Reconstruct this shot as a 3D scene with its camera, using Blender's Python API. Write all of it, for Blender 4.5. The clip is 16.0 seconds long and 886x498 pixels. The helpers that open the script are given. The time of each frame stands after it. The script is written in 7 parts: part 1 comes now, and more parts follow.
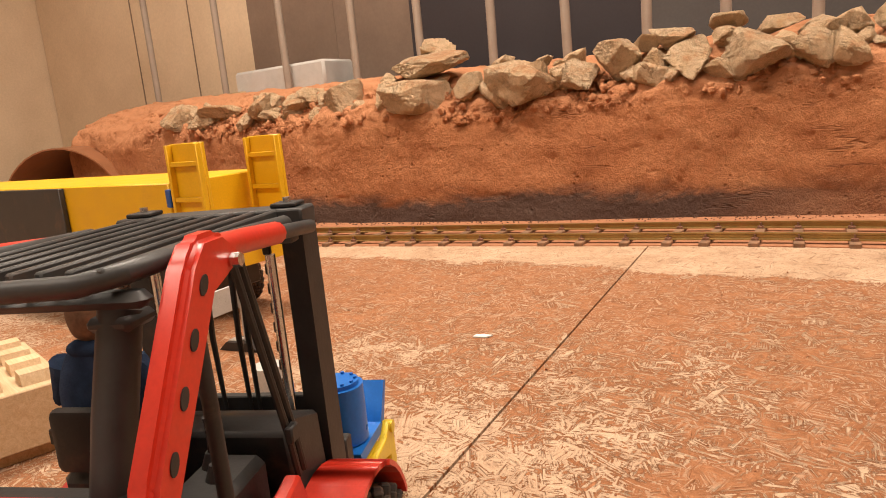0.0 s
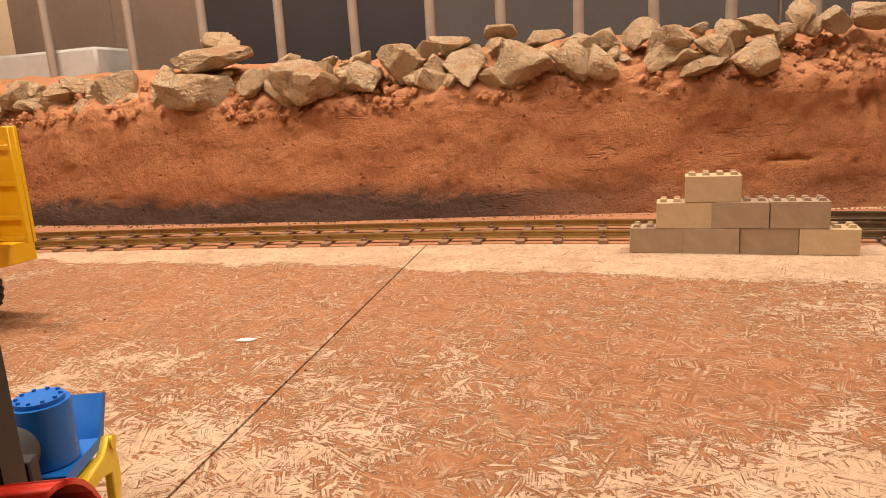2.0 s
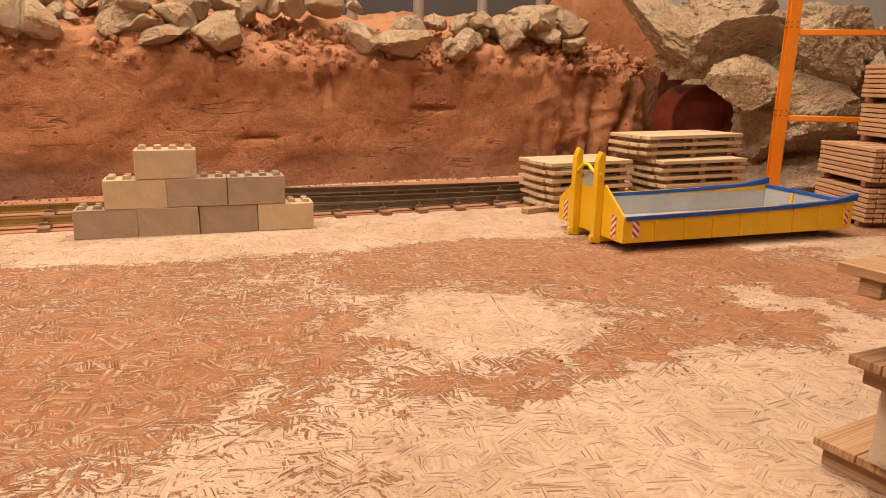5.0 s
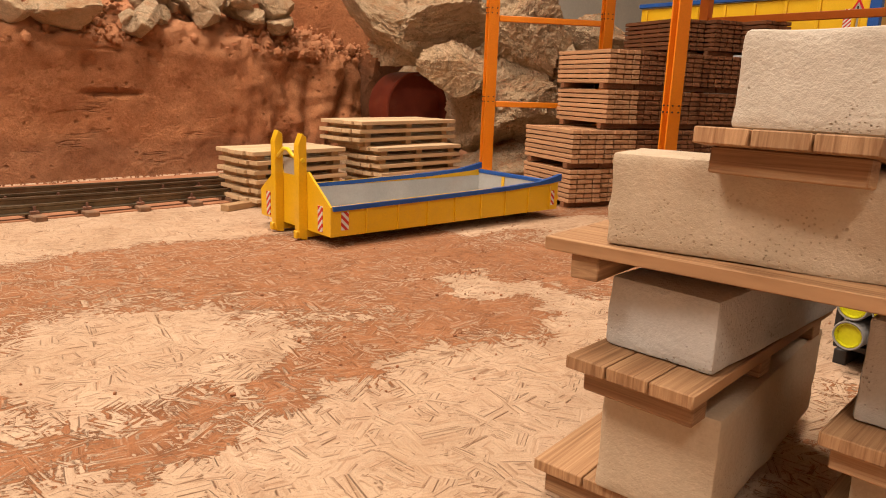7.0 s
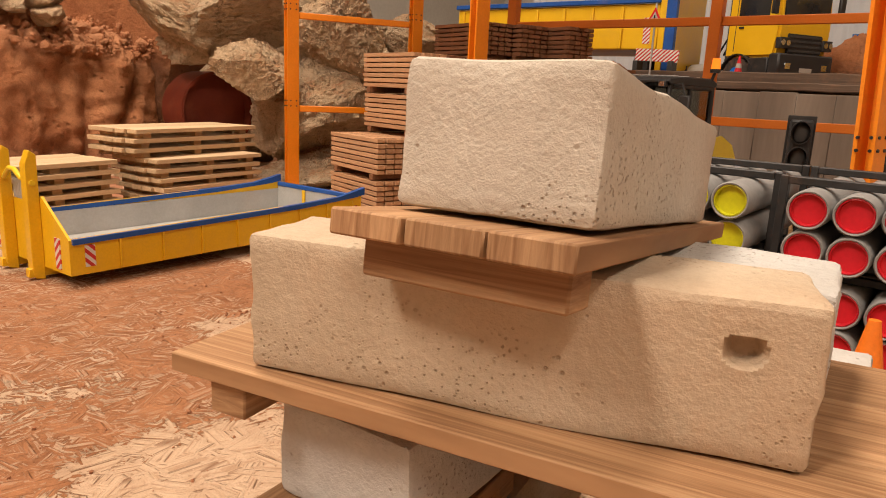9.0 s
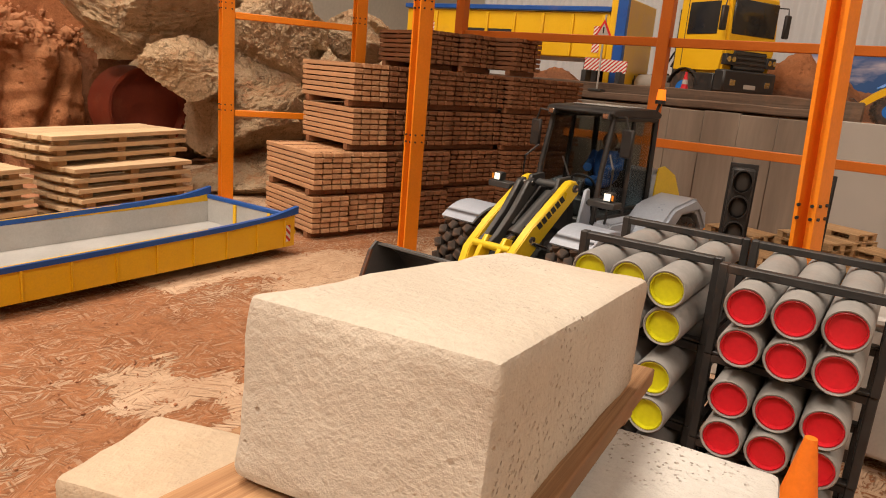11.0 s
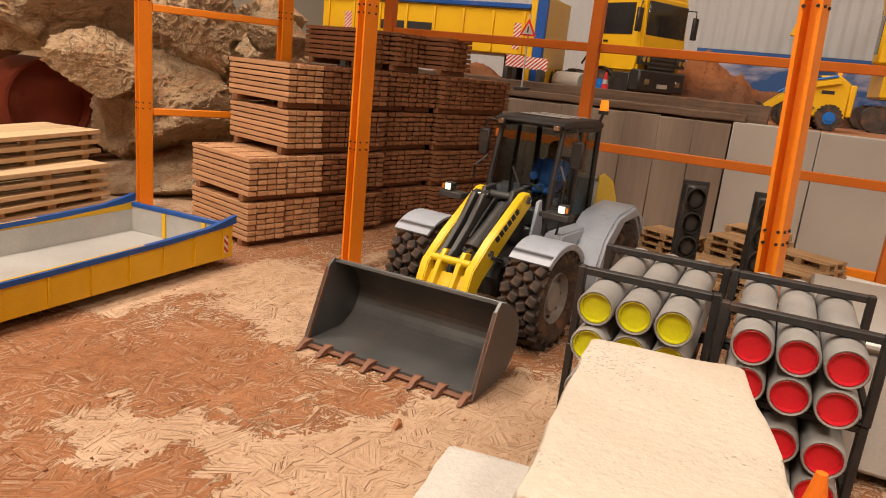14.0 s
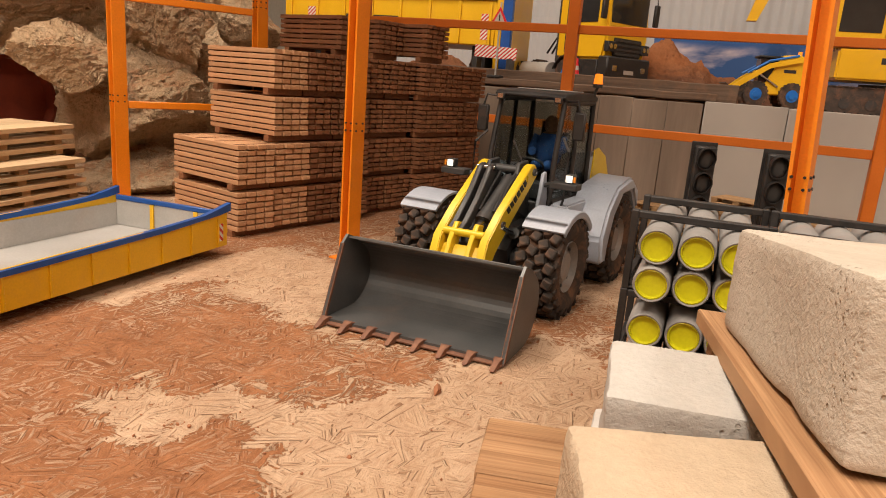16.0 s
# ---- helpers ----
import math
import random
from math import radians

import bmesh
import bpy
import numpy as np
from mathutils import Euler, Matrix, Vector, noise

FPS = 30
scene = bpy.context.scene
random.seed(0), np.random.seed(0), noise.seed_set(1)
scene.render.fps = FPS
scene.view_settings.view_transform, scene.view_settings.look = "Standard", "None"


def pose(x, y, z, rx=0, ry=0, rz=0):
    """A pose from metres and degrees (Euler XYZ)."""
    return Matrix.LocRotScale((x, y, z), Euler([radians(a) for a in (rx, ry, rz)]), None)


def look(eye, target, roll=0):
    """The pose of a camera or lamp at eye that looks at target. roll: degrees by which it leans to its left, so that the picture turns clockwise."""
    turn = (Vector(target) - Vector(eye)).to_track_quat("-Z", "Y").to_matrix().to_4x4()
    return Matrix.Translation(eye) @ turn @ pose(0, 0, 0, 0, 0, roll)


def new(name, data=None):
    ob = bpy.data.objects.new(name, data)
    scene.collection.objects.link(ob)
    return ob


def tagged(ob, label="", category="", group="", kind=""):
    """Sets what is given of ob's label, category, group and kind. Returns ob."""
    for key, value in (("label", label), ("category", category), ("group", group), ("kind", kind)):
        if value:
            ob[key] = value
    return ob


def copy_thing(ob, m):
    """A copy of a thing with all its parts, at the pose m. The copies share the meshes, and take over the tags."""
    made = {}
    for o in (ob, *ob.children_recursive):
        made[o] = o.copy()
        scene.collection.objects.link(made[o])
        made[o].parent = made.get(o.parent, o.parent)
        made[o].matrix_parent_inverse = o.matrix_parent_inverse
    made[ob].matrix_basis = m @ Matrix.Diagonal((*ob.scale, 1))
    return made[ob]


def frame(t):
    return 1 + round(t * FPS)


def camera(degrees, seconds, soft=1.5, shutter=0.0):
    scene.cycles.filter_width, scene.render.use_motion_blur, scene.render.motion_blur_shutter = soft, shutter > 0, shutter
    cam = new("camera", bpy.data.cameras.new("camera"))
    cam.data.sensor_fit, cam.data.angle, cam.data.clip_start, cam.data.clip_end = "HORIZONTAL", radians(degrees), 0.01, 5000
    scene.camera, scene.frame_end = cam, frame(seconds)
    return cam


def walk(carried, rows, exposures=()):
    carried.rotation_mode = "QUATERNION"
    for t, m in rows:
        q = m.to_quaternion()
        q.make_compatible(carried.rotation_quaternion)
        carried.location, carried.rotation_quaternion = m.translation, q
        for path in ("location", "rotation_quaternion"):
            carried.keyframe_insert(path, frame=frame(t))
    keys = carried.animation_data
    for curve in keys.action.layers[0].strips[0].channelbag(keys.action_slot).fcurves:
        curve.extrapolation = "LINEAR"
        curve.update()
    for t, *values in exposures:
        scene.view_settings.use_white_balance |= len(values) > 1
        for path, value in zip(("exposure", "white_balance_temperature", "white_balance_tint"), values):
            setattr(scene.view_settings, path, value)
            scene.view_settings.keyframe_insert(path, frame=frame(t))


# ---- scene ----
cam = camera(65.0, 16.0, 1.0)
METRES, EYE, TILT, LEAN, TURN = 0.656, 0.25, 0.0, 0.0, 31.9
PATH = [
    (0, (0.0813, 0.0087, 0.2880), (-1.0480, 1.6162, -0.0920), -5.5),
    (0.5, (0.0937, 0.0149, 0.2850), (-0.9635, 1.6701, -0.0930), -5.0),
    (1, (0.0998, 0.0156, 0.2900), (-0.8473, 1.7341, -0.0980), -4.3),
    (1.5, (0.1125, 0.0268, 0.2860), (-0.6973, 1.8110, -0.1160), -3.8),
    (2, (0.1351, 0.0354, 0.2810), (-0.5167, 1.8800, -0.1350), -3.4),
    (2.5, (0.1514, 0.0404, 0.2760), (-0.3270, 1.9344, -0.1540), -3.0),
    (3, (0.1690, 0.0494, 0.2730), (-0.1200, 1.9768, -0.1740), -2.5),
    (3.5, (0.1863, 0.0694, 0.2700), (0.1087, 2.0138, -0.1910), -1.8),
    (4, (0.2017, 0.0914, 0.2570), (0.3551, 2.0297, -0.2130), -0.8),
    (4.5, (0.2210, 0.1133, 0.2510), (0.6148, 2.0157, -0.2230), 0.1),
    (4.7, (0.2275, 0.1209, 0.2490), (0.7220, 2.0001, -0.2260), 0.5),
    (6.8, (0.3390, 0.2275, 0.2097), (1.5420, 1.7290, -0.2390), 2.10),
    (7, (0.3538, 0.2312, 0.2077), (1.6198, 1.7119, -0.2447), 1.98),
    (7.5, (0.3914, 0.2393, 0.2054), (1.7629, 1.6231, -0.2459), 2.25),
    (8, (0.4280, 0.2491, 0.2064), (1.8871, 1.5403, -0.2449), 2.35),
    (8.5, (0.4563, 0.2513, 0.2165), (1.9762, 1.4712, -0.2328), 2.38),
    (9, (0.4780, 0.2525, 0.2246), (2.0422, 1.4169, -0.2196), 2.65),
    (9.5, (0.4934, 0.2531, 0.2331), (2.0846, 1.3804, -0.2111), 3.01),
    (9.7, (0.5000, 0.2543, 0.2403), (2.0982, 1.3708, -0.2061), 3.17),
    (11.8, (0.5311, 0.2743, 0.2959), (2.1921, 1.2646, -0.2144), 5.57),
    (12, (0.5292, 0.2706, 0.3023), (2.1950, 1.2484, -0.2163), 5.65),
    (12.5, (0.5292, 0.2786, 0.3084), (2.2171, 1.2138, -0.2174), 5.95),
    (13, (0.5347, 0.2892, 0.3079), (2.2471, 1.1817, -0.2127), 6.03),
    (13.5, (0.5223, 0.3113, 0.3106), (2.2646, 1.1489, -0.2020), 6.04),
    (14, (0.5067, 0.3374, 0.3032), (2.2778, 1.1181, -0.2005), 5.87),
    (14.5, (0.4966, 0.3579, 0.2940), (2.2889, 1.0914, -0.2057), 5.50),
    (15, (0.4873, 0.3749, 0.2847), (2.2976, 1.0669, -0.2093), 5.12),
    (15.5, (0.4811, 0.3866, 0.2717), (2.3022, 1.0553, -0.2146), 4.72),
    (16, (0.4757, 0.3972, 0.2601), (2.3057, 1.0498, -0.2145), 4.42),
]
walk(cam, [(t, look(eye, target, roll)) for t, eye, target, roll in PATH])
# ---- hall light: ceiling luminaires and a faint even fill from the hall's skylights ----
world = bpy.data.worlds.new("hall_air")
scene.world = world
world.use_nodes = True
world.node_tree.nodes["Background"].inputs[0].default_value = (1.0, 0.93, 0.84, 1)
world.node_tree.nodes["Background"].inputs[1].default_value = 0.0
CEIL = 2.7
LAMPS = [(-2.9, 1.0, 10.0), (-1.3, 0.9, 80.0), (0.15, 0.95, 33.0), (1.05, 1.5, 54.0), (-1.3, -1.1, 40.0), (0.6, -1.3, 22.0)]
for lx, ly, watts in LAMPS:
    ld = bpy.data.lights.new("hall_lamp", "AREA")
    ld.shape, ld.size, ld.size_y = "RECTANGLE", 0.9, 0.35
    ld.energy, ld.color = watts, (1.0, 0.85, 0.70)
    lo = new("hall_lamp", ld)
    lo.matrix_world = pose(lx, ly, CEIL - 0.09)


# ---- materials ----
def nodes(name, rough=0.6, metal=0.0, spec=0.4):
    m = bpy.data.materials.new(name)
    m.use_nodes = True
    nt = m.node_tree
    b = nt.nodes["Principled BSDF"]
    b.inputs["Roughness"].default_value = rough
    b.inputs["Metallic"].default_value = metal
    b.inputs["Specular IOR Level"].default_value = spec
    return m, nt, b


def nd(nt, kind, **values):
    n = nt.nodes.new(kind)
    for k, v in values.items():
        if k in n.inputs:
            n.inputs[k].default_value = v
    return n


def coords(nt, scale=(1, 1, 1), space="Object"):
    tc = nt.nodes.new("ShaderNodeTexCoord")
    mp = nt.nodes.new("ShaderNodeMapping")
    mp.inputs["Scale"].default_value = scale
    nt.links.new(tc.outputs[space], mp.inputs["Vector"])
    return mp.outputs["Vector"]


def noise_tex(nt, vec, scale, detail=4.0, rough=0.6, distort=0.0):
    n = nd(nt, "ShaderNodeTexNoise", Scale=scale, Detail=detail, Roughness=rough, Distortion=distort)
    nt.links.new(vec, n.inputs["Vector"])
    return n.outputs["Fac"]


def ramp(nt, fac, *stops):
    r = nt.nodes.new("ShaderNodeValToRGB")
    el = r.color_ramp.elements
    while len(el) < len(stops):
        el.new(0.5)
    for e, (p, c) in zip(el, stops):
        e.position = p
        e.color = (*c, 1) if not isinstance(c, (int, float)) else (c, c, c, 1)
    nt.links.new(fac, r.inputs["Fac"])
    return r.outputs["Color"]


def mix(nt, fac, a, b, mode="MIX"):
    m = nt.nodes.new("ShaderNodeMix")
    m.data_type, m.blend_type = "RGBA", mode
    for i, v in ((0, fac), (6, a), (7, b)):
        if isinstance(v, bpy.types.NodeSocket):
            nt.links.new(v, m.inputs[i])
        elif isinstance(v, (int, float)):
            m.inputs[i].default_value = v if i == 0 else (v, v, v, 1)
        else:
            m.inputs[i].default_value = (*v, 1)
    return m.outputs[2]


def maths(nt, op, a, b=0.5, clamp=False):
    m = nt.nodes.new("ShaderNodeMath")
    m.operation, m.use_clamp = op, clamp
    for sock, v in zip(m.inputs, (a, b)):
        if isinstance(v, bpy.types.NodeSocket):
            nt.links.new(v, sock)
        else:
            sock.default_value = v
    return m.outputs[0]


def bump(nt, bsdf, height, strength=0.3, dist=0.002):
    b = nd(nt, "ShaderNodeBump", Strength=strength, Distance=dist)
    nt.links.new(height, b.inputs["Height"])
    nt.links.new(b.outputs["Normal"], bsdf.inputs["Normal"])


DUST = (0.42, 0.20, 0.10)


def surf(name, c1, c2, rough=0.6, metal=0.0, scale=40.0, fine=400.0, relief=0.15, depth=0.001, dust=0.0, spec=0.4, vary=0.0, stretch=(1, 1, 1)):
    """A two-scale noise surface: base tones c1 to c2, fine relief, a share of red dust, tone varied from piece to piece."""
    m, nt, b = nodes(name, rough, metal, spec)
    v = coords(nt, stretch)
    big = noise_tex(nt, v, scale, 5, 0.6)
    col = ramp(nt, big, (0.3, c1), (0.7, c2))
    small = noise_tex(nt, v, fine, 3, 0.6)
    col = mix(nt, 0.2, col, ramp(nt, small, (0.25, 0.35), (0.75, 1.0)), "MULTIPLY")
    if vary:
        oi = nt.nodes.new("ShaderNodeObjectInfo")
        col = mix(nt, 1.0, col, ramp(nt, oi.outputs["Random"], (0.0, 1.0 - vary), (1.0, 1.0)), "MULTIPLY")
    if dust:
        dn = noise_tex(nt, v, scale * 0.6, 6, 0.7, 0.4)
        col = mix(nt, ramp(nt, dn, (0.62 - dust * 0.4, 0.0), (0.78 - dust * 0.25, dust)), col, DUST)
    nt.links.new(col, b.inputs["Base Color"])
    rr = ramp(nt, big, (0.2, max(rough - 0.12, 0.04)), (0.8, min(rough + 0.12, 1.0)))
    nt.links.new(rr, b.inputs["Roughness"])
    if relief:
        bump(nt, b, small, relief, depth)
    return m


def osb_material():
    """Oriented strand board: thin strand edges lying every way, pale where scuffed bare, red sand trodden into the hollows."""
    m, nt, b = nodes("osb_with_red_sand", 0.8, 0.0, 0.2)
    tc = nt.nodes.new("ShaderNodeTexCoord")
    g = tc.outputs["Object"]
    flat = coords(nt, (1, 1, 0))
    bend = nd(nt, "ShaderNodeTexNoise", Scale=9.0, Detail=1.0)
    nt.links.new(flat, bend.inputs["Vector"])
    crack, streak, best = None, None, None
    for k, (turn, along, across, off) in enumerate(((12, 15, 300, 0.0), (58, 18, 380, 3.1), (101, 13, 270, 6.7), (146, 19, 400, 9.4), (82, 21, 440, 12.2), (28, 16, 340, 15.5), (172, 14, 310, 18.3))):
        mp = nt.nodes.new("ShaderNodeMapping")
        mp.inputs["Location"].default_value = (off, off * 0.7, 0)
        mp.inputs["Rotation"].default_value = (0, 0, radians(turn))
        mp.inputs["Scale"].default_value = (1, 1, 0)
        nt.links.new(g, mp.inputs["Vector"])
        add = nt.nodes.new("ShaderNodeMix")
        add.data_type, add.blend_type = "RGBA", "ADD"
        add.inputs[0].default_value = 0.010
        nt.links.new(mp.outputs["Vector"], add.inputs[6])
        nt.links.new(bend.outputs["Color"], add.inputs[7])
        ms = nt.nodes.new("ShaderNodeMapping")
        ms.inputs["Scale"].default_value = (along, across, 1)
        nt.links.new(add.outputs[2], ms.inputs["Vector"])
        fibre = ramp(nt, noise_tex(nt, ms.outputs["Vector"], 1.0, 3, 0.55), (0.34, 0.0), (0.66, 1.0))
        scar = nd(nt, "ShaderNodeTexVoronoi", Scale=0.55)
        scar.voronoi_dimensions, scar.feature = "2D", "DISTANCE_TO_EDGE"
        nt.links.new(ms.outputs["Vector"], scar.inputs["Vector"])
        cell = nd(nt, "ShaderNodeTexVoronoi", Scale=0.55)
        cell.voronoi_dimensions = "2D"
        nt.links.new(ms.outputs["Vector"], cell.inputs["Vector"])
        sp = nt.nodes.new("ShaderNodeSeparateColor")
        nt.links.new(cell.outputs["Color"], sp.inputs[0])
        fibre = maths(nt, "ADD", maths(nt, "MULTIPLY", fibre, 0.75), maths(nt, "MULTIPLY", sp.outputs[0], 0.25))
        line = ramp(nt, scar.outputs["Distance"], (0.01, 1.0), (0.10, 0.0))
        line = maths(nt, "MULTIPLY", line, ramp(nt, sp.outputs[1], (0.55, 0.0), (0.8, 1.0)))
        place = noise_tex(nt, mp.outputs["Vector"], 30.0 + 4 * k, 3, 0.6)
        if best is None:
            best, crack, streak = place, line, fibre
        else:
            pick = maths(nt, "GREATER_THAN", place, best)
            crack = mix(nt, pick, crack, line)
            streak = mix(nt, pick, streak, fibre)
            best = maths(nt, "MAXIMUM", best, place)
    bright = ramp(nt, streak, (0.52, 0.0), (0.64, 1.0))
    fine = noise_tex(nt, flat, 900.0, 3, 0.7)
    tone = noise_tex(nt, flat, 7.0, 5, 0.65, 0.4)
    wood = ramp(nt, tone, (0.3, (0.60, 0.405, 0.262)), (0.7, (0.74, 0.53, 0.37)))
    wood = mix(nt, 0.5, wood, ramp(nt, streak, (0.15, (0.60, 0.48, 0.38)), (0.36, (0.93, 0.89, 0.85)), (0.6, (1.0, 1.0, 1.0))), "MULTIPLY")
    wood = mix(nt, maths(nt, "MULTIPLY", crack, 0.7), wood, (0.22, 0.10, 0.045))
    wood = mix(nt, 0.3, wood, ramp(nt, fine, (0.3, 0.5), (0.7, 1.0)), "MULTIPLY")
    wood = mix(nt, 0.4, wood, ramp(nt, noise_tex(nt, flat, 21.0, 8, 0.8, 0.8), (0.34, (0.58, 0.44, 0.36)), (0.56, (1.0, 1.0, 1.0))), "MULTIPLY")
    # sand: broad drifts, finer breaks, strands standing bare out of it
    drift = noise_tex(nt, flat, 2.1, 5, 0.62, 0.8)
    brk = noise_tex(nt, flat, 26.0, 8, 0.8, 0.6)
    mask = maths(nt, "ADD", maths(nt, "MULTIPLY", maths(nt, "SUBTRACT", drift, 0.16), 1.75), maths(nt, "MULTIPLY", brk, 1.35))
    gran = noise_tex(nt, flat, 150.0, 5, 0.75)
    mask = maths(nt, "ADD", mask, maths(nt, "MULTIPLY", maths(nt, "SUBTRACT", gran, 0.5), 1.0))
    mask = maths(nt, "SUBTRACT", mask, maths(nt, "MULTIPLY", streak, 0.55))
    mask = maths(nt, "ADD", mask, maths(nt, "MULTIPLY", crack, 0.16))
    # a swept pale strip along the railway, a red band beside it, trodden drifts and bare patches
    sep = nt.nodes.new("ShaderNodeSeparateXYZ")
    nt.links.new(g, sep.inputs[0])
    edge = noise_tex(nt, flat, 5.0, 4, 0.6)
    strip_y = maths(nt, "ADD", sep.outputs["Y"], maths(nt, "MULTIPLY", maths(nt, "SUBTRACT", edge, 0.5), 0.16))
    for a, c, p, q in ((1.10, 1.17, 0.0, -0.9), (0.72, 0.95, 0.0, 0.10), (0.50, 0.90, -0.06, 0.0)):
        mr = nd(nt, "ShaderNodeMapRange")
        mr.inputs[1].default_value, mr.inputs[2].default_value, mr.inputs[3].default_value, mr.inputs[4].default_value = a, c, p, q
        nt.links.new(strip_y, mr.inputs[0])
        mask = maths(nt, "ADD", mask, mr.outputs[0])
    drifts = [(0.43, 0.60, 0.07, 0.34), (0.50, 0.62, 0.06, 0.4), (0.58, 0.65, 0.06, 0.45), (0.66, 0.68, 0.06, 0.42), (0.1, 0.74, 0.15, 0.22), (0.34, 0.77, 0.09, 0.3), (-0.45, 0.92, 0.3, 0.22), (-0.8, 0.8, 0.3, 0.2), (0.20, 0.71, 0.09, 0.3), (-0.06, 0.47, 0.06, 0.35), (0.75, 0.90, 0.13, 0.4), (0.922, 0.928, 0.09, 0.45), (0.953, 0.825, 0.07, 0.5), (0.983, 0.724, 0.055, 0.5), (1.015, 0.628, 0.045, 0.5), (1.053, 0.84, 0.045, 0.4), (0.76, 0.70, 0.06, 0.5), (0.793, 0.78, 0.05, 0.5), (0.825, 0.688, 0.045, 0.5), (1.16, 0.56, 0.045, 0.3)]
    bare = [(0.52, 0.76, 0.10, -0.42), (0.50, 0.50, 0.16, -0.42), (0.66, 0.54, 0.12, -0.42), (0.3, 0.5, 0.15, -0.12), (0.42, 0.78, 0.06, -0.5), (0.5, 0.84, 0.05, -0.3), (1.149, 0.999, 0.07, -0.5), (1.244, 0.914, 0.09, -0.5), (1.062, 1.002, 0.05, -0.5), (0.854, 0.792, 0.045, -0.55), (0.888, 0.713, 0.05, -0.55), (0.884, 0.611, 0.07, -0.55), (0.975, 0.557, 0.07, -0.55), (1.093, 0.513, 0.08, -0.55), (0.856, 0.554, 0.08, -0.55), (0.982, 0.465, 0.10, -0.5), (1.11, 0.745, 0.06, -0.45), (1.2, 0.81, 0.09, -0.4)]
    ragged = nd(nt, "ShaderNodeTexNoise", Scale=14.0, Detail=6.0)
    nt.links.new(flat, ragged.inputs["Vector"])
    warp = nt.nodes.new("ShaderNodeMix")
    warp.data_type, warp.blend_type = "RGBA", "ADD"
    warp.inputs[0].default_value = 0.16
    nt.links.new(g, warp.inputs[6])
    nt.links.new(ragged.outputs["Color"], warp.inputs[7])
    for cx, cy, r, amt in drifts + bare:
        vm = nt.nodes.new("ShaderNodeVectorMath")
        vm.operation = "DISTANCE"
        nt.links.new(warp.outputs[2], vm.inputs[0])
        vm.inputs[1].default_value = (cx + 0.08, cy + 0.08, 0.08)
        rg = nd(nt, "ShaderNodeMapRange")
        rg.interpolation_type = "SMOOTHSTEP"
        rg.inputs[1].default_value, rg.inputs[2].default_value, rg.inputs[3].default_value, rg.inputs[4].default_value = r * 0.5, r * 1.25, amt, 0.0
        nt.links.new(vm.outputs["Value"], rg.inputs[0])
        mask = maths(nt, "ADD", mask, rg.outputs[0])
    fac = nd(nt, "ShaderNodeMapRange")
    fac.inputs[1].default_value, fac.inputs[2].default_value, fac.inputs[3].default_value, fac.inputs[4].default_value = 0.91, 1.00, 0.03, 0.96
    nt.links.new(mask, fac.inputs[0])
    sand = ramp(nt, brk, (0.3, (0.27, 0.098, 0.039)), (0.7, (0.57, 0.245, 0.108)))
    sand = mix(nt, 0.5, sand, ramp(nt, gran, (0.3, 0.45), (0.62, 1.0)), "MULTIPLY")
    sand = mix(nt, 0.3, sand, ramp(nt, fine, (0.3, 0.4), (0.7, 1.0)), "MULTIPLY")
    # strands scraped bare within the thinner sand
    thin = nd(nt, "ShaderNodeMapRange")
    thin.inputs[1].default_value, thin.inputs[2].default_value, thin.inputs[3].default_value, thin.inputs[4].default_value = 0.95, 1.75, 0.95, 0.12
    nt.links.new(mask, thin.inputs[0])
    scrape = maths(nt, "MULTIPLY", maths(nt, "MULTIPLY", bright, thin.outputs[0]), ramp(nt, brk, (0.45, 1.0), (0.62, 0.3)))
    cover = maths(nt, "MULTIPLY", fac.outputs[0], maths(nt, "SUBTRACT", 1.0, scrape))
    col = mix(nt, cover, wood, sand)
    nt.links.new(col, b.inputs["Base Color"])
    height = maths(nt, "SUBTRACT", maths(nt, "ADD", maths(nt, "MULTIPLY", streak, 0.45), maths(nt, "MULTIPLY", fine, 0.5)), maths(nt, "MULTIPLY", crack, 0.6))
    height = maths(nt, "ADD", height, maths(nt, "MULTIPLY", fac.outputs[0], maths(nt, "MULTIPLY", brk, 1.4)))
    height = maths(nt, "ADD", height, maths(nt, "MULTIPLY", gran, 0.5))
    bump(nt, b, height, 0.9, 0.0030)
    return m


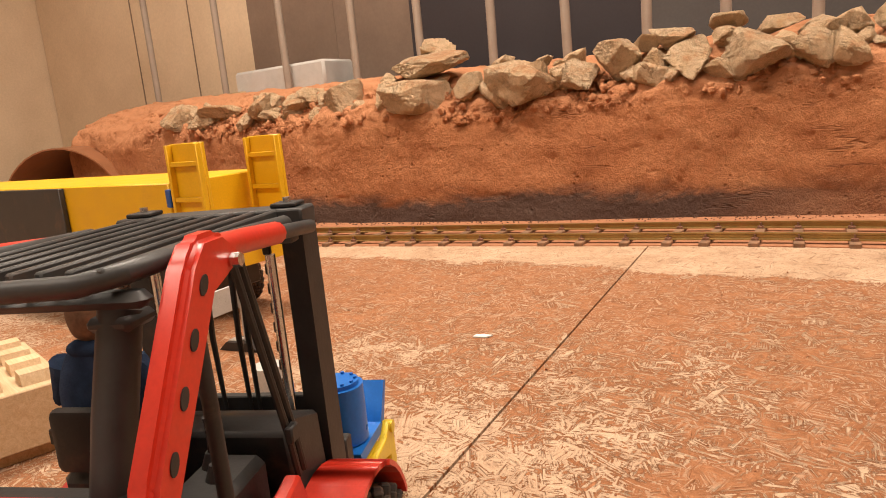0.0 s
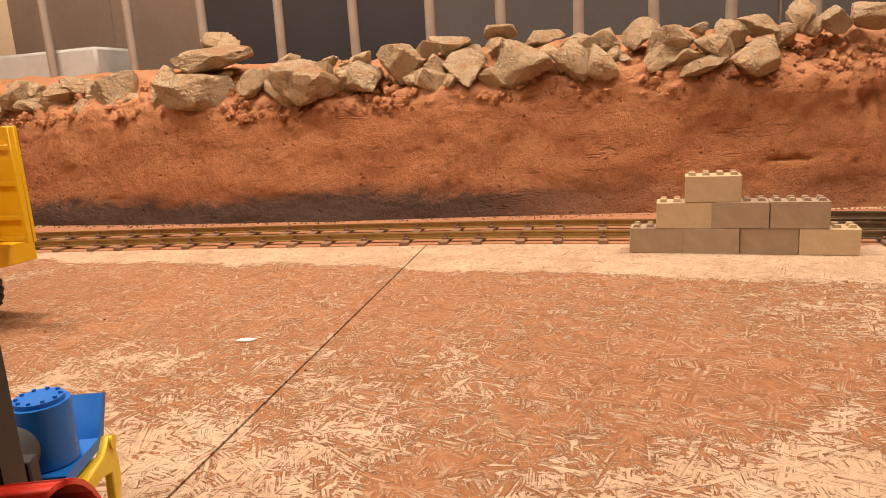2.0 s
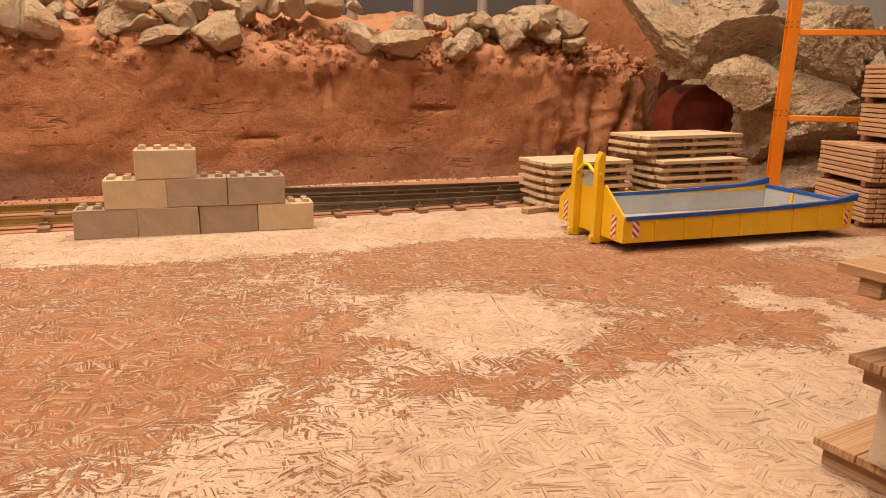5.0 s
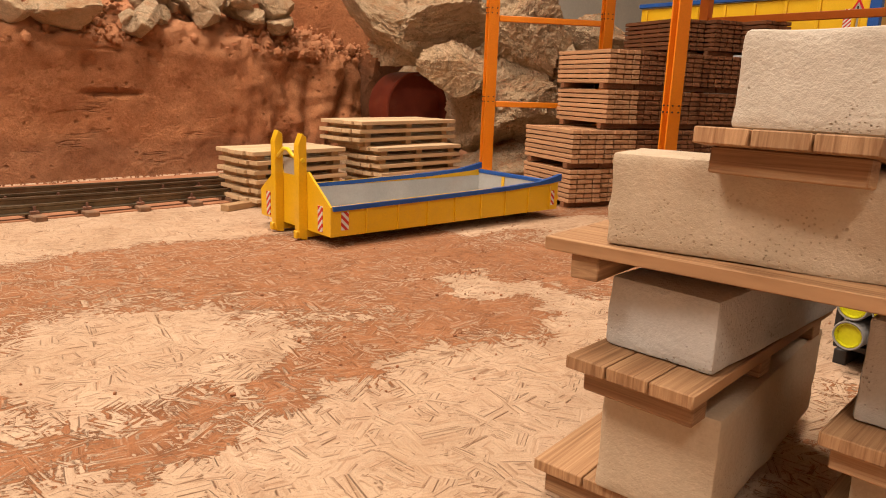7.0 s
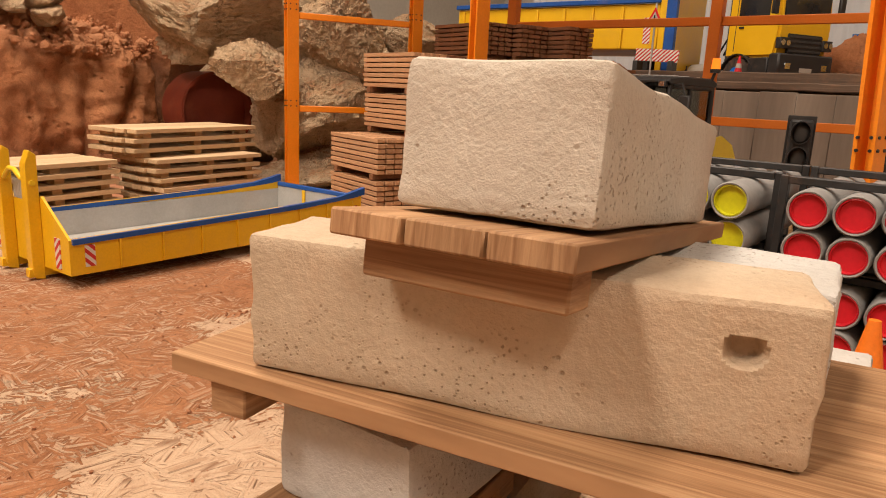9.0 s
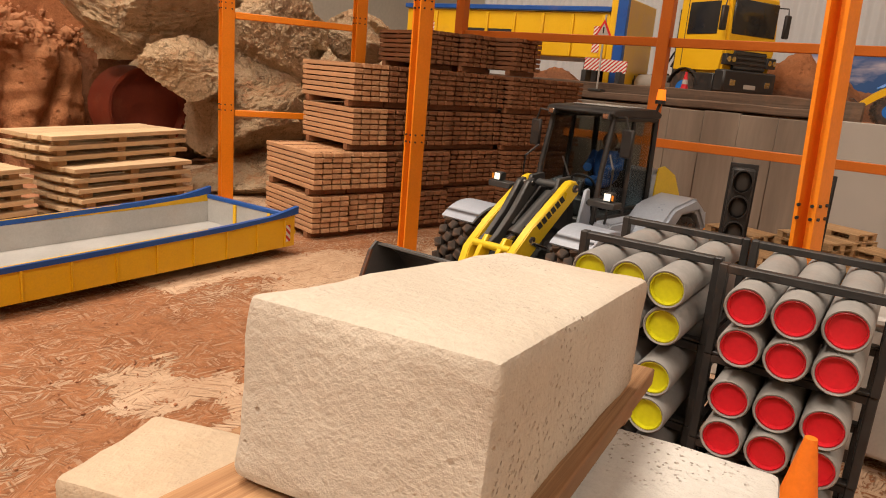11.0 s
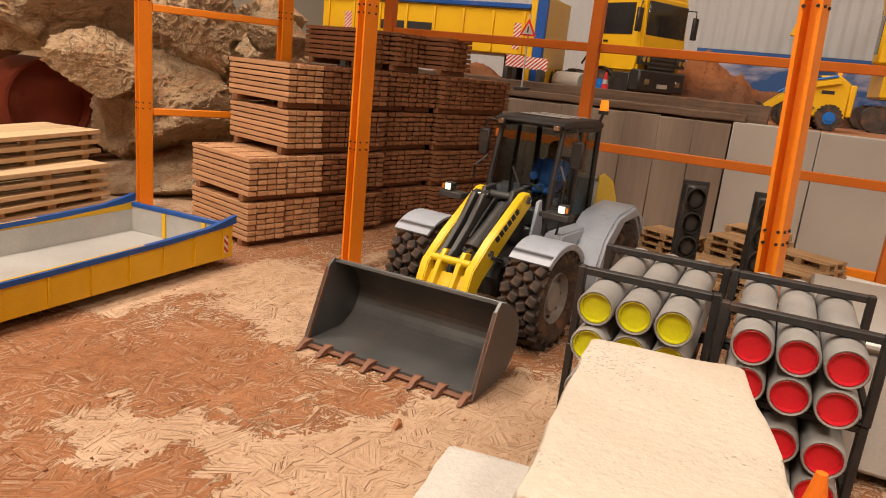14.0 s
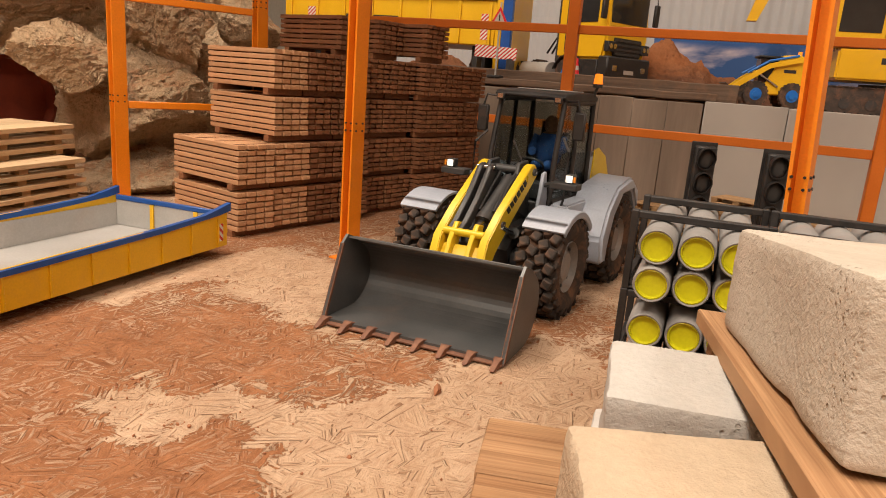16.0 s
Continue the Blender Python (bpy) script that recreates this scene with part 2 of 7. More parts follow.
def earth_material():
    """Red loam: grainy, pitted, darker along its foot, with a paler dry crust on top."""
    m, nt, b = nodes("red_loam", 0.92, 0.0, 0.12)
    v = coords(nt)
    big = noise_tex(nt, v, 4.0, 7, 0.7, 0.5)
    col = ramp(nt, big, (0.3, (0.42, 0.155, 0.066)), (0.5, (0.52, 0.21, 0.092)), (0.72, (0.63, 0.285, 0.135)))
    grain = noise_tex(nt, v, 330.0, 4, 0.75)
    mid = noise_tex(nt, v, 70.0, 6, 0.7)
    col = mix(nt, 0.5, col, ramp(nt, grain, (0.25, 0.35), (0.65, 1.0)), "MULTIPLY")
    col = mix(nt, 0.45, col, ramp(nt, mid, (0.3, 0.45), (0.55, 1.0)), "MULTIPLY")
    # scattered pits and short level cuts left by the shovel
    vo = nd(nt, "ShaderNodeTexVoronoi", Scale=42.0)
    nt.links.new(v, vo.inputs["Vector"])
    pit = maths(nt, "MULTIPLY", ramp(nt, vo.outputs["Distance"], (0.1, 1.0), (0.22, 0.0)), ramp(nt, noise_tex(nt, v, 12.0, 2), (0.52, 0.0), (0.6, 1.0)))
    cut = noise_tex(nt, coords(nt, (5, 5, 42)), 1.0, 3, 0.55, 0.4)
    cut = ramp(nt, maths(nt, "ABSOLUTE", maths(nt, "SUBTRACT", cut, 0.62)), (0.004, 1.0), (0.025, 0.0))
    cut = maths(nt, "MULTIPLY", cut, ramp(nt, noise_tex(nt, v, 6.0, 2), (0.57, 0.0), (0.66, 1.0)))
    dent = maths(nt, "MAXIMUM", pit, cut)
    col = mix(nt, maths(nt, "MULTIPLY", dent, 0.5), col, (0.16, 0.06, 0.03))
    # ragged dark grey band along the foot behind the railway, weaker towards +x
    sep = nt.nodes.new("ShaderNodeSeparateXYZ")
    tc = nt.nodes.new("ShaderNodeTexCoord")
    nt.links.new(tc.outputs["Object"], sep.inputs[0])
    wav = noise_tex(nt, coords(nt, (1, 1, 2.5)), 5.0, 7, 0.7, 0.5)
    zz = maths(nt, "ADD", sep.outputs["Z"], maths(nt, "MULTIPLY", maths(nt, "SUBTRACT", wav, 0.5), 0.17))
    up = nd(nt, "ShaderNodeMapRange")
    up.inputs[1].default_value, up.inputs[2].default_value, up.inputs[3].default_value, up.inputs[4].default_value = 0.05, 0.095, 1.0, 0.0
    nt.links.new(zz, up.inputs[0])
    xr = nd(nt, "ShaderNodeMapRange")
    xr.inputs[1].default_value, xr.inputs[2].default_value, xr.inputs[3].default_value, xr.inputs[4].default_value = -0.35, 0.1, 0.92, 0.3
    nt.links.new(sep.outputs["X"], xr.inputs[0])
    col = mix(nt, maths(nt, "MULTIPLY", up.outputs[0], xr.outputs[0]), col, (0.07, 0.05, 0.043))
    crust = nd(nt, "ShaderNodeMapRange")
    crust.inputs[1].default_value, crust.inputs[2].default_value = 0.255, 0.31
    nt.links.new(zz, crust.inputs[0])
    col = mix(nt, maths(nt, "MULTIPLY", crust.outputs[0], 0.6), col, (0.70, 0.34, 0.18))
    nt.links.new(col, b.inputs["Base Color"])
    h = maths(nt, "ADD", maths(nt, "MULTIPLY", mid, 1.6), maths(nt, "MULTIPLY", grain, 0.55))
    h = maths(nt, "SUBTRACT", h, maths(nt, "MULTIPLY", dent, 0.9))
    bump(nt, b, h, 0.95, 0.008)
    return m


def rock_material():
    """Rough sandstone: buff to grey-ochre, cracked, with red dust on the upper sides."""
    m, nt, b = nodes("quarry_stone", 0.88, 0.0, 0.15)
    v = coords(nt)
    oi = nt.nodes.new("ShaderNodeObjectInfo")
    big = noise_tex(nt, v, 11.0, 8, 0.72, 0.8)
    col = ramp(nt, big, (0.3, (0.50, 0.32, 0.175)), (0.46, (0.80, 0.565, 0.35)), (0.7, (0.90, 0.70, 0.48)))
    ochre = noise_tex(nt, v, 6.0, 4, 0.6)
    col = mix(nt, ramp(nt, ochre, (0.52, 0.0), (0.68, 0.6)), col, (0.60, 0.38, 0.20))
    col = mix(nt, ramp(nt, oi.outputs["Random"], (0.3, 0.0), (1.0, 0.4)), col, (0.68, 0.53, 0.37))
    red = noise_tex(nt, v, 18.0, 6, 0.75, 0.5)
    geo = nt.nodes.new("ShaderNodeNewGeometry")
    sep = nt.nodes.new("ShaderNodeSeparateXYZ")
    nt.links.new(geo.outputs["Normal"], sep.inputs[0])
    dusty = maths(nt, "ADD", maths(nt, "MULTIPLY", sep.outputs["Z"], 0.14), red)
    col = mix(nt, ramp(nt, dusty, (0.58, 0.0), (0.72, 0.75)), col, (0.60, 0.29, 0.14))
    fine = noise_tex(nt, v, 260.0, 5, 0.75)
    grit = noise_tex(nt, v, 55.0, 7, 0.75)
    col = mix(nt, 0.35, col, ramp(nt, fine, (0.25, 0.35), (0.7, 1.0)), "MULTIPLY")
    col = mix(nt, 0.4, col, ramp(nt, grit, (0.3, 0.4), (0.55, 1.0)), "MULTIPLY")
    seam = noise_tex(nt, v, 9.0, 5, 0.6, 0.3)
    seam = ramp(nt, maths(nt, "ABSOLUTE", maths(nt, "SUBTRACT", seam, 0.5)), (0.002, 1.0), (0.012, 0.0))
    col = mix(nt, maths(nt, "MULTIPLY", seam, 0.18), col, (0.12, 0.07, 0.04))
    nt.links.new(col, b.inputs["Base Color"])
    h = maths(nt, "ADD", maths(nt, "MULTIPLY", grit, 1.6), maths(nt, "MULTIPLY", big, 1.6))
    h = maths(nt, "SUBTRACT", maths(nt, "ADD", h, maths(nt, "MULTIPLY", fine, 0.3)), maths(nt, "MULTIPLY", seam, 0.6))
    bump(nt, b, h, 1.0, 0.012)
    return m


def wood_material(name, c1, c2, rough=0.65, grain=(6, 160, 160), vary=0.25, dust=0.0):
    """Sawn timber, its grain along local x."""
    m, nt, b = nodes(name, rough, 0.0, 0.3)
    v = coords(nt, grain)
    oi = nt.nodes.new("ShaderNodeObjectInfo")
    sh = nt.nodes.new("ShaderNodeVectorMath")
    sh.operation = "ADD"
    nt.links.new(v, sh.inputs[0])
    cb = nt.nodes.new("ShaderNodeCombineXYZ")
    for k in range(3):
        nt.links.new(maths(nt, "MULTIPLY", oi.outputs["Random"], 37.0 + 11 * k), cb.inputs[k])
    nt.links.new(cb.outputs[0], sh.inputs[1])
    g = noise_tex(nt, sh.outputs[0], 1.0, 4, 0.6, 1.2)
    col = ramp(nt, g, (0.3, c1), (0.7, c2))
    fib = noise_tex(nt, sh.outputs[0], 5.0, 3, 0.6)
    col = mix(nt, 0.3, col, ramp(nt, fib, (0.3, 0.45), (0.7, 1.0)), "MULTIPLY")
    col = mix(nt, 1.0, col, ramp(nt, oi.outputs["Random"], (0.0, 1.0 - vary), (1.0, 1.0)), "MULTIPLY")
    if dust:
        dn = noise_tex(nt, coords(nt), 30.0, 5, 0.7)
        col = mix(nt, ramp(nt, dn, (0.5, 0.0), (0.7, dust)), col, DUST)
    nt.links.new(col, b.inputs["Base Color"])
    bump(nt, b, maths(nt, "ADD", g, fib), 0.3, 0.0006)
    return m


def concrete_material(name, c1, c2, pores=170.0, pit=0.5, dust=0.25):
    """Aerated concrete: chalky, full of small pores, sand-stained."""
    m, nt, b = nodes(name, 0.9, 0.0, 0.15)
    v = coords(nt)
    oi = nt.nodes.new("ShaderNodeObjectInfo")
    big = noise_tex(nt, v, 16.0, 5, 0.65, 0.5)
    col = ramp(nt, big, (0.3, c1), (0.7, c2))
    hole = None
    for sc, lo, hi, where in ((pores * 1.1, 0.10, 0.20, 34.0), (pores * 2.2, 0.14, 0.26, 21.0), (pores * 0.5, 0.06, 0.11, 50.0)):
        vo = nd(nt, "ShaderNodeTexVoronoi", Scale=sc)
        nt.links.new(v, vo.inputs["Vector"])
        sel = noise_tex(nt, v, where, 3, 0.6)
        one = maths(nt, "MULTIPLY", ramp(nt, vo.outputs["Distance"], (lo, 1.0), (hi, 0.0)), ramp(nt, sel, (0.56, 0.0), (0.64, 1.0)))
        hole = one if hole is None else maths(nt, "MAXIMUM", hole, one)
    col = mix(nt, maths(nt, "MULTIPLY", hole, 0.5), col, (0.30, 0.20, 0.125))
    dn = noise_tex(nt, v, 11.0, 6, 0.7, 0.6)
    col = mix(nt, ramp(nt, dn, (0.5, 0.0), (0.72, dust)), col, (0.58, 0.36, 0.21))
    fine = noise_tex(nt, v, 420.0, 3, 0.7)
    col = mix(nt, 0.22, col, ramp(nt, fine, (0.3, 0.5), (0.7, 1.0)), "MULTIPLY")
    col = mix(nt, 1.0, col, ramp(nt, oi.outputs["Random"], (0.0, 0.9), (1.0, 1.0)), "MULTIPLY")
    nt.links.new(col, b.inputs["Base Color"])
    h = maths(nt, "SUBTRACT", maths(nt, "ADD", maths(nt, "MULTIPLY", fine, 0.35), maths(nt, "MULTIPLY", noise_tex(nt, v, 230.0, 4, 0.7), 0.45)), maths(nt, "MULTIPLY", hole, pit * 3))
    bump(nt, b, h, 0.9, 0.0018)
    return m


def stripes_material(name, c1, c2, period=0.014, slope=1.0, rough=0.5):
    """Diagonal warning stripes in the local xz or yz plane, scuffed."""
    m, nt, b = nodes(name, rough)
    tc = nt.nodes.new("ShaderNodeTexCoord")
    sep = nt.nodes.new("ShaderNodeSeparateXYZ")
    nt.links.new(tc.outputs["Object"], sep.inputs[0])
    d = maths(nt, "ADD", maths(nt, "ADD", sep.outputs["X"], sep.outputs["Y"]), maths(nt, "MULTIPLY", sep.outputs["Z"], slope))
    w = maths(nt, "FRACT", maths(nt, "DIVIDE", d, period))
    st = maths(nt, "GREATER_THAN", w, 0.5)
    col = mix(nt, st, c1, c2)
    n = noise_tex(nt, coords(nt), 120.0, 4, 0.6)
    col = mix(nt, 0.3, col, ramp(nt, n, (0.3, 0.5), (0.7, 1.0)), "MULTIPLY")
    nt.links.new(col, b.inputs["Base Color"])
    return m


def glass_material(name, tint=(0.85, 0.9, 0.9)):
    m, nt, b = nodes(name, 0.05)
    b.inputs["Base Color"].default_value = (*tint, 1)
    b.inputs["Transmission Weight"].default_value = 1.0
    b.inputs["IOR"].default_value = 1.12
    return m


M_OSB, M_EARTH, M_ROCK = osb_material(), earth_material(), rock_material()
M_SAND = surf("loose_red_sand", (0.34, 0.15, 0.08), (0.46, 0.22, 0.12), 0.95, scale=60, relief=0.5, depth=0.002, spec=0.1)
M_YELLOW = surf("yellow_paint", (0.76, 0.43, 0.010), (0.84, 0.50, 0.014), 0.38, scale=18, relief=0.03, dust=0.18, spec=0.45)
M_LYELLOW = surf("loader_yellow_paint", (0.76, 0.52, 0.02), (0.82, 0.58, 0.03), 0.35, scale=30, relief=0.03, dust=0.12)
M_BLUE = surf("blue_paint", (0.012, 0.07, 0.30), (0.02, 0.10, 0.38), 0.4, scale=30, relief=0.05, dust=0.12)
M_LBLUE = surf("bright_blue_paint", (0.01, 0.13, 0.50), (0.015, 0.17, 0.6), 0.35, scale=40, relief=0.04, dust=0.06)
M_RED = surf("red_paint", (0.55, 0.025, 0.012), (0.66, 0.04, 0.018), 0.33, scale=25, relief=0.03, dust=0.1, spec=0.5)
M_BLACK = surf("black_plastic", (0.018, 0.017, 0.017), (0.032, 0.03, 0.03), 0.5, scale=50, relief=0.12, dust=0.12)
M_DARK = surf("dark_grey_paint", (0.035, 0.035, 0.036), (0.055, 0.055, 0.055), 0.45, scale=40, relief=0.08, dust=0.15)
M_STEEL = surf("worn_bucket_steel", (0.085, 0.09, 0.092), (0.13, 0.13, 0.13), 0.42, 0.35, scale=18, relief=0.08, dust=0.12)
M_TOOTH = surf("rusty_steel", (0.16, 0.075, 0.05), (0.27, 0.14, 0.095), 0.7, 0.3, scale=80, relief=0.3, dust=0.4)
M_LGREY = surf("light_grey_paint", (0.34, 0.385, 0.46), (0.41, 0.45, 0.53), 0.35, scale=25, relief=0.04, dust=0.08)
M_RUBBER = surf("tyre_rubber", (0.036, 0.031, 0.028), (0.07, 0.056, 0.048), 0.8, scale=60, relief=0.3, dust=0.38, spec=0.2)
M_RIM = surf("grey_rim_paint", (0.20, 0.19, 0.18), (0.30, 0.28, 0.265), 0.5, scale=60, dust=0.25)
M_CHROME = surf("bright_metal", (0.55, 0.55, 0.55), (0.7, 0.7, 0.7), 0.22, 1.0, scale=60, relief=0.05)
M_GALV = surf("bare_sheet_steel", (0.46, 0.455, 0.44), (0.58, 0.57, 0.55), 0.4, 0.25, scale=14, relief=0.05, dust=0.2)
M_ORANGE = surf("orange_powder_coat", (0.84, 0.235, 0.010), (0.92, 0.28, 0.014), 0.42, scale=14, relief=0.04, dust=0.12)
# the rack's orange, darkened for the shadow on the rear row
M_ORANGE_SHADED = surf("shaded_orange_powder_coat", (0.58, 0.14, 0.010), (0.66, 0.17, 0.014), 0.5, scale=14, relief=0.04, dust=0.15)
M_PIPE = surf("grey_plastic_pipe", (0.24, 0.235, 0.23), (0.33, 0.32, 0.31), 0.5, scale=35, fine=300, relief=0.08, dust=0.2, vary=0.12)
M_CAPY = surf("yellow_pipe_cap", (0.58, 0.56, 0.01), (0.66, 0.64, 0.015), 0.4, scale=60, relief=0.04, dust=0.06)
M_CAPR = surf("red_pipe_cap", (0.58, 0.015, 0.025), (0.68, 0.02, 0.035), 0.38, scale=60, relief=0.04, dust=0.06)
# reddish-brown larch, its tone lowered further for the shade over the back stacks
M_STACK_SHADED = wood_material("shade_darkened_larch_slat", (0.24, 0.10, 0.048), (0.37, 0.168, 0.08), 0.7, (8, 220, 220), 0.3)
M_STACKP = wood_material("light_larch_slat", (0.54, 0.285, 0.145), (0.72, 0.42, 0.23), 0.7, (8, 220, 220), 0.2)
M_PINE = wood_material("pale_pine_board", (0.62, 0.42, 0.235), (0.76, 0.56, 0.35), 0.7, (8, 130, 130), 0.18)
M_PALLET = wood_material("pallet_wood", (0.44, 0.26, 0.12), (0.60, 0.39, 0.21), 0.7, (10, 160, 160), 0.25)
M_PLY = wood_material("plywood_pallet", (0.26, 0.125, 0.055), (0.54, 0.32, 0.165), 0.7, (5, 330, 24), 0.2, 0.1)
M_LAM = wood_material("laminated_bearer", (0.22, 0.10, 0.045), (0.56, 0.34, 0.18), 0.7, (24, 5, 260), 0.2, 0.1)
M_TIMBER = wood_material("weathered_timber", (0.13, 0.085, 0.06), (0.24, 0.165, 0.12), 0.85, (4, 90, 90), 0.3, 0.2)
M_BLOCK = concrete_material("aerated_concrete", (0.50, 0.39, 0.275), (0.60, 0.485, 0.36), 260.0, 0.09, 0.35)
M_BLOCKT = concrete_material("pale_aerated_concrete", (0.50, 0.44, 0.365), (0.60, 0.54, 0.46), 260.0, 0.16, 0.15)
M_BLOCKW = concrete_material("white_aerated_concrete", (0.50, 0.48, 0.45), (0.60, 0.58, 0.55), 260.0, 0.16, 0.1)
M_CAST = concrete_material("cast_concrete_tan", (0.52, 0.38, 0.23), (0.62, 0.47, 0.30), 300.0, 0.3, 0.25)
M_CASTG = concrete_material("cast_concrete_grey", (0.34, 0.245, 0.165), (0.44, 0.33, 0.23), 300.0, 0.3, 0.2)
M_BRASS = surf("brass_rail", (0.30, 0.20, 0.07), (0.42, 0.29, 0.11), 0.4, 0.7, scale=50, relief=0.08, dust=0.3)
M_DRAIL = surf("dark_steel_rail", (0.13, 0.10, 0.065), (0.20, 0.155, 0.10), 0.45, 0.7, scale=50, relief=0.08, dust=0.2)
M_SLEEPER = wood_material("sleeper_wood", (0.20, 0.11, 0.065), (0.32, 0.19, 0.115), 0.85, (8, 160, 160), 0.3, 0.5)
M_RUST = surf("rust_red_tube", (0.17, 0.028, 0.014), (0.23, 0.045, 0.022), 0.6, 0.1, scale=25, relief=0.15, dust=0.2)
M_TUBE = surf("brown_plastic_tube", (0.25, 0.10, 0.045), (0.34, 0.145, 0.07), 0.45, scale=20, relief=0.1, dust=0.25)
M_TANWALL = surf("tan_board_wall", (0.62, 0.47, 0.32), (0.74, 0.58, 0.41), 0.8, scale=2.5, fine=90, relief=0.2, dust=0.1)
M_BROWNWALL = surf("brown_board_wall", (0.17, 0.115, 0.085), (0.25, 0.175, 0.13), 0.8, scale=2.5, fine=90, relief=0.2)
M_PURPLE = surf("slate_grey_panel", (0.032, 0.025, 0.028), (0.046, 0.037, 0.041), 0.7, scale=2.5, fine=120, relief=0.15)
M_GREYP = surf("mid_grey_panel", (0.075, 0.064, 0.062), (0.10, 0.086, 0.08), 0.7, scale=2.5, fine=120, relief=0.15)
M_POLE = surf("cream_plastic_pole", (0.27, 0.215, 0.175), (0.35, 0.285, 0.23), 0.5, scale=12, relief=0.1, dust=0.2)
M_WHITE = surf("white_painted_wall", (0.40, 0.38, 0.355), (0.47, 0.45, 0.415), 0.8, scale=5, fine=900, relief=0.1, dust=0.06)
# streaked grey-brown, lowered to hold the shade on this stretch of wall
M_STREAK = surf("streaked_concrete_shade_toned", (0.17, 0.13, 0.10), (0.30, 0.24, 0.19), 0.85, scale=9, fine=160, relief=0.2, stretch=(1, 1, 0.12))
M_CORR = surf("white_corrugated_sheet", (0.46, 0.47, 0.49), (0.53, 0.54, 0.56), 0.5, scale=3, relief=0.05)
M_CLOTH = surf("blue_doll_cloth", (0.02, 0.035, 0.075), (0.035, 0.06, 0.12), 0.9, scale=120, fine=900, relief=0.5, spec=0.1)
M_CLOTH2 = surf("bright_blue_doll_cloth", (0.02, 0.08, 0.25), (0.03, 0.11, 0.34), 0.9, scale=120, relief=0.3)
M_GLASS = glass_material("cab_glass", (0.50, 0.55, 0.55))
M_TINT = surf("dark_cab_glass", (0.02, 0.02, 0.022), (0.03, 0.03, 0.03), 0.08, scale=20, relief=0, spec=0.6)
M_STRIPE = stripes_material("red_white_warning_stripes", (0.72, 0.70, 0.66), (0.55, 0.03, 0.03), 0.0105, 1.0)
M_CONE = surf("orange_rubber_cone", (0.78, 0.17, 0.01), (0.85, 0.21, 0.015), 0.55, scale=60, dust=0.1)
M_HALL = surf("hall_plaster", (0.55, 0.50, 0.44), (0.62, 0.57, 0.50), 0.9, scale=1.5, fine=60, relief=0.1)
M_WRAP = surf("milky_foil", (0.66, 0.63, 0.58), (0.76, 0.73, 0.69), 0.35, scale=40, relief=0.3, depth=0.004)
M_INK = surf("black_print", (0.02, 0.02, 0.02), (0.03, 0.03, 0.03), 0.6, scale=90, relief=0)
M_LAMPW, nt_, b_ = nodes("lit_headlight", 0.2)
b_.inputs["Base Color"].default_value = (0.9, 0.88, 0.8, 1)
b_.inputs["Emission Color"].default_value = (1.0, 0.95, 0.85, 1)
b_.inputs["Emission Strength"].default_value = 0.6
M_BEACON, nt_, b_ = nodes("amber_beacon", 0.2)
b_.inputs["Base Color"].default_value = (0.9, 0.22, 0.01, 1)
b_.inputs["Emission Color"].default_value = (1.0, 0.25, 0.02, 1)
b_.inputs["Emission Strength"].default_value = 0.8
M_AMBER = surf("amber_lens", (0.75, 0.25, 0.02), (0.8, 0.3, 0.03), 0.2, relief=0)
M_LITTER = surf("white_paper_scrap", (0.7, 0.66, 0.62), (0.78, 0.74, 0.7), 0.8, scale=90)
M_TRACKPAD = surf("crawler_steel", (0.05, 0.042, 0.038), (0.10, 0.08, 0.07), 0.6, 0.5, scale=60, dust=0.3)


# ---- shape helpers ----
def bx(bm, x0, x1, y0, y1, z0, z1, bev=0.0, seg=1, m=None):
    """Adds a box, its edges rounded by bev."""
    r = bmesh.ops.create_cube(bm, size=1.0, matrix=Matrix.LocRotScale(((x0 + x1) / 2, (y0 + y1) / 2, (z0 + z1) / 2), None, (x1 - x0, y1 - y0, z1 - z0)))
    vs = r["verts"]
    if bev:
        es = {e for v in vs for e in v.link_edges}
        rr = bmesh.ops.bevel(bm, geom=list(es), offset=bev, segments=seg, affect="EDGES", profile=0.5)
        vs = list({v for f in rr["faces"] for v in f.verts} | {v for v in vs if v.is_valid})
    if m is not None:
        bmesh.ops.transform(bm, matrix=m, verts=vs)
    return vs


def cyl(bm, p0, p1, r0, r1=None, n=14, caps=True):
    """Adds a cylinder or cone from p0 to p1."""
    p0, p1 = Vector(p0), Vector(p1)
    d = p1 - p0
    m = Matrix.Translation((p0 + p1) / 2) @ d.to_track_quat("Z", "Y").to_matrix().to_4x4()
    return bmesh.ops.create_cone(bm, cap_ends=caps, segments=n, radius1=r0, radius2=r0 if r1 is None else r1, depth=d.length, matrix=m)["verts"]


def prism(bm, pts, d0, d1, axis="y"):
    """Adds the polygon pts, extruded from d0 to d1 along axis. For y the points are (x, z), for x (y, z), for z (x, y)."""
    put = {"y": lambda u, v, d: (u, d, v), "x": lambda u, v, d: (d, u, v), "z": lambda u, v, d: (u, v, d)}[axis]
    a = [bm.verts.new(put(u, v, d0)) for u, v in pts]
    b = [bm.verts.new(put(u, v, d1)) for u, v in pts]
    n = len(pts)
    fs = [bm.faces.new(a), bm.faces.new(b[::-1])]
    for i in range(n):
        fs.append(bm.faces.new((a[i], b[i], b[(i + 1) % n], a[(i + 1) % n])))
    bmesh.ops.recalc_face_normals(bm, faces=fs)
    return a + b


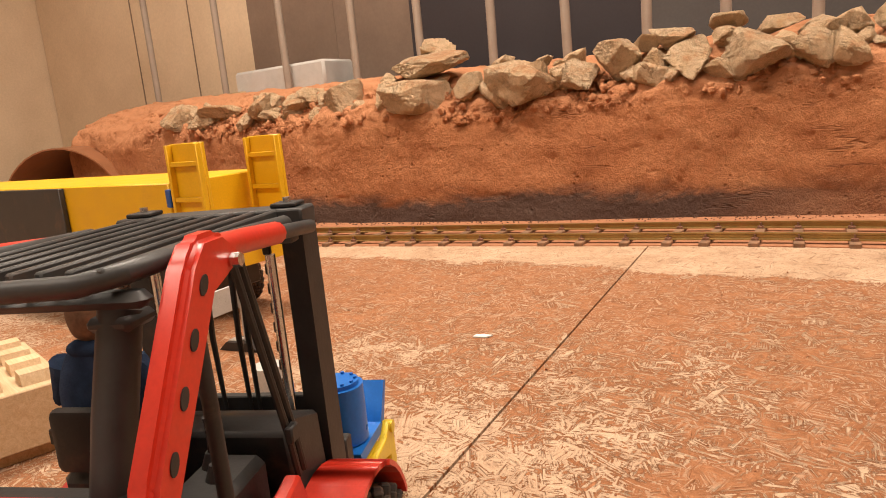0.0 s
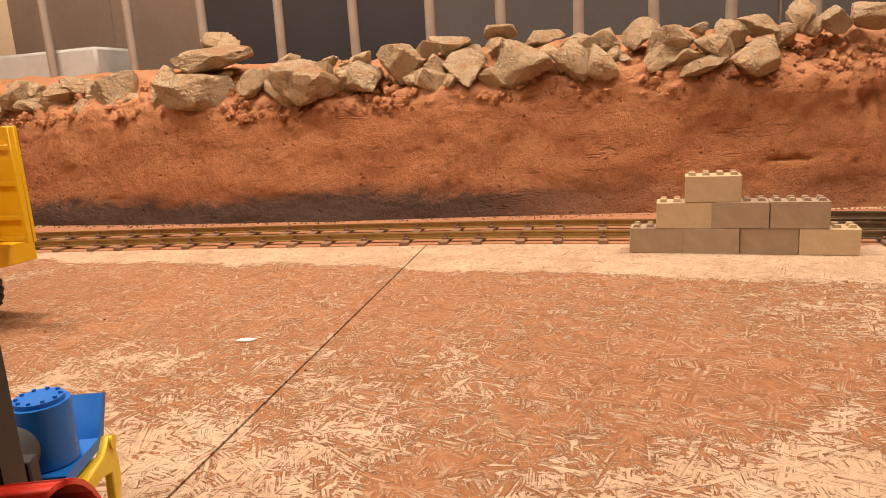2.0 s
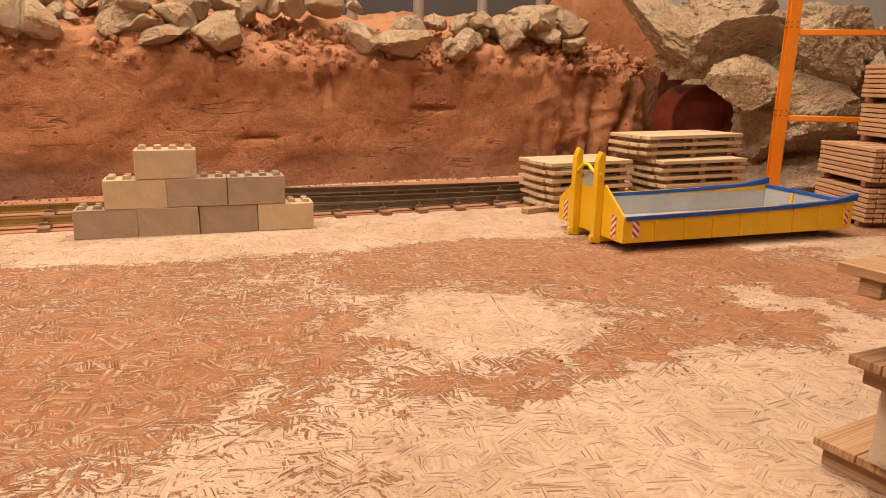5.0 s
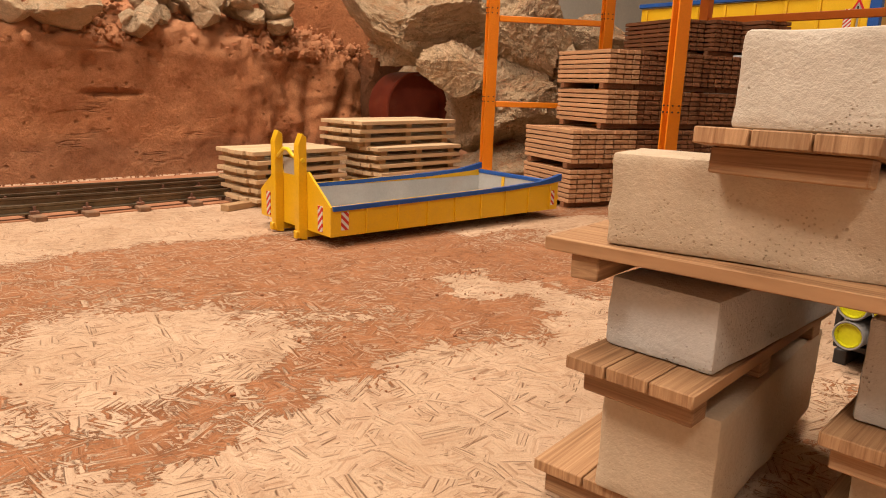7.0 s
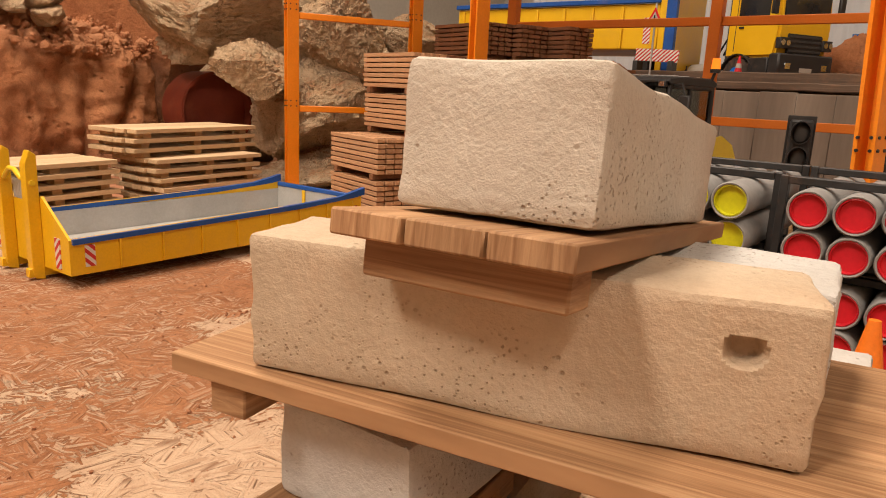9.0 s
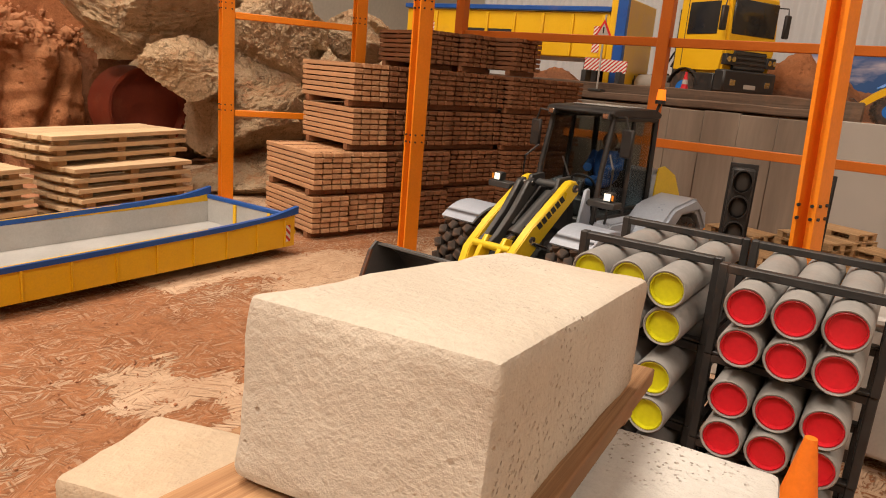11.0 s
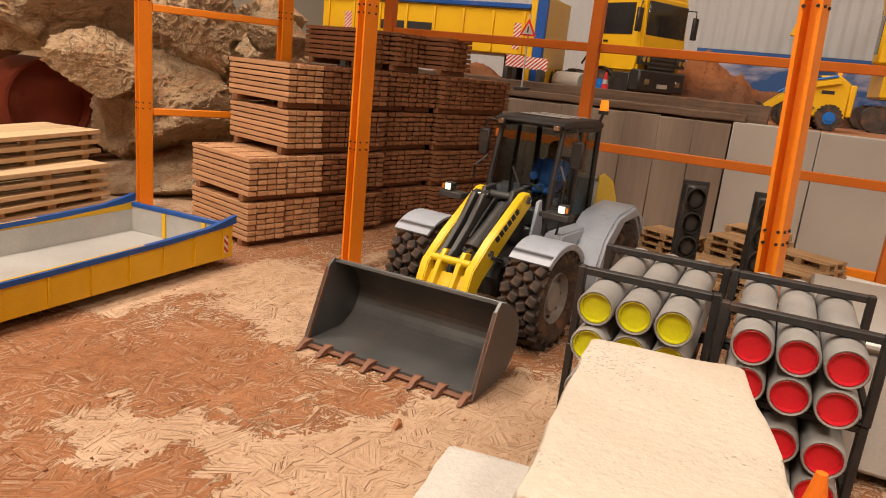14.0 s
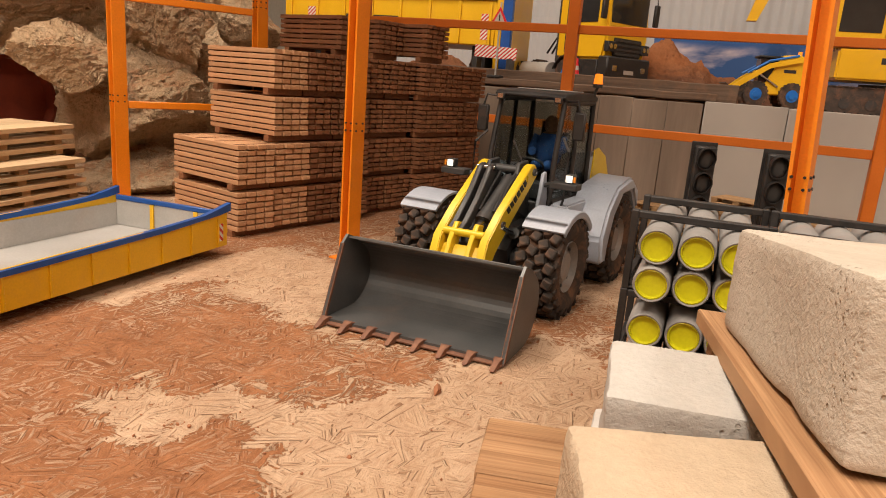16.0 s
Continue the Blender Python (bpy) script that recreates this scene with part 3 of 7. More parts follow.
def rod(bm, pts, r, n=8):
    """Adds a bent round bar along pts."""
    pts = [Vector(p) for p in pts]
    rings = []
    for i, p in enumerate(pts):
        d = (pts[min(i + 1, len(pts) - 1)] - pts[max(i - 1, 0)]).normalized()
        q = d.to_track_quat("Z", "Y")
        rings.append([bm.verts.new(p + q @ Vector((r * math.cos(k * math.tau / n), r * math.sin(k * math.tau / n), 0))) for k in range(n)])
    for a, b in zip(rings, rings[1:]):
        for k in range(n):
            bm.faces.new((a[k], a[(k + 1) % n], b[(k + 1) % n], b[k]))
    bm.faces.new(rings[0][::-1])
    bm.faces.new(rings[-1])


def strip(bm, pts, thick, y0, y1):
    """Adds a bent plate: the open line pts in the xz plane, given thickness and drawn from y0 to y1."""
    pts = [Vector((x, z)) for x, z in pts]
    outer = []
    for i, p in enumerate(pts):
        d = (pts[min(i + 1, len(pts) - 1)] - pts[max(i - 1, 0)]).normalized()
        outer.append(p + Vector((-d.y, d.x)) * thick)
    for i in range(len(pts) - 1):
        q = (pts[i], pts[i + 1], outer[i + 1], outer[i])
        prism(bm, [(v.x, v.y) for v in q], y0, y1, "y")
    bmesh.ops.remove_doubles(bm, verts=bm.verts, dist=1e-6)


def mesh_of(name, bm, mat, smooth=False):
    me = bpy.data.meshes.new(name)
    bm.normal_update()
    bm.to_mesh(me)
    bm.free()
    me.materials.append(mat)
    if smooth:
        me.polygons.foreach_set("use_smooth", [True] * len(me.polygons))
        me.set_sharp_from_angle(angle=radians(38))
    return me


def part(name, bm, mat, parent, label="", smooth=True, m=None):
    ob = new(name, mesh_of(name, bm, mat, smooth))
    ob.parent = parent
    if m is not None:
        ob.matrix_basis = m
    return tagged(ob, label) if label else ob


def piece(name, me, parent, m):
    ob = new(name, me)
    ob.parent = parent
    ob.matrix_basis = m
    return ob


def thing(name, m, label, category, group="", kind=""):
    ob = new(name)
    ob.empty_display_size = 0.02
    ob.matrix_basis = m
    return tagged(ob, label, category, group, kind)


def single(name, bm, mat, m, label, category="", group="", kind="", smooth=True):
    ob = new(name, mesh_of(name, bm, mat, smooth))
    ob.matrix_basis = m
    return tagged(ob, label, category, group, kind)


def B():
    return bmesh.new()


def boxpart(name, parent, mat, *dims, bev=0.0006, label="", m=None):
    bm = B()
    bx(bm, *dims, bev=bev)
    return part(name, bm, mat, parent, label, m=m)


def rodpart(name, parent, mat, pts, r, n=8, label=""):
    bm = B()
    rod(bm, pts, r, n)
    return part(name, bm, mat, parent, label)


def cylpart(name, parent, mat, p0, p1, r0, r1=None, n=16, label=""):
    bm = B()
    cyl(bm, p0, p1, r0, r1, n)
    return part(name, bm, mat, parent, label)


ICO = {}


def rock_mesh(seed, size, fineness=4, rough=0.05, planes=14):
    """An angular broken stone: a ball cut by random planes, its faces chipped and roughened."""
    if fineness not in ICO:
        bm = B()
        bmesh.ops.create_icosphere(bm, subdivisions=fineness, radius=1.0)
        ICO[fineness] = np.array([v.co[:] for v in bm.verts]), [[v.index for v in f.verts] for f in bm.faces]
        bm.free()
    dirs, faces = ICO[fineness]
    rs = np.random.RandomState(seed)
    n = rs.normal(size=(planes, 3))
    n /= np.linalg.norm(n, axis=1, keepdims=True)
    far = rs.uniform(0.34, 0.62, planes)
    r = np.minimum((far / np.maximum(dirs @ n.T, 1e-3)).min(axis=1), 1.0)
    q = dirs * r[:, None]
    q *= 1.9 / (q.max(axis=0) - q.min(axis=0))
    q -= (q.max(axis=0) + q.min(axis=0)) / 2
    bm = B()
    off = Vector((seed * 3.1, seed * 1.7, 0))
    vs = []
    for p, d in zip(q.tolist(), dirs.tolist()):
        p = Vector(p)
        step = 0.5 * noise.noise(p * 1.7 + off)
        w = 0.9 * step - 1.1 * abs(noise.noise(p * 4.3 + off)) + 0.6 * noise.noise(p * 11 + off) + 0.4 * noise.noise(p * 27 + off)
        p += Vector(d) * rough * w
        vs.append(bm.verts.new((p.x * size[0] / 2, p.y * size[1] / 2, p.z * size[2] / 2)))
    for f in faces:
        bm.faces.new([vs[i] for i in f])
    return bm


def rock(name, bm, mat, m, label, category, group=""):
    ob = single(name, bm, mat, m, label, category, group)
    ob.data.set_sharp_from_angle(angle=radians(17))
    return ob


# ---- the hall: floor, ceiling, enclosing walls ----
def slab(name, dims, mat, label, bev=0.0):
    bm = B()
    bx(bm, *dims, bev=bev)
    return single(name, bm, mat, pose(0, 0, 0), label, kind="structure", smooth=False)


slab("floor", (-4.6, 4.6, -2.6, 2.9, -0.12, -0.02), M_HALL, "grey concrete hall floor under the boards")
# two floor boards that meet at a slightly skewed seam
for nm, pts in (("floor_board_1", ((-4.2, -2.2), (0.1181, -2.2), (-0.3845, 1.55), (-4.2, 1.55))), ("floor_board_2", ((0.1211, -2.2), (2.6, -2.2), (2.6, 1.85), (-0.4217, 1.85), (-0.3815, 1.55)))):
    bm = B()
    prism(bm, pts, -0.018, 0.0, "z")
    single(nm, bm, M_OSB, pose(0, 0, 0), "strand board floor, scuffed pale and strewn with red sand", kind="structure", smooth=False)
slab("subfloor", (-4.2, 2.4, -2.2, 2.5, -0.0195, -0.0185), M_SAND, "red sand under the floor boards")
slab("ground_behind_board", (-4.2, -0.40, 1.552, 2.5, -0.018, -0.001), M_SAND, "red sand beside the railway")
slab("wall_south", (-4.6, 4.6, -2.7, -2.6, -0.1, CEIL), M_HALL, "plain plastered hall wall")
slab("wall_west", (-4.7, -4.6, -2.7, 3.0, -0.1, CEIL), M_TANWALL, "plain plastered hall wall")
slab("wall_east", (4.6, 4.7, -2.7, 3.0, -0.1, CEIL), M_HALL, "plain plastered hall wall")
slab("wall_north", (-4.6, 4.6, 2.9, 3.0, -0.1, CEIL), M_HALL, "plain plastered hall wall")
slab("ceiling", (-4.7, 4.7, -2.7, 3.0, CEIL, CEIL + 0.1), M_HALL, "plain white hall ceiling")
for lx, ly, watts in LAMPS:
    bm = B()
    bx(bm, -0.48, 0.48, -0.2, 0.2, CEIL - 0.08, CEIL - 0.002, 0.01)
    single("ceiling_light", bm, M_WHITE, pose(lx, ly, 0), "white flat ceiling luminaire of the hall", "ceiling light", "hall ceiling lights")


# ---- the earth bank behind the railway ----
def bank_skew(x):
    """How far the bank's foot lies off its middle line: it runs askew to the hall."""
    return 0.125 * (max(x, -1.25) + 0.27)


def bank():
    """One sheet: foot, face, rounded shoulder and the rising top, with gullies and lumps."""
    prof = [(1.640, -0.01), (1.646, 0.02), (1.655, 0.06), (1.66, 0.11), (1.665, 0.16), (1.668, 0.21), (1.672, 0.255), (1.685, 0.285), (1.71, 0.312), (1.75, 0.338), (1.80, 0.362), (1.86, 0.388), (1.93, 0.40), (2.02, 0.41), (2.2, 0.42)]
    fine = []
    for (y0, z0), (y1, z1) in zip(prof, prof[1:]):
        for k in range(8):
            f = k / 8
            fine.append((y0 + (y1 - y0) * f, z0 + (z1 - z0) * f))
    fine.append(prof[-1])
    xs = np.linspace(-2.85, 1.62, 900)
    grid = np.zeros((len(xs), len(fine), 3))
    for c, x in enumerate(xs):
        far = min(max((x - 1.0) / 0.25, 0), 1)
        for i, (y, z) in enumerate(fine):
            top = min(max((z - 0.24) / 0.06, 0), 1)
            n1 = noise.noise(Vector((x * 2.2, z * 3.0, 0.3)))
            n2 = noise.noise(Vector((x * 9.0, z * 14.0, y * 9.0)))
            n3 = noise.noise(Vector((x * 34.0, z * 34.0, y * 34.0)))
            n4 = noise.noise(Vector((x * 90.0, z * 90.0, y * 90.0)))
            bow = bank_skew(x) + 0.012 * math.sin(x * 1.7)
            yy = y + bow - 0.016 * n1 - 0.008 * n2 * (1 + 1.6 * top) - 0.0028 * n3 * (1 + 3 * top) - 0.0012 * n4 * (1 + 2 * top)
            # washed-out gullies running down the far end
            gully = abs(noise.noise(Vector((x * 12.0 + 0.8 * n1, z * 3.5, 7.0))))
            yy += far * (0.045 * max(0.0, 0.35 - gully) * 2.0 - 0.010 * n3)
            zz = z + top * (0.018 * n1 + 0.018 * n2 + 0.009 * n3) + top * 0.02 * max(0.0, -x - 0.9)
            # the bank rounds off at its far end, by the boulders
            e = min(max((x - 1.34) / 0.26, 0), 1)
            yy += 0.12 * e * e
            grid[c, i] = x, yy, zz
    gx, gz = grid[:, :, 0], grid[:, :, 2]
    # a broken-out hollow, level shovel cuts and scattered pits: x, z, half width, half height, depth
    rs = np.random.RandomState(12)
    dents = DENTS + [(rs.uniform(-2.3, 1.3), rs.uniform(0.08, 0.27), *(rs.uniform(0.003, 0.006) * np.array((1.3, 0.9, 1.0)))) for k in range(110)]
    dents += [(rs.uniform(-2.3, 1.3), rs.uniform(0.05, 0.25), rs.uniform(0.015, 0.035), 0.0035, 0.004) for k in range(7)]
    for x, z, w, h, d in dents:
        near = np.abs(xs - x) < 2.5 * w
        ragged = 0.25 * h * np.sin(xs[near] * 160.0 + x * 40.0)[:, None]
        grid[near, :, 1] += d * np.exp(-((gx[near] - x) / w) ** 4 - ((gz[near] - z + ragged) / h) ** 2)
    bm = B()
    vs = [bm.verts.new(p) for p in grid.reshape(-1, 3).tolist()]
    n = len(fine)
    for c in range(len(xs) - 1):
        for k in range(n - 1):
            bm.faces.new((vs[c * n + k], vs[c * n + n + k], vs[c * n + n + k + 1], vs[c * n + k + 1]))
    return bm


DENTS = [(0.52, 0.228, 0.030, 0.032, 0.032), (0.79, 0.173, 0.060, 0.006, 0.014), (0.357, 0.110, 0.045, 0.005, 0.010), (0.878, 0.250, 0.014, 0.012, 0.012), (0.741, 0.232, 0.012, 0.012, 0.010), (0.755, 0.262, 0.05, 0.004, 0.006)]
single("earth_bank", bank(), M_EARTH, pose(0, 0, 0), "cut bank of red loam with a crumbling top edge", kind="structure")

# ---- stones along the top of the bank: x, z, width, height in the plane y = 1.66 ----
KEY_STONES = [(-1.77, 0.37, 0.13, 0.11), (-1.60, 0.37, 0.11, 0.09), (-1.39, 0.37, 0.12, 0.11), (-1.23, 0.36, 0.09, 0.10), (-1.12, 0.35, 0.18, 0.11), (-1.07, 0.43, 0.28, 0.07), (-1.04, 0.47, 0.11, 0.065), (-0.94, 0.36, 0.09, 0.08), (-0.77, 0.35, 0.21, 0.13), (-0.63, 0.36, 0.13, 0.08), (-0.51, 0.38, 0.12, 0.11)]
KEY_STONES_2 = [(-0.43, 0.36, 0.06, 0.08), (-0.45, 0.41, 0.08, 0.05), (-0.39, 0.41, 0.12, 0.055), (-0.36, 0.36, 0.11, 0.10), (-0.27, 0.43, 0.09, 0.05), (-0.22, 0.36, 0.17, 0.12), (-0.17, 0.41, 0.11, 0.045), (-0.10, 0.36, 0.09, 0.10), (-0.04, 0.35, 0.09, 0.085), (0.10, 0.38, 0.12, 0.07), (-0.08, 0.38, 0.10, 0.055), (0.19, 0.36, 0.09, 0.07)]
KEY_STONES_3 = [(0.27, 0.34, 0.11, 0.09), (0.27, 0.40, 0.09, 0.05), (0.17, 0.33, 0.11, 0.045), (0.35, 0.41, 0.065, 0.075), (0.41, 0.40, 0.075, 0.065), (0.48, 0.40, 0.09, 0.055), (0.65, 0.33, 0.14, 0.06), (0.79, 0.33, 0.08, 0.08), (0.82, 0.38, 0.11, 0.055), (0.97, 0.40, 0.14, 0.06), (1.06, 0.38, 0.12, 0.07), (-2.23, 0.37, 0.15, 0.11), (-2.0, 0.37, 0.19, 0.06)]


def on_bank(x, z):
    """Carries a place from the plane y = 1.66 back to the bank's shoulder; returns place and growth."""
    y = 1.715 + bank_skew(x) + (z - 0.35) * 1.1
    k = (y - 0.05) / 1.61
    return 0.1 + (x - 0.1) * k, y, 0.28 + (z - 0.28) * k, k


for i, (x, z, w, h) in enumerate(KEY_STONES + KEY_STONES_2 + KEY_STONES_3):
    px, py, pz, k = on_bank(x, z - 0.006)
    d = (w + h) * 0.6
    rock("stone", rock_mesh(i + 3, (w * 0.98 * k, d, h * 1.0 * k), 4, 0.05, 12 + i % 6), M_ROCK, pose(px, py, pz, 6 * math.sin(3.0 * i), 9 * math.sin(5.0 * i), 0), "broken quarry stone with red dust on the bank", "stone", "stones along the bank")
rnd = random.Random(5)
for i in range(105):
    w = rnd.uniform(0.04, 0.105)
    px, py, pz, k = on_bank(rnd.uniform(-2.3, 1.1), rnd.uniform(0.325, 0.40))
    rock("stone", rock_mesh(i + 90, (w, w * 0.9, w * rnd.uniform(0.55, 0.85)), 3, 0.05, 12), M_ROCK, pose(px, py + 0.012, pz, 0, rnd.uniform(-15, 15), rnd.uniform(0, 360)), "small broken quarry stone with red dust", "stone", "stones along the bank")
# crumbs of loam on the shoulder and along the foot
bm = B()
bmesh.ops.create_icosphere(bm, subdivisions=1, radius=1.0)
BALL_V = np.array([v.co[:] for v in bm.verts])
BALL_F = np.array([[v.index for v in f.verts] for f in bm.faces])
bm.free()


def crumbs(name, spots, mat, label, seedv):
    """Scattered lumps, each a dented ball, in one mesh; spots are x, y, z, radius."""
    rs = np.random.RandomState(seedv)
    vs, fs = [], []
    for k, (x, y, z, r) in enumerate(spots):
        q = BALL_V * rs.uniform(0.6, 1.15, (len(BALL_V), 1)) * rs.uniform(0.6, 1.0, (1, 3)) * r
        vs.append(q + np.array((x, y, z)))
        fs.append(BALL_F + k * len(BALL_V))
    me = bpy.data.meshes.new(name)
    me.from_pydata(np.concatenate(vs).tolist(), [], np.concatenate(fs).tolist())
    me.materials.append(mat)
    tagged(new(name, me), label, "soil", kind="stuff")


spots = []
for i in range(5600):
    x = rnd.uniform(-2.4, 1.5)
    top = rnd.random() < 0.88
    u = rnd.random()
    y, z = (1.675 + 0.10 * u + rnd.gauss(0, 0.008), 0.272 + 0.085 * u + rnd.gauss(0, 0.006)) if top else (1.622 + rnd.gauss(0, 0.012), 0.002)
    y += bank_skew(x) + 0.012 * math.sin(x * 1.7)
    z += top * (0.018 * noise.noise(Vector((x * 2.2, z * 3.0, 0.3))) + 0.02 * max(0.0, -x - 0.9))
    spots.append((x, y, z, min(0.017, rnd.expovariate(1 / 0.0046) + 0.002) if top else rnd.uniform(0.0015, 0.004)))
crumbs("loam_crumbs", spots, M_EARTH, "loose crumbs of red loam", 4)

# ---- big boulders and the tunnel mouth where the bank ends ----
# x, y, z, width, depth, height, lean, turn
BOULDERS = [(1.590, 1.485, 0.172, 0.330, 0.24, 0.235, -14, -40), (1.437, 1.480, 0.250, 0.185, 0.14, 0.135, 8, -40), (1.555, 1.440, 0.030, 0.280, 0.20, 0.135, 4, -40), (1.458, 1.600, 0.335, 0.330, 0.26, 0.150, -10, -40), (1.335, 1.680, 0.385, 0.330, 0.20, 0.125, 33, -40), (1.640, 1.440, 0.345, 0.210, 0.18, 0.190, 28, -40), (1.690, 1.400, 0.250, 0.080, 0.10, 0.095, 0, -40), (1.785, 1.340, 0.340, 0.150, 0.14, 0.115, 12, -40)]
BOULDERS += [(1.89, 1.70, 0.37, 0.44, 0.26, 0.20, 5, -10), (1.72, 1.88, 0.46, 0.34, 0.26, 0.14, -6, 10), (2.02, 1.56, 0.20, 0.36, 0.28, 0.34, 4, -25), (1.86, 1.60, 0.12, 0.34, 0.28, 0.34, 0, -30), (1.78, 1.84, 0.22, 0.50, 0.26, 0.5, 0, 10), (2.25, 1.75, 0.38, 0.30, 0.24, 0.16, 5, 20), (2.2, 1.7, 0.15, 0.4, 0.3, 0.4, 0, 0)]
for i, (x, y, z, w, d, h, lean, turn) in enumerate(BOULDERS):
    rock("boulder", rock_mesh(i + 40, (w, d, h), 6 if i < 7 else 5, 0.08, 15), M_ROCK, pose(x, y, z, 0, lean, turn), "large rough sandstone boulder with reddish top", "boulder", "boulders at the tunnel")

rock("soil_mound", rock_mesh(77, (0.8, 0.34, 0.74), 5, 0.05, 24), M_EARTH, pose(1.50, 2.08, 0.20), "steep heap of red loam behind the boulders", "soil heap")


def tube_mouth(name, r, length, depth, m, mat, label):
    t = thing(name, m, label, "tunnel tube")
    bm = B()
    n = 40
    rings = []
    for rr, yy in ((r - 0.006, length), (r - 0.006, 0.0), (r, 0.0), (r, length)):
        rings.append([bm.verts.new((rr * math.cos(k * math.tau / n), yy, rr * math.sin(k * math.tau / n))) for k in range(n)])
    for a, b in zip(rings, rings[1:]):
        for k in range(n):
            bm.faces.new((a[k], b[k], b[(k + 1) % n], a[(k + 1) % n]))
    part("tube_wall", bm, mat, t)
    bm = B()
    cyl(bm, (0, depth - 0.004, 0), (0, depth, 0), r - 0.007, n=40)
    part("end_plate", bm, mat, t)
    return t


tube_mouth("tunnel_tube", 0.088, 0.10, 0.03, pose(1.462, 1.645, 0.155, 0, 0, -8), M_RUST, "dark rust-red tube end between the boulders")
tube_mouth("tunnel_tube", 0.30, 0.5, 0.5, pose(-2.72, 1.42, 0.0, 0, 0, 22), M_TUBE, "wide brown plastic tube half buried in the bank")

# ---- boarding and poles behind the bank ----
slab("backdrop_wall_1", (-4.59, -2.65, 2.44, 2.48, 0.2, 1.3), M_TANWALL, "tan board wall behind the bank")
slab("backdrop_wall_2", (-2.65, -1.68, 2.44, 2.48, 0.2, 1.3), M_BROWNWALL, "brown board wall behind the bank")
slab("backdrop_wall_3", (-1.68, -0.717, 2.44, 2.48, 0.2, 1.3), M_PURPLE, "slate-grey panel behind the bank")
slab("backdrop_wall_4", (-0.717, 1.55, 2.44, 2.48, 0.2, 1.3), M_GREYP, "mid-grey panel behind the bank")
for x in (-3.6, -3.1, -2.1, -0.2, 0.4):
    slab("trim", (x, x + 0.006, 2.436, 2.44, 0.25, 1.3), M_BROWNWALL, "narrow joint strip on the board wall")
slab("ledge", (-3.1, -2.29, 2.02, 2.2, 0.30, 0.46), M_CAST, "low concrete ledge on the bank")
bm = B()
bx(bm, -0.26, 0.26, -0.09, 0.09, 0.0, 0.12, 0.01)
single("concrete_trough", bm, M_BLOCKW, pose(-2.09, 2.14, 0.42), "pale concrete trough behind the stones", "trough")
POLES = (-2.86, -2.38, -2.0, -1.64, -1.344, -1.063, -0.806, -0.566, -0.353, -0.141, 0.057, 0.242, 0.435, 0.626, 0.808, 0.99, 1.17)
for i in range(17):
    x = POLES[i]
    bm = B()
    cyl(bm, (0, 0, 0), (0, 0, 0.85), 0.0145, n=14)
    single("pole", bm, M_POLE, pose(x, 2.02, 0.36, 0, 0.8 * math.sin(3.0 * i)), "upright cream plastic pole behind the bank", "pole", "row of poles")


# ---- narrow-gauge track along the bank ----
def track_y(x, off):
    return off + sum(float(np.interp(x + q, (-2.6, -1.14, -0.78, -0.12, 0.58, 0.74, 1.3), (0.98, 1.23, 1.285, 1.37, 1.376, 1.396, 1.45))) for q in (-0.15, -0.05, 0.05, 0.15)) / 4


def rail(parent, off, x0, x1, mat, skew=0.0, z=0.008):
    """A flat-bottomed rail swept along the bend."""
    prof = [(-0.006, 0.0), (0.006, 0.0), (0.006, 0.0018), (0.0014, 0.003), (0.0014, 0.009), (0.0034, 0.0105), (0.0034, 0.0135), (-0.0034, 0.0135), (-0.0034, 0.0105), (-0.0014, 0.009), (-0.0014, 0.003), (-0.006, 0.0018)]
    bm = B()
    rings = []
    for x in np.linspace(x0, x1, 40):
        y = track_y(x, off) + skew * (x - x0)
        rings.append([bm.verts.new((x, y + u, z + v)) for u, v in prof])
    for a, b in zip(rings, rings[1:]):
        for k in range(len(prof)):
            bm.faces.new((a[k], b[k], b[(k + 1) % len(prof)], a[(k + 1) % len(prof)]))
    bm.faces.new(rings[0])
    bm.faces.new(rings[-1][::-1])
    bmesh.ops.recalc_face_normals(bm, faces=bm.faces)
    part("rail", bm, mat, parent)


trk = thing("railway_track", pose(0, 0, 0), "brass-coloured narrow-gauge railway track on short wooden sleepers", "railway track")
for off in (0.0, 0.118):
    rail(trk, off, -2.4, 0.34, M_BRASS)
trk2 = thing("railway_track", pose(0, 0, 0), "dark steel narrow-gauge track with a switch", "railway track")
for off, skew in ((0.0, 0.0), (0.118, 0.0), (0.095, -0.10), (0.213, -0.10)):
    rail(trk2, off, 0.345, 1.05, M_DRAIL, skew)
bm = B()
bx(bm, -0.009, 0.009, -0.03, 0.15, -0.004, 0.0078, 0.0012)
me_sl = mesh_of("sleeper", bm, M_SLEEPER)
bm = B()
bx(bm, -0.006, 0.006, -0.009, 0.009, 0, 0.005, 0.0008)
cyl(bm, (0, -0.006, 0.004), (0, -0.006, 0.0115), 0.0022, n=6)
cyl(bm, (0, 0.006, 0.004), (0, 0.006, 0.0115), 0.0022, n=6)
me_ch = mesh_of("rail_chair", bm, M_TOOTH)
rnd = random.Random(8)
for i in range(44):
    x = -2.38 + i * 0.079 + rnd.uniform(-0.008, 0.008)
    tr = trk if x < 0.34 else trk2
    s = piece("sleeper", me_sl, tr, pose(x, track_y(x, 0.0), 0, 0, 0, 5 + rnd.uniform(-4, 4)))
    for o in (0.0, 0.118):
        piece("rail_chair", me_ch, s, pose(0, o, 0.0078))
bm = B()
prism(bm, [(-2.4, 0.98), (-1.1, 1.21), (-0.2, 1.335), (1.1, 1.39), (1.3, 1.80), (0.0, 1.68), (-2.4, 1.4)], -0.0175, 0.0015, "z")
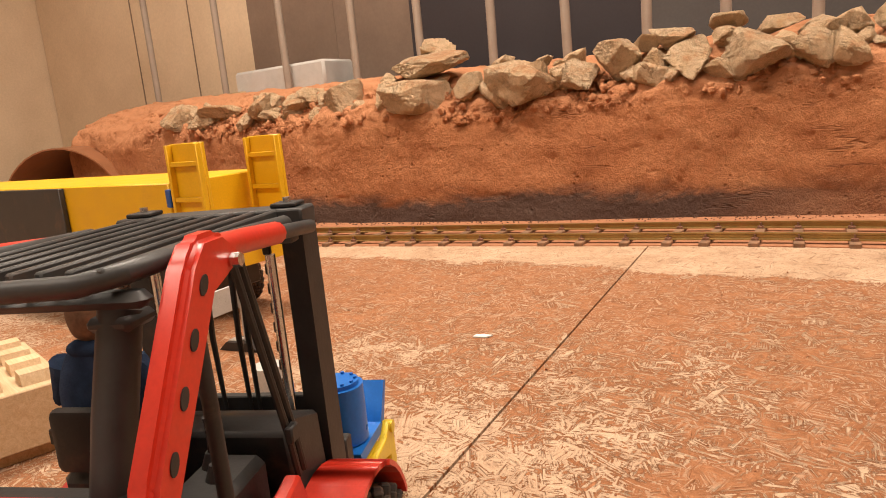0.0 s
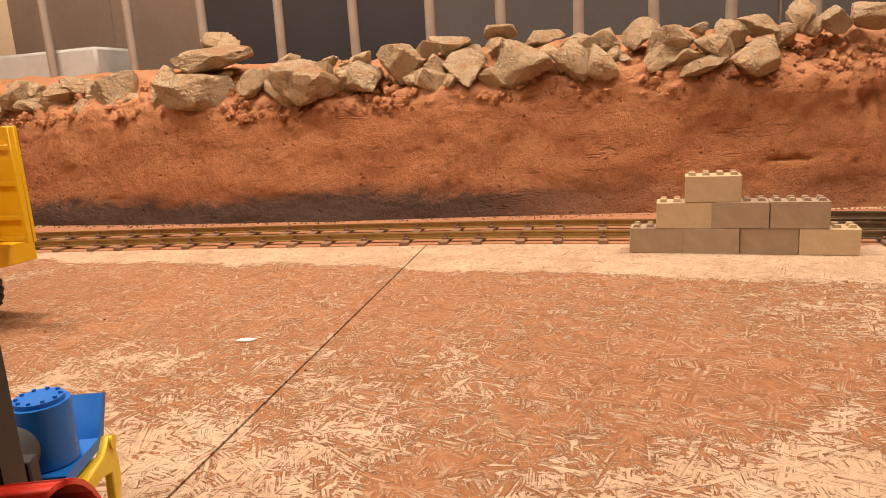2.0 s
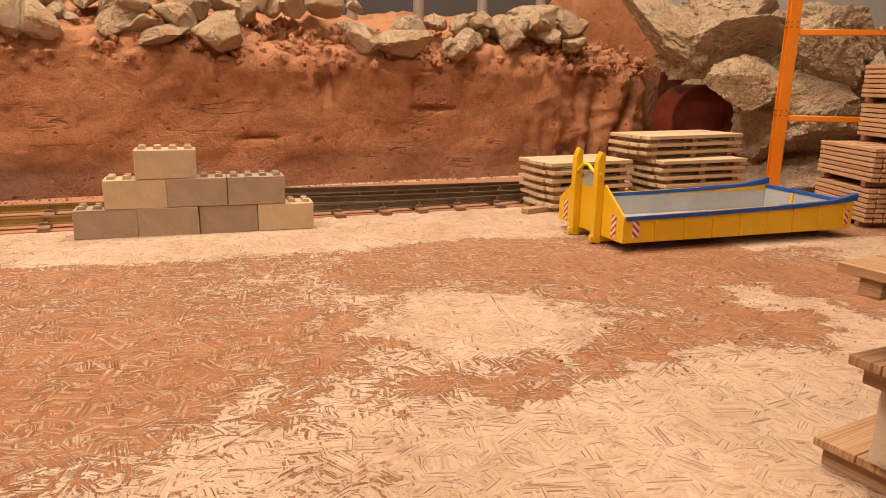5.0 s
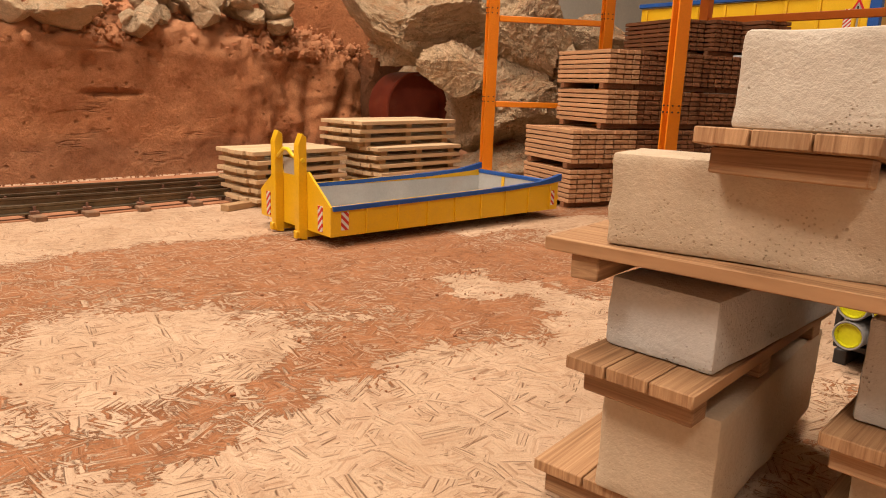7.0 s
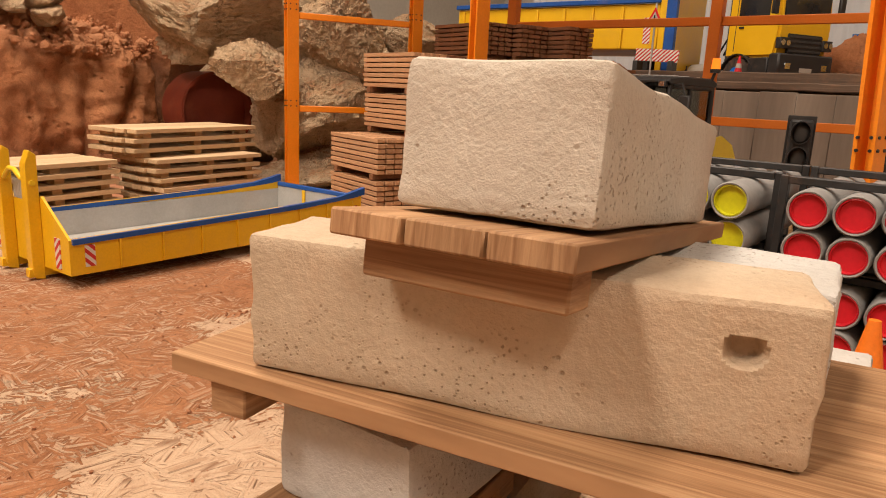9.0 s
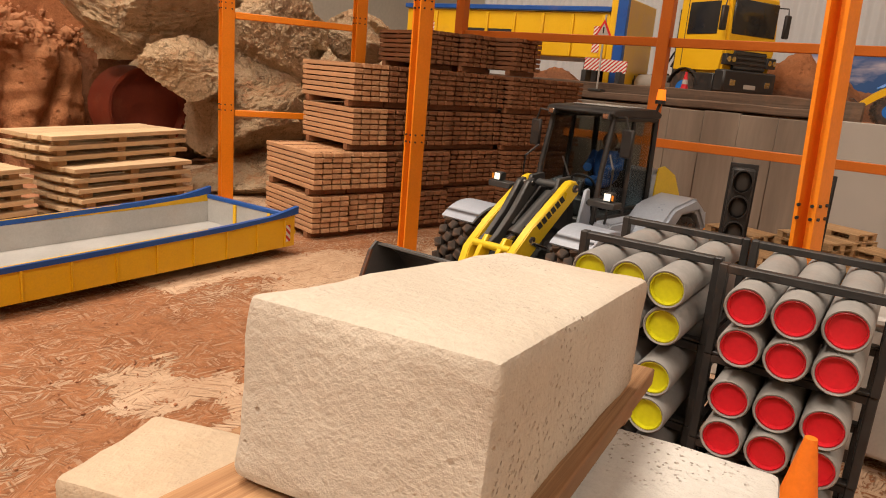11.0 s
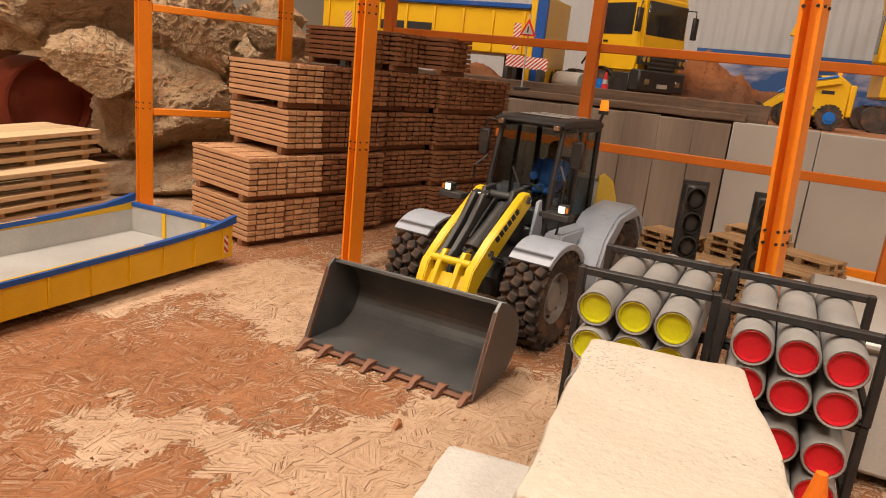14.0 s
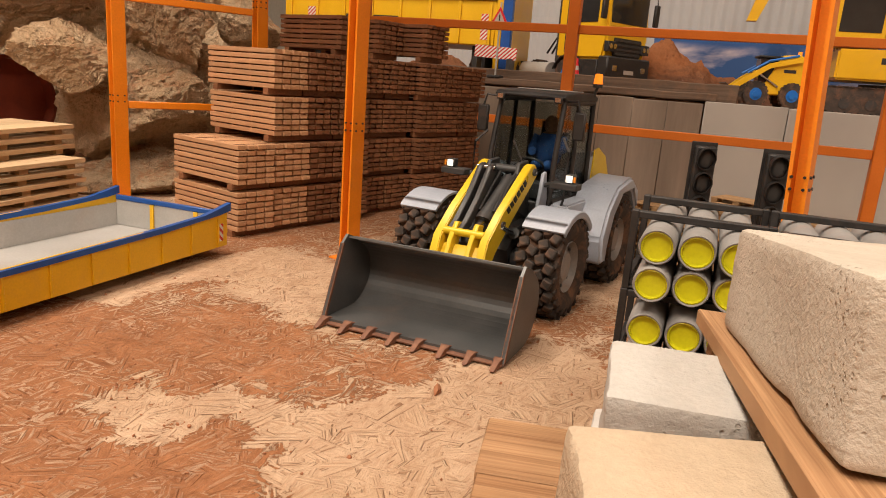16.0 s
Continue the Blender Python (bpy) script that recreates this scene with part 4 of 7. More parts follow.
single("track_bed", bm, M_SAND, pose(0, 0, 0), "thin bed of red sand under the railway", kind="structure", smooth=False)

# ---- concrete interlocking blocks stacked as a stepped wall ----
BL, BW, BH = 0.0885, 0.045, 0.0445


def stud_block(m, mat, label):
    t = thing("concrete_block", m, label, "concrete block", "stacked concrete blocks")
    bm = B()
    bx(bm, -BL / 2, BL / 2, -BW / 2, BW / 2, 0, BH - 0.0004, 0.0011, 2)
    rn = random.Random(m.translation.x)
    for v in bm.verts:
        v.co += 0.0004 * Vector((rn.gauss(0, 1), rn.gauss(0, 1), rn.gauss(0, 1) * 0.3))
    part("body", bm, mat, t, smooth=False)
    bm = B()
    prism(bm, [(-0.0062, 0), (0.0062, 0), (0.0042, 0.0052), (-0.0042, 0.0052)], -0.0055, 0.0055, "y")
    me = mesh_of("stud", bm, mat)
    for i in range(4):
        for j in range(2):
            piece("stud", me, t, pose(-BL * 0.375 + i * BL * 0.25, -BW * 0.23 + j * BW * 0.46, BH - 0.0003))


X0, YB = 0.047, 1.294
rnd = random.Random(2)
for row, (n, sh) in enumerate(((4, 0.0), (3, 0.5), (1, 1.02))):
    for i in range(n):
        pale = (row, i) in ((0, 3), (1, 0), (2, 0))
        lab = "tan cast concrete stud block in the stepped wall" if pale else "grey cast concrete stud block in the stepped wall"
        stud_block(pose(X0 + BL * (i + sh + 0.5) + 0.0008 * i, YB + rnd.uniform(-0.001, 0.001) + (0.0 if i < 3 else 0.0), BH * row, 0, 0, rnd.uniform(-0.8, 0.8)), M_CAST if pale else M_CASTG, lab)
bm = B()
prism(bm, [(-0.012, -0.004), (0.006, -0.006), (0.014, 0.001), (0.002, 0.006), (-0.009, 0.005)], 0.0006, 0.0022, "z")
single("litter_scrap", bm, M_LITTER, pose(-0.383, 0.739, 0, 0, 0, 20), "small crumpled scrap of white paper with red", "scrap")


# ---- yellow hook-lift container ----
def hook_container(m):
    """Local x runs from the hook end (0) to the tail, y across."""
    L, W = 0.44, 0.0975
    t = thing("hook_lift_container", m, "low yellow hook-lift container with blue rim, standing on the sandy boards", "container")
    # side walls with upright ribs
    for sy in (-1, 1):
        bm = B()
        prism(bm, [(0.0, 0.014), (L, 0.014), (L, 0.062), (0.0, 0.054)], sy * W - 0.0025 * (sy > 0) , sy * W + 0.0025 * (sy < 0), "y")
        w = part("side_wall", bm, M_YELLOW, t, smooth=False)
        for i in range(8):
            x = 0.052 + i * 0.0525
            boxpart("rib", w, M_YELLOW, x - 0.0012, x + 0.0012, sy * W - 0.001 if sy > 0 else sy * W - 0.003, sy * W + 0.003 if sy > 0 else sy * W + 0.001, 0.015, 0.054, bev=0.0004)
        for x0 in (0.013, L - 0.02):
            boxpart("warning_sticker", w, M_STRIPE, x0, x0 + 0.011, sy * W - 0.0005 if sy > 0 else sy * W - 0.0009, sy * W + 0.0009 if sy > 0 else sy * W + 0.0005, 0.022, 0.046, bev=0.0, label="red and white warning stripes")
        bm = B()
        pts = [(0.0, 0.054), (0.15, 0.056), (0.32, 0.060), (0.39, 0.063), (0.425, 0.069), (L + 0.004, 0.073), (L + 0.004, 0.062), (0.42, 0.059), (0.32, 0.0535), (0.15, 0.050), (0.0, 0.048)]
        prism(bm, pts, sy * W - 0.0035, sy * W + 0.0035, "y")
        part("rim", bm, M_BLUE, t, "blue painted rim rising at the tail")
        boxpart("skid_runner", t, M_YELLOW, -0.02, L - 0.01, sy * 0.034 - 0.004, sy * 0.034 + 0.004, 0.0035, 0.0138, bev=0.0008)
    boxpart("floor_plate", t, M_GALV, 0.002, L - 0.002, -W + 0.003, W - 0.003, 0.014, 0.0165, bev=0.0, label="bare grey steel floor")
    for sy in (-1, 1):
        boxpart("inner_lining", t, M_GALV, 0.003, L - 0.003, sy * (W - 0.0034) - 0.0005, sy * (W - 0.0034) + 0.0005, 0.0166, 0.0495, bev=0.0)
    # tail gate
    boxpart("tail_gate", t, M_GALV, L - 0.0035, L - 0.0005, -W + 0.004, W - 0.004, 0.0167, 0.054, bev=0.0004)
    boxpart("tail_rim", t, M_BLUE, L - 0.005, L + 0.001, -W + 0.0042, W - 0.0042, 0.0542, 0.061, bev=0.001)
    for sy in (-0.5, 0.28):
        boxpart("gate_bar", t, M_YELLOW, L - 0.0065, L - 0.0037, sy * W - 0.003, sy * W + 0.003, 0.017, 0.0538, bev=0.0004)
    # front wall: tall between the hook posts, falling to the corners
    bm = B()
    prism(bm, [(-W, 0.014), (W, 0.014), (W, 0.053), (0.041, 0.093), (0.026, 0.084), (-0.026, 0.084), (-0.041, 0.093), (-W, 0.053)], -0.003, 0.0, "x")
    fw = part("front_wall", bm, M_YELLOW, t, smooth=False)
    for sy in (-1, 1):
        bm = B()
        bx(bm, -0.0042, -0.003, sy * 0.073 - 0.0055, sy * 0.073 + 0.0055, 0.018, 0.052)
        part("warning_sticker", bm, M_STRIPE, fw, "red and white warning stripes", smooth=False)
        # hook posts
        bm = B()
        prism(bm, [(-0.0032, 0.0), (-0.013, 0.002), (-0.016, 0.010), (-0.016, 0.128), (-0.010, 0.143), (-0.0032, 0.138)], sy * 0.033 - 0.006, sy * 0.033 + 0.006, "y")
        bmesh.ops.bevel(bm, geom=list(bm.edges), offset=0.0007, segments=1, affect="EDGES")
        p = part("hook_post", bm, M_YELLOW, t)
        cylpart("pin", p, M_LYELLOW, (-0.010, sy * 0.033 - 0.0085, 0.108), (-0.010, sy * 0.033 + 0.0085, 0.108), 0.003, n=12)
    # bent hook bar between the posts, and the perforated plate behind
    rodpart("hook_bar", t, M_LYELLOW, [(-0.010, -0.029, 0.108), (-0.013, -0.02, 0.112), (-0.013, -0.006, 0.120), (-0.013, 0.006, 0.120), (-0.013, 0.02, 0.110), (-0.010, 0.029, 0.107)], 0.0028, 10)
    bm = B()
    n_c, n_r = 12, 6
    for i in range(n_c + 1):
        y = -0.025 + i * 0.050 / n_c
        bx(bm, -0.0025, -0.0008, y - 0.0016, y + 0.0016, 0.0845, 0.1065)
    for j in range(n_r + 1):
        z = 0.0855 + j * 0.020 / n_r
        bx(bm, -0.00245, -0.00085, -0.0258, 0.0258, z - 0.001, z + 0.001)
    part("perforated_plate", bm, M_GALV, t, "perforated bright steel plate", smooth=False)
    for sy in (-1, 1):
        bm = B()
        cyl(bm, (L - 0.03, sy * 0.045 - 0.008, 0.0075), (L - 0.03, sy * 0.045 + 0.008, 0.0075), 0.0075, n=18)
        part("roller", bm, M_BLACK, t)
        boxpart("tail_latch", t, M_YELLOW, L + 0.0005, L + 0.006, sy * (W - 0.006) - 0.003, sy * (W - 0.006) + 0.003, 0.03, 0.036)
    return t


hook_container(pose(0.815, 1.089, 0, 0, 0, 0.3))


# ---- stacked plank pallets behind the container ----
def plank_pallet(m, L, W, label):
    """A deck of pale boards on three bearers; local x along the boards."""
    t = thing("plank_pallet", m, label, "plank pallet", "stacked plank pallets")
    n = 5
    for i in range(n):
        y0 = -W / 2 + i * W / n
        boxpart("board", t, M_PINE, -L / 2 + 0.004 * math.sin(5 * i + L), L / 2 - 0.004 * math.sin(3 * i), y0 + 0.0012, y0 + W / n - 0.0012, 0.0085, 0.0155, bev=0.0005)
    for x in (-L * 0.4, 0, L * 0.4):
        boxpart("bearer", t, M_PALLET, x - 0.008, x + 0.008, -W / 2 + 0.008, W / 2 - 0.008, 0.0, 0.0084, bev=0.0004)
    return t


rnd = random.Random(11)
for k in range(6):
    plank_pallet(pose(0.948 + rnd.uniform(-0.004, 0.004), 1.378, k * 0.0157, 0, 0, 9 + rnd.uniform(-1.2, 1.2)), 0.20, 0.12, "pale sawn plank pallet in a low stack")
for k in range(6):
    plank_pallet(pose(1.205 + rnd.uniform(-0.004, 0.004), 1.372, k * 0.0157, 0, 0, 6 + rnd.uniform(-1.2, 1.2)), 0.225, 0.13, "pale sawn plank pallet in a low stack")
for k in range(3):
    plank_pallet(pose(1.205 + rnd.uniform(-0.003, 0.003), 1.405, 0.0945 + k * 0.0157, 0, 0, 10 + rnd.uniform(-1, 1)), 0.28, 0.12, "pale sawn plank pallet on top of two stacks")
boxm = B()
bx(boxm, -0.012, 0.10, -0.009, 0.009, 0, 0.011, 0.001)
single("timber_offcut", boxm, M_PALLET, pose(0.815, 1.31, 0, 0, 0, 20), "short reddish timber offcut on the floor", "timber")

# ---- orange storage rack ----
RA = math.degrees(math.atan2(0.958, 0.2876))
R0 = pose(1.407, 1.319, 0, 0, 0, RA)


def rack_post(parent, a, b, mat, h=0.72, w=0.0086, d=0.0115, up=0.0, lean=0.0):
    """A folded-sheet upright: an open channel with a row of holes, seen as dark studs."""
    bm = B()
    prism(bm, [(a - w, -b - d), (a + w, -b - d), (a + w, -b + d), (a + w - 0.003, -b + d), (a + w - 0.003, -b - d + 0.0025), (a - w + 0.003, -b - d + 0.0025), (a - w + 0.003, -b + d), (a - w, -b + d)], 0.0, h, "z")
    p = part("post", bm, mat, parent, smooth=False)
    p.matrix_basis = Matrix.Translation((a, -b, 0)) @ Matrix.Rotation(radians(lean), 4, "Y") @ Matrix.Translation((-a, b, 0))
    for z in (0.182 + up, 0.192 + up, 0.362 + up, 0.372 + up):
        for s in (-1, 1):
            cylpart("bolt", p, M_BLACK, (a - 0.005 * s, -b + d - 0.001, z), (a - 0.005 * s, -b + d + 0.0012, z), 0.0013, n=8)
            cylpart("bolt", p, M_BLACK, (a - w - 0.0015, -b + 0.006 * s, z), (a - w + 0.001, -b + 0.006 * s, z), 0.0013, n=8)
    boxpart("foot_plate", p, mat, a - 0.02, a + 0.02, -b - 0.02, -b + 0.02, 0, 0.002, bev=0.0)


rack = thing("storage_rack", R0, "tall orange steel storage rack around the timber bundles", "rack")
for wx, wy in ((1.41, 1.333), (1.34, 0.848), (1.63, 1.206)):
    q = R0.inverted() @ Vector((wx, wy, 0))
    rack_post(rack, q.x, -q.y, M_ORANGE)
q = R0.inverted() @ Vector((1.116, 0.309, 0))
rack_post(rack, q.x, -q.y, M_ORANGE, w=0.0080, d=0.0105, up=0.012, lean=2.6)
for z in (0.177, 0.352, 0.54):
    bm = B()
    bx(bm, 0.0142, 0.2388, -0.005, 0.005, z - 0.006, z + 0.006, 0.0012, 1, R0.inverted() @ pose(1.41, 1.333, 0, 0, 0, -30.0))
    part("brace", bm, M_ORANGE, rack)
# deck and beams above the view, added to shade the timber bundles
boxpart("upper_shelf", rack, M_TIMBER, -1.06, 0.02, -0.30, 0.015, 0.725, 0.74, bev=0.001, label="unseen timber deck added over the rack to shade the bundles")
for b in (0.0, 0.267):
    boxpart("shelf_beam", rack, M_ORANGE, -1.03, -0.012, -b - 0.007, -b + 0.007, 0.70, 0.7248, bev=0.001)

# second rack row behind: posts and long rails
rear = thing("storage_rack", pose(1.768, 0.644, 0, 0, 0, 88.5), "second row of the orange steel rack behind the timber", "rack")
REAR = (-0.51, 0.0, 0.42)
# rear posts and upper rails carry their shadow in the darker orange
for x in REAR:
    boxpart("post", rear, M_ORANGE_SHADED, x - 0.010, x + 0.010, -0.010, 0.010, 0, 0.70, bev=0.001)
for z0, end in ((0.355, 0.4098), (0.186, 0.165)):
    for xa, xb in ((-1.1, -0.5202), (-0.4998, -0.0102), (0.0102, end)):
        boxpart("rail", rear, M_ORANGE_SHADED, xa, xb, -0.005, 0.005, z0, z0 + 0.015, bev=0.001)
boxpart("rail", rear, M_ORANGE, -0.4998, -0.0102, -0.006, 0.006, 0.045, 0.06, bev=0.001)


# ---- bundles of timber slats ----
BUN_L, BUN_W, BUN_H = 0.168, 0.070, 0.0718
me_slats = {}
for pale in (False, True):
    bm = B()
    bx(bm, 0, BUN_L, -0.0076, 0.0076, 0, 0.0068, 0.0006)
    me_slats[pale] = mesh_of("slat", bm, M_STACKP if pale else M_STACK_SHADED)
bm = B()
bx(bm, -0.006, 0.006, -BUN_W / 2, BUN_W / 2, 0, 0.0098, 0.0006)
me_bear = mesh_of("bearer", bm, M_STACK_SHADED)
bm = B()
bx(bm, -0.0025, 0.0025, -BUN_W / 2 + 0.0022, BUN_W / 2 - 0.0022, 0.0103, 0.0702)
me_stick = mesh_of("spacer", bm, M_STACK_SHADED)


def bundle(label, pale):
    t = thing("timber_bundle", pose(0, 0, 0), label, "timber bundle", "stacked timber bundles")
    rn = random.Random(31)
    for x in (0.02, BUN_L - 0.02):
        piece("bearer", me_bear, t, pose(x, 0, 0))
    for x in (0.012, 0.060, 0.108, 0.156):
        piece("spacer", me_stick, t, pose(x, 0, 0))
    for r in range(7):
        for c in range(4):
            piece("slat", me_slats[pale], t, pose(rn.uniform(-0.0016, 0.0016), -0.0264 + c * 0.0176 + rn.uniform(-0.0005, 0.0005), 0.0102 + r * 0.0088, 0, 0, rn.uniform(-0.25, 0.25)))
    return t


C0 = Vector((1.352, 1.035))
AV, BV = Vector((0.2876, 0.958)), Vector((0.958, -0.2876))
AROT = math.degrees(math.atan2(AV.y, AV.x))
first = {True: bundle("bundle of light brown timber slats on bearers", True), False: bundle("bundle of reddish-brown timber slats on bearers, darkened for shade", False)}
used = {True: False, False: False}
rnd = random.Random(4)
STACKS = []
# the two front rows are light; rows behind take the shade-darkened slats
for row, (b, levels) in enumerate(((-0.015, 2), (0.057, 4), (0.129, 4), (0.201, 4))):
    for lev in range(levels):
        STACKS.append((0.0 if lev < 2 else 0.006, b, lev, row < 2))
for b, a_top in ((0.268, 0.078), (0.340, 0.055)):
    for lev in range(5):
        STACKS.append((0.02 if lev < 4 else a_top, b, lev, False))
for b, levels in ((0.412, 5), (0.484, 4), (0.556, 4)):
    for lev in range(levels):
        STACKS.append((0.0, b, lev, False))
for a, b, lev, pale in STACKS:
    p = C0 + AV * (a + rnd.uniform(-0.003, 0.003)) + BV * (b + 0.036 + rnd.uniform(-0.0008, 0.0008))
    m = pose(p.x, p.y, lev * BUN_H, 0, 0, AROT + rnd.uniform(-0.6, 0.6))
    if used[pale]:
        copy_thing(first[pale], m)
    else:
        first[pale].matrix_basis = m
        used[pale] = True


# ---- cages of capped plastic pipes ----
def pipe_cage(m, cap_mat, word, seedv, front):
    """A black frame with two rows of three pipes; local x along the pipes from their capped ends."""
    t = thing("pipe_rack", m, "black crate of grey plastic pipes with %s end caps" % word, "pipe rack", "stacked pipe racks")
    for x in (front, 0.115):
        bm = B()
        bx(bm, x - 0.0035, x + 0.0035, -0.0455, -0.0405, 0, 0.0555, 0.0006)
        bx(bm, x - 0.0035, x + 0.0035, 0.0405, 0.0455, 0, 0.0555, 0.0006)
        bx(bm, x - 0.0036, x + 0.0036, -0.0406, 0.0406, 0.0005, 0.0022, 0.0004)
        bx(bm, x - 0.0036, x + 0.0036, -0.0406, 0.0406, 0.0503, 0.0552, 0.0006)
        part("frame", bm, M_BLACK, t, smooth=False)
    for sy in (-1, 1):
        boxpart("side_bar", t, M_BLACK, front + 0.0036, 0.1114, sy * 0.043 - 0.002, sy * 0.043 + 0.002, 0.003, 0.007, bev=0.0005)
    rn = random.Random(seedv)
    for r in range(2):
        for c in range(3):
            y, z, x0 = -0.0243 + c * 0.0243, 0.0141 + r * 0.0241, rn.uniform(-0.002, 0.003)
            bm = B()
            n = 24
            rings = []
            for rr, xx in ((0.0101, x0 + 0.006), (0.0101, x0), (0.0109, x0 - 0.0004), (0.0117, x0 + 0.0008), (0.0117, 0.148), (0.0, 0.148)):
                rings.append([bm.verts.new((xx, y + rr * math.cos(k * math.tau / n), z + rr * math.sin(k * math.tau / n))) for k in range(n)] if rr else [bm.verts.new((xx, y, z))])
            for a, b in zip(rings, rings[1:]):
                for k in range(n):
                    bm.faces.new((a[k], a[(k + 1) % n], b[(k + 1) % n], b[k]) if len(b) > 1 else (a[k], a[(k + 1) % n], b[0]))
            bmesh.ops.recalc_face_normals(bm, faces=bm.faces)
            p = part("pipe", bm, M_PIPE, t)
            bm = B()
            rings = []
            for rr, xx in ((0.01005, x0 + 0.001), (0.0092, x0 + 0.0005), (0.0087, x0 + 0.004), (0.0, x0 + 0.0044)):
                rings.append([bm.verts.new((xx, y + rr * math.cos(k * math.tau / n), z + rr * math.sin(k * math.tau / n))) for k in range(n)] if rr else [bm.verts.new((xx, y, z))])
            for a, b in zip(rings, rings[1:]):
                for k in range(n):
                    bm.faces.new((a[k], b[k], b[(k + 1) % n], a[(k + 1) % n]) if len(b) > 1 else (a[k], b[0], a[(k + 1) % n]))
            part("end_cap", bm, cap_mat, p, word + " plastic end cap")
    return t


for yy, mat, word, dx in ((0.3905, M_CAPY, "yellow", 0.0), (0.2985, M_CAPR, "red", -0.003)):
    sk = thing("pallet_skid", pose(0.925, yy, 0), "black steel skid under the pipe crates", "skid", "pipe crate skids")
    for sy in (-1, 1):
        boxpart("runner", sk, M_BLACK, 0.02, 0.13, sy * 0.034 - 0.005, sy * 0.034 + 0.005, 0, 0.0123)
    for x in (0.03, 0.12):
        boxpart("crossbar", sk, M_BLACK, x - 0.006, x + 0.006, -0.042, 0.042, 0.0124, 0.0171)
    for k in range(3):
        pipe_cage(pose(0.925 + dx * k * 0.5, yy, 0.0172 + k * 0.0556, 0, 0, 0.5 - 0.7 * k), mat, word, k + (9 if word == "red" else 0), 0.024 if word == "red" else 0.035)


# ---- traffic signals ----
def signal(m, label):
    t = thing("traffic_signal", m, label, "traffic light", "traffic lights")
    t.matrix_basis = m @ Matrix.Diagonal((0.82, 0.80, 1, 1))
    boxpart("housing", t, M_BLACK, -0.008, 0.008, -0.0135, 0.0135, 0.136, 0.212, bev=0.002)
    boxpart("backing_board", t, M_BLACK, 0.008, 0.0095, -0.0165, 0.0165, 0.132, 0.216, bev=0.0005)
    for k in range(3):
        z = 0.149 + k * 0.0252
        bm = B()
        n = 18
        rings = []
        for rr, xx in ((0.0118, -0.008), (0.0118, -0.019), (0.0108, -0.019), (0.0108, -0.0085)):
            rings.append([bm.verts.new((xx + (0.007 * max(0, -math.sin(q * math.tau / n)) if xx < -0.015 else 0), rr * math.cos(q * math.tau / n), z + rr * math.sin(q * math.tau / n))) for q in range(n)])
        for a, b in zip(rings, rings[1:]):
            for q in range(n):
                bm.faces.new((a[q], a[(q + 1) % n], b[(q + 1) % n], b[q]))
        v = part("visor", bm, M_BLACK, t)
        bm = B()
        bmesh.ops.create_uvsphere(bm, u_segments=16, v_segments=8, radius=0.0103, matrix=Matrix.LocRotScale((-0.008, 0, z), None, (0.35, 1, 1)))
        part("lens", bm, M_DARK, v, "unlit dark lens")
    cylpart("pole", t, M_BLACK, (0, 0, 0.012), (0, 0, 0.137), 0.0034, n=10)
    bm = B()
    bx(bm, -0.02, 0.02, -0.02, 0.02, 0, 0.016, 0.002)
    part("foot", bm, M_BLOCKW, t, "white concrete foot")
    return t


signal(pose(1.263, 0.394, 0, 0, 0, 12), "black three-lamp traffic signal on a thin pole, unlit")
signal(pose(1.248, 0.325, 0, 0, 0, 8), "black three-lamp traffic signal beside the orange post")


# ---- euro pallets ----
PM = {}


def euro_pallet(m, label="small wooden euro pallet"):
    """1:14 flat pallet, local x along the deck boards."""
    t = thing("euro_pallet", m, label, "pallet", "stacked euro pallets")
    if not PM:
        for nm, d in (("deck_board", (-0.0415, 0.0415, -0.0048, 0.0048, 0, 0.0016)), ("block", (-0.005, 0.005, -0.0045, 0.0045, 0, 0.0055)), ("cross_board", (-0.005, 0.005, -0.0275, 0.0275, 0, 0.0015))):
            bm = B()
            bx(bm, *d, bev=0.0003)
            PM[nm] = mesh_of(nm, bm, M_PALLET)
    for y in (-0.0227, 0, 0.0227):
        piece("bottom_board", PM["deck_board"], t, pose(0, y, 0))
        for x in (-0.036, 0, 0.036):
            piece("block", PM["block"], t, pose(x, y, 0.0017))
    for x in (-0.036, 0, 0.036):
        piece("cross_board", PM["cross_board"], t, pose(x, 0, 0.0073))
    for y in (-0.0227, -0.01135, 0, 0.01135, 0.0227):
        piece("deck_board", PM["deck_board"], t, pose(0, y, 0.0089))
    return t


rnd = random.Random(21)
for px, py, n, rz in ((1.505, 0.392, 8, 80), (1.60, 0.44, 9, 60), (1.585, 0.345, 10, 62), (1.50, 0.285, 9, 72), (1.60, 0.25, 9, 66), (1.69, 0.32, 10, 60)):
    for k in range(n):
        euro_pallet(pose(px + rnd.uniform(-0.004, 0.004), py + rnd.uniform(-0.004, 0.004), k * 0.0107, 0, 0, rz + rnd.uniform(-7, 7)))
for k, (x, y) in enumerate(((1.70, 0.15), (1.66, 0.13))):
    bm = B()
    cyl(bm, (-0.07, 0, 0.016), (0.07, 0, 0.016), 0.016, n=16)
    single("foil_roll", bm, M_WRAP, pose(x, y, 0.0 + 0.03 * k, 0, 0, 60 + 12 * k), "roll of milky white foil by the wall", "foil roll")

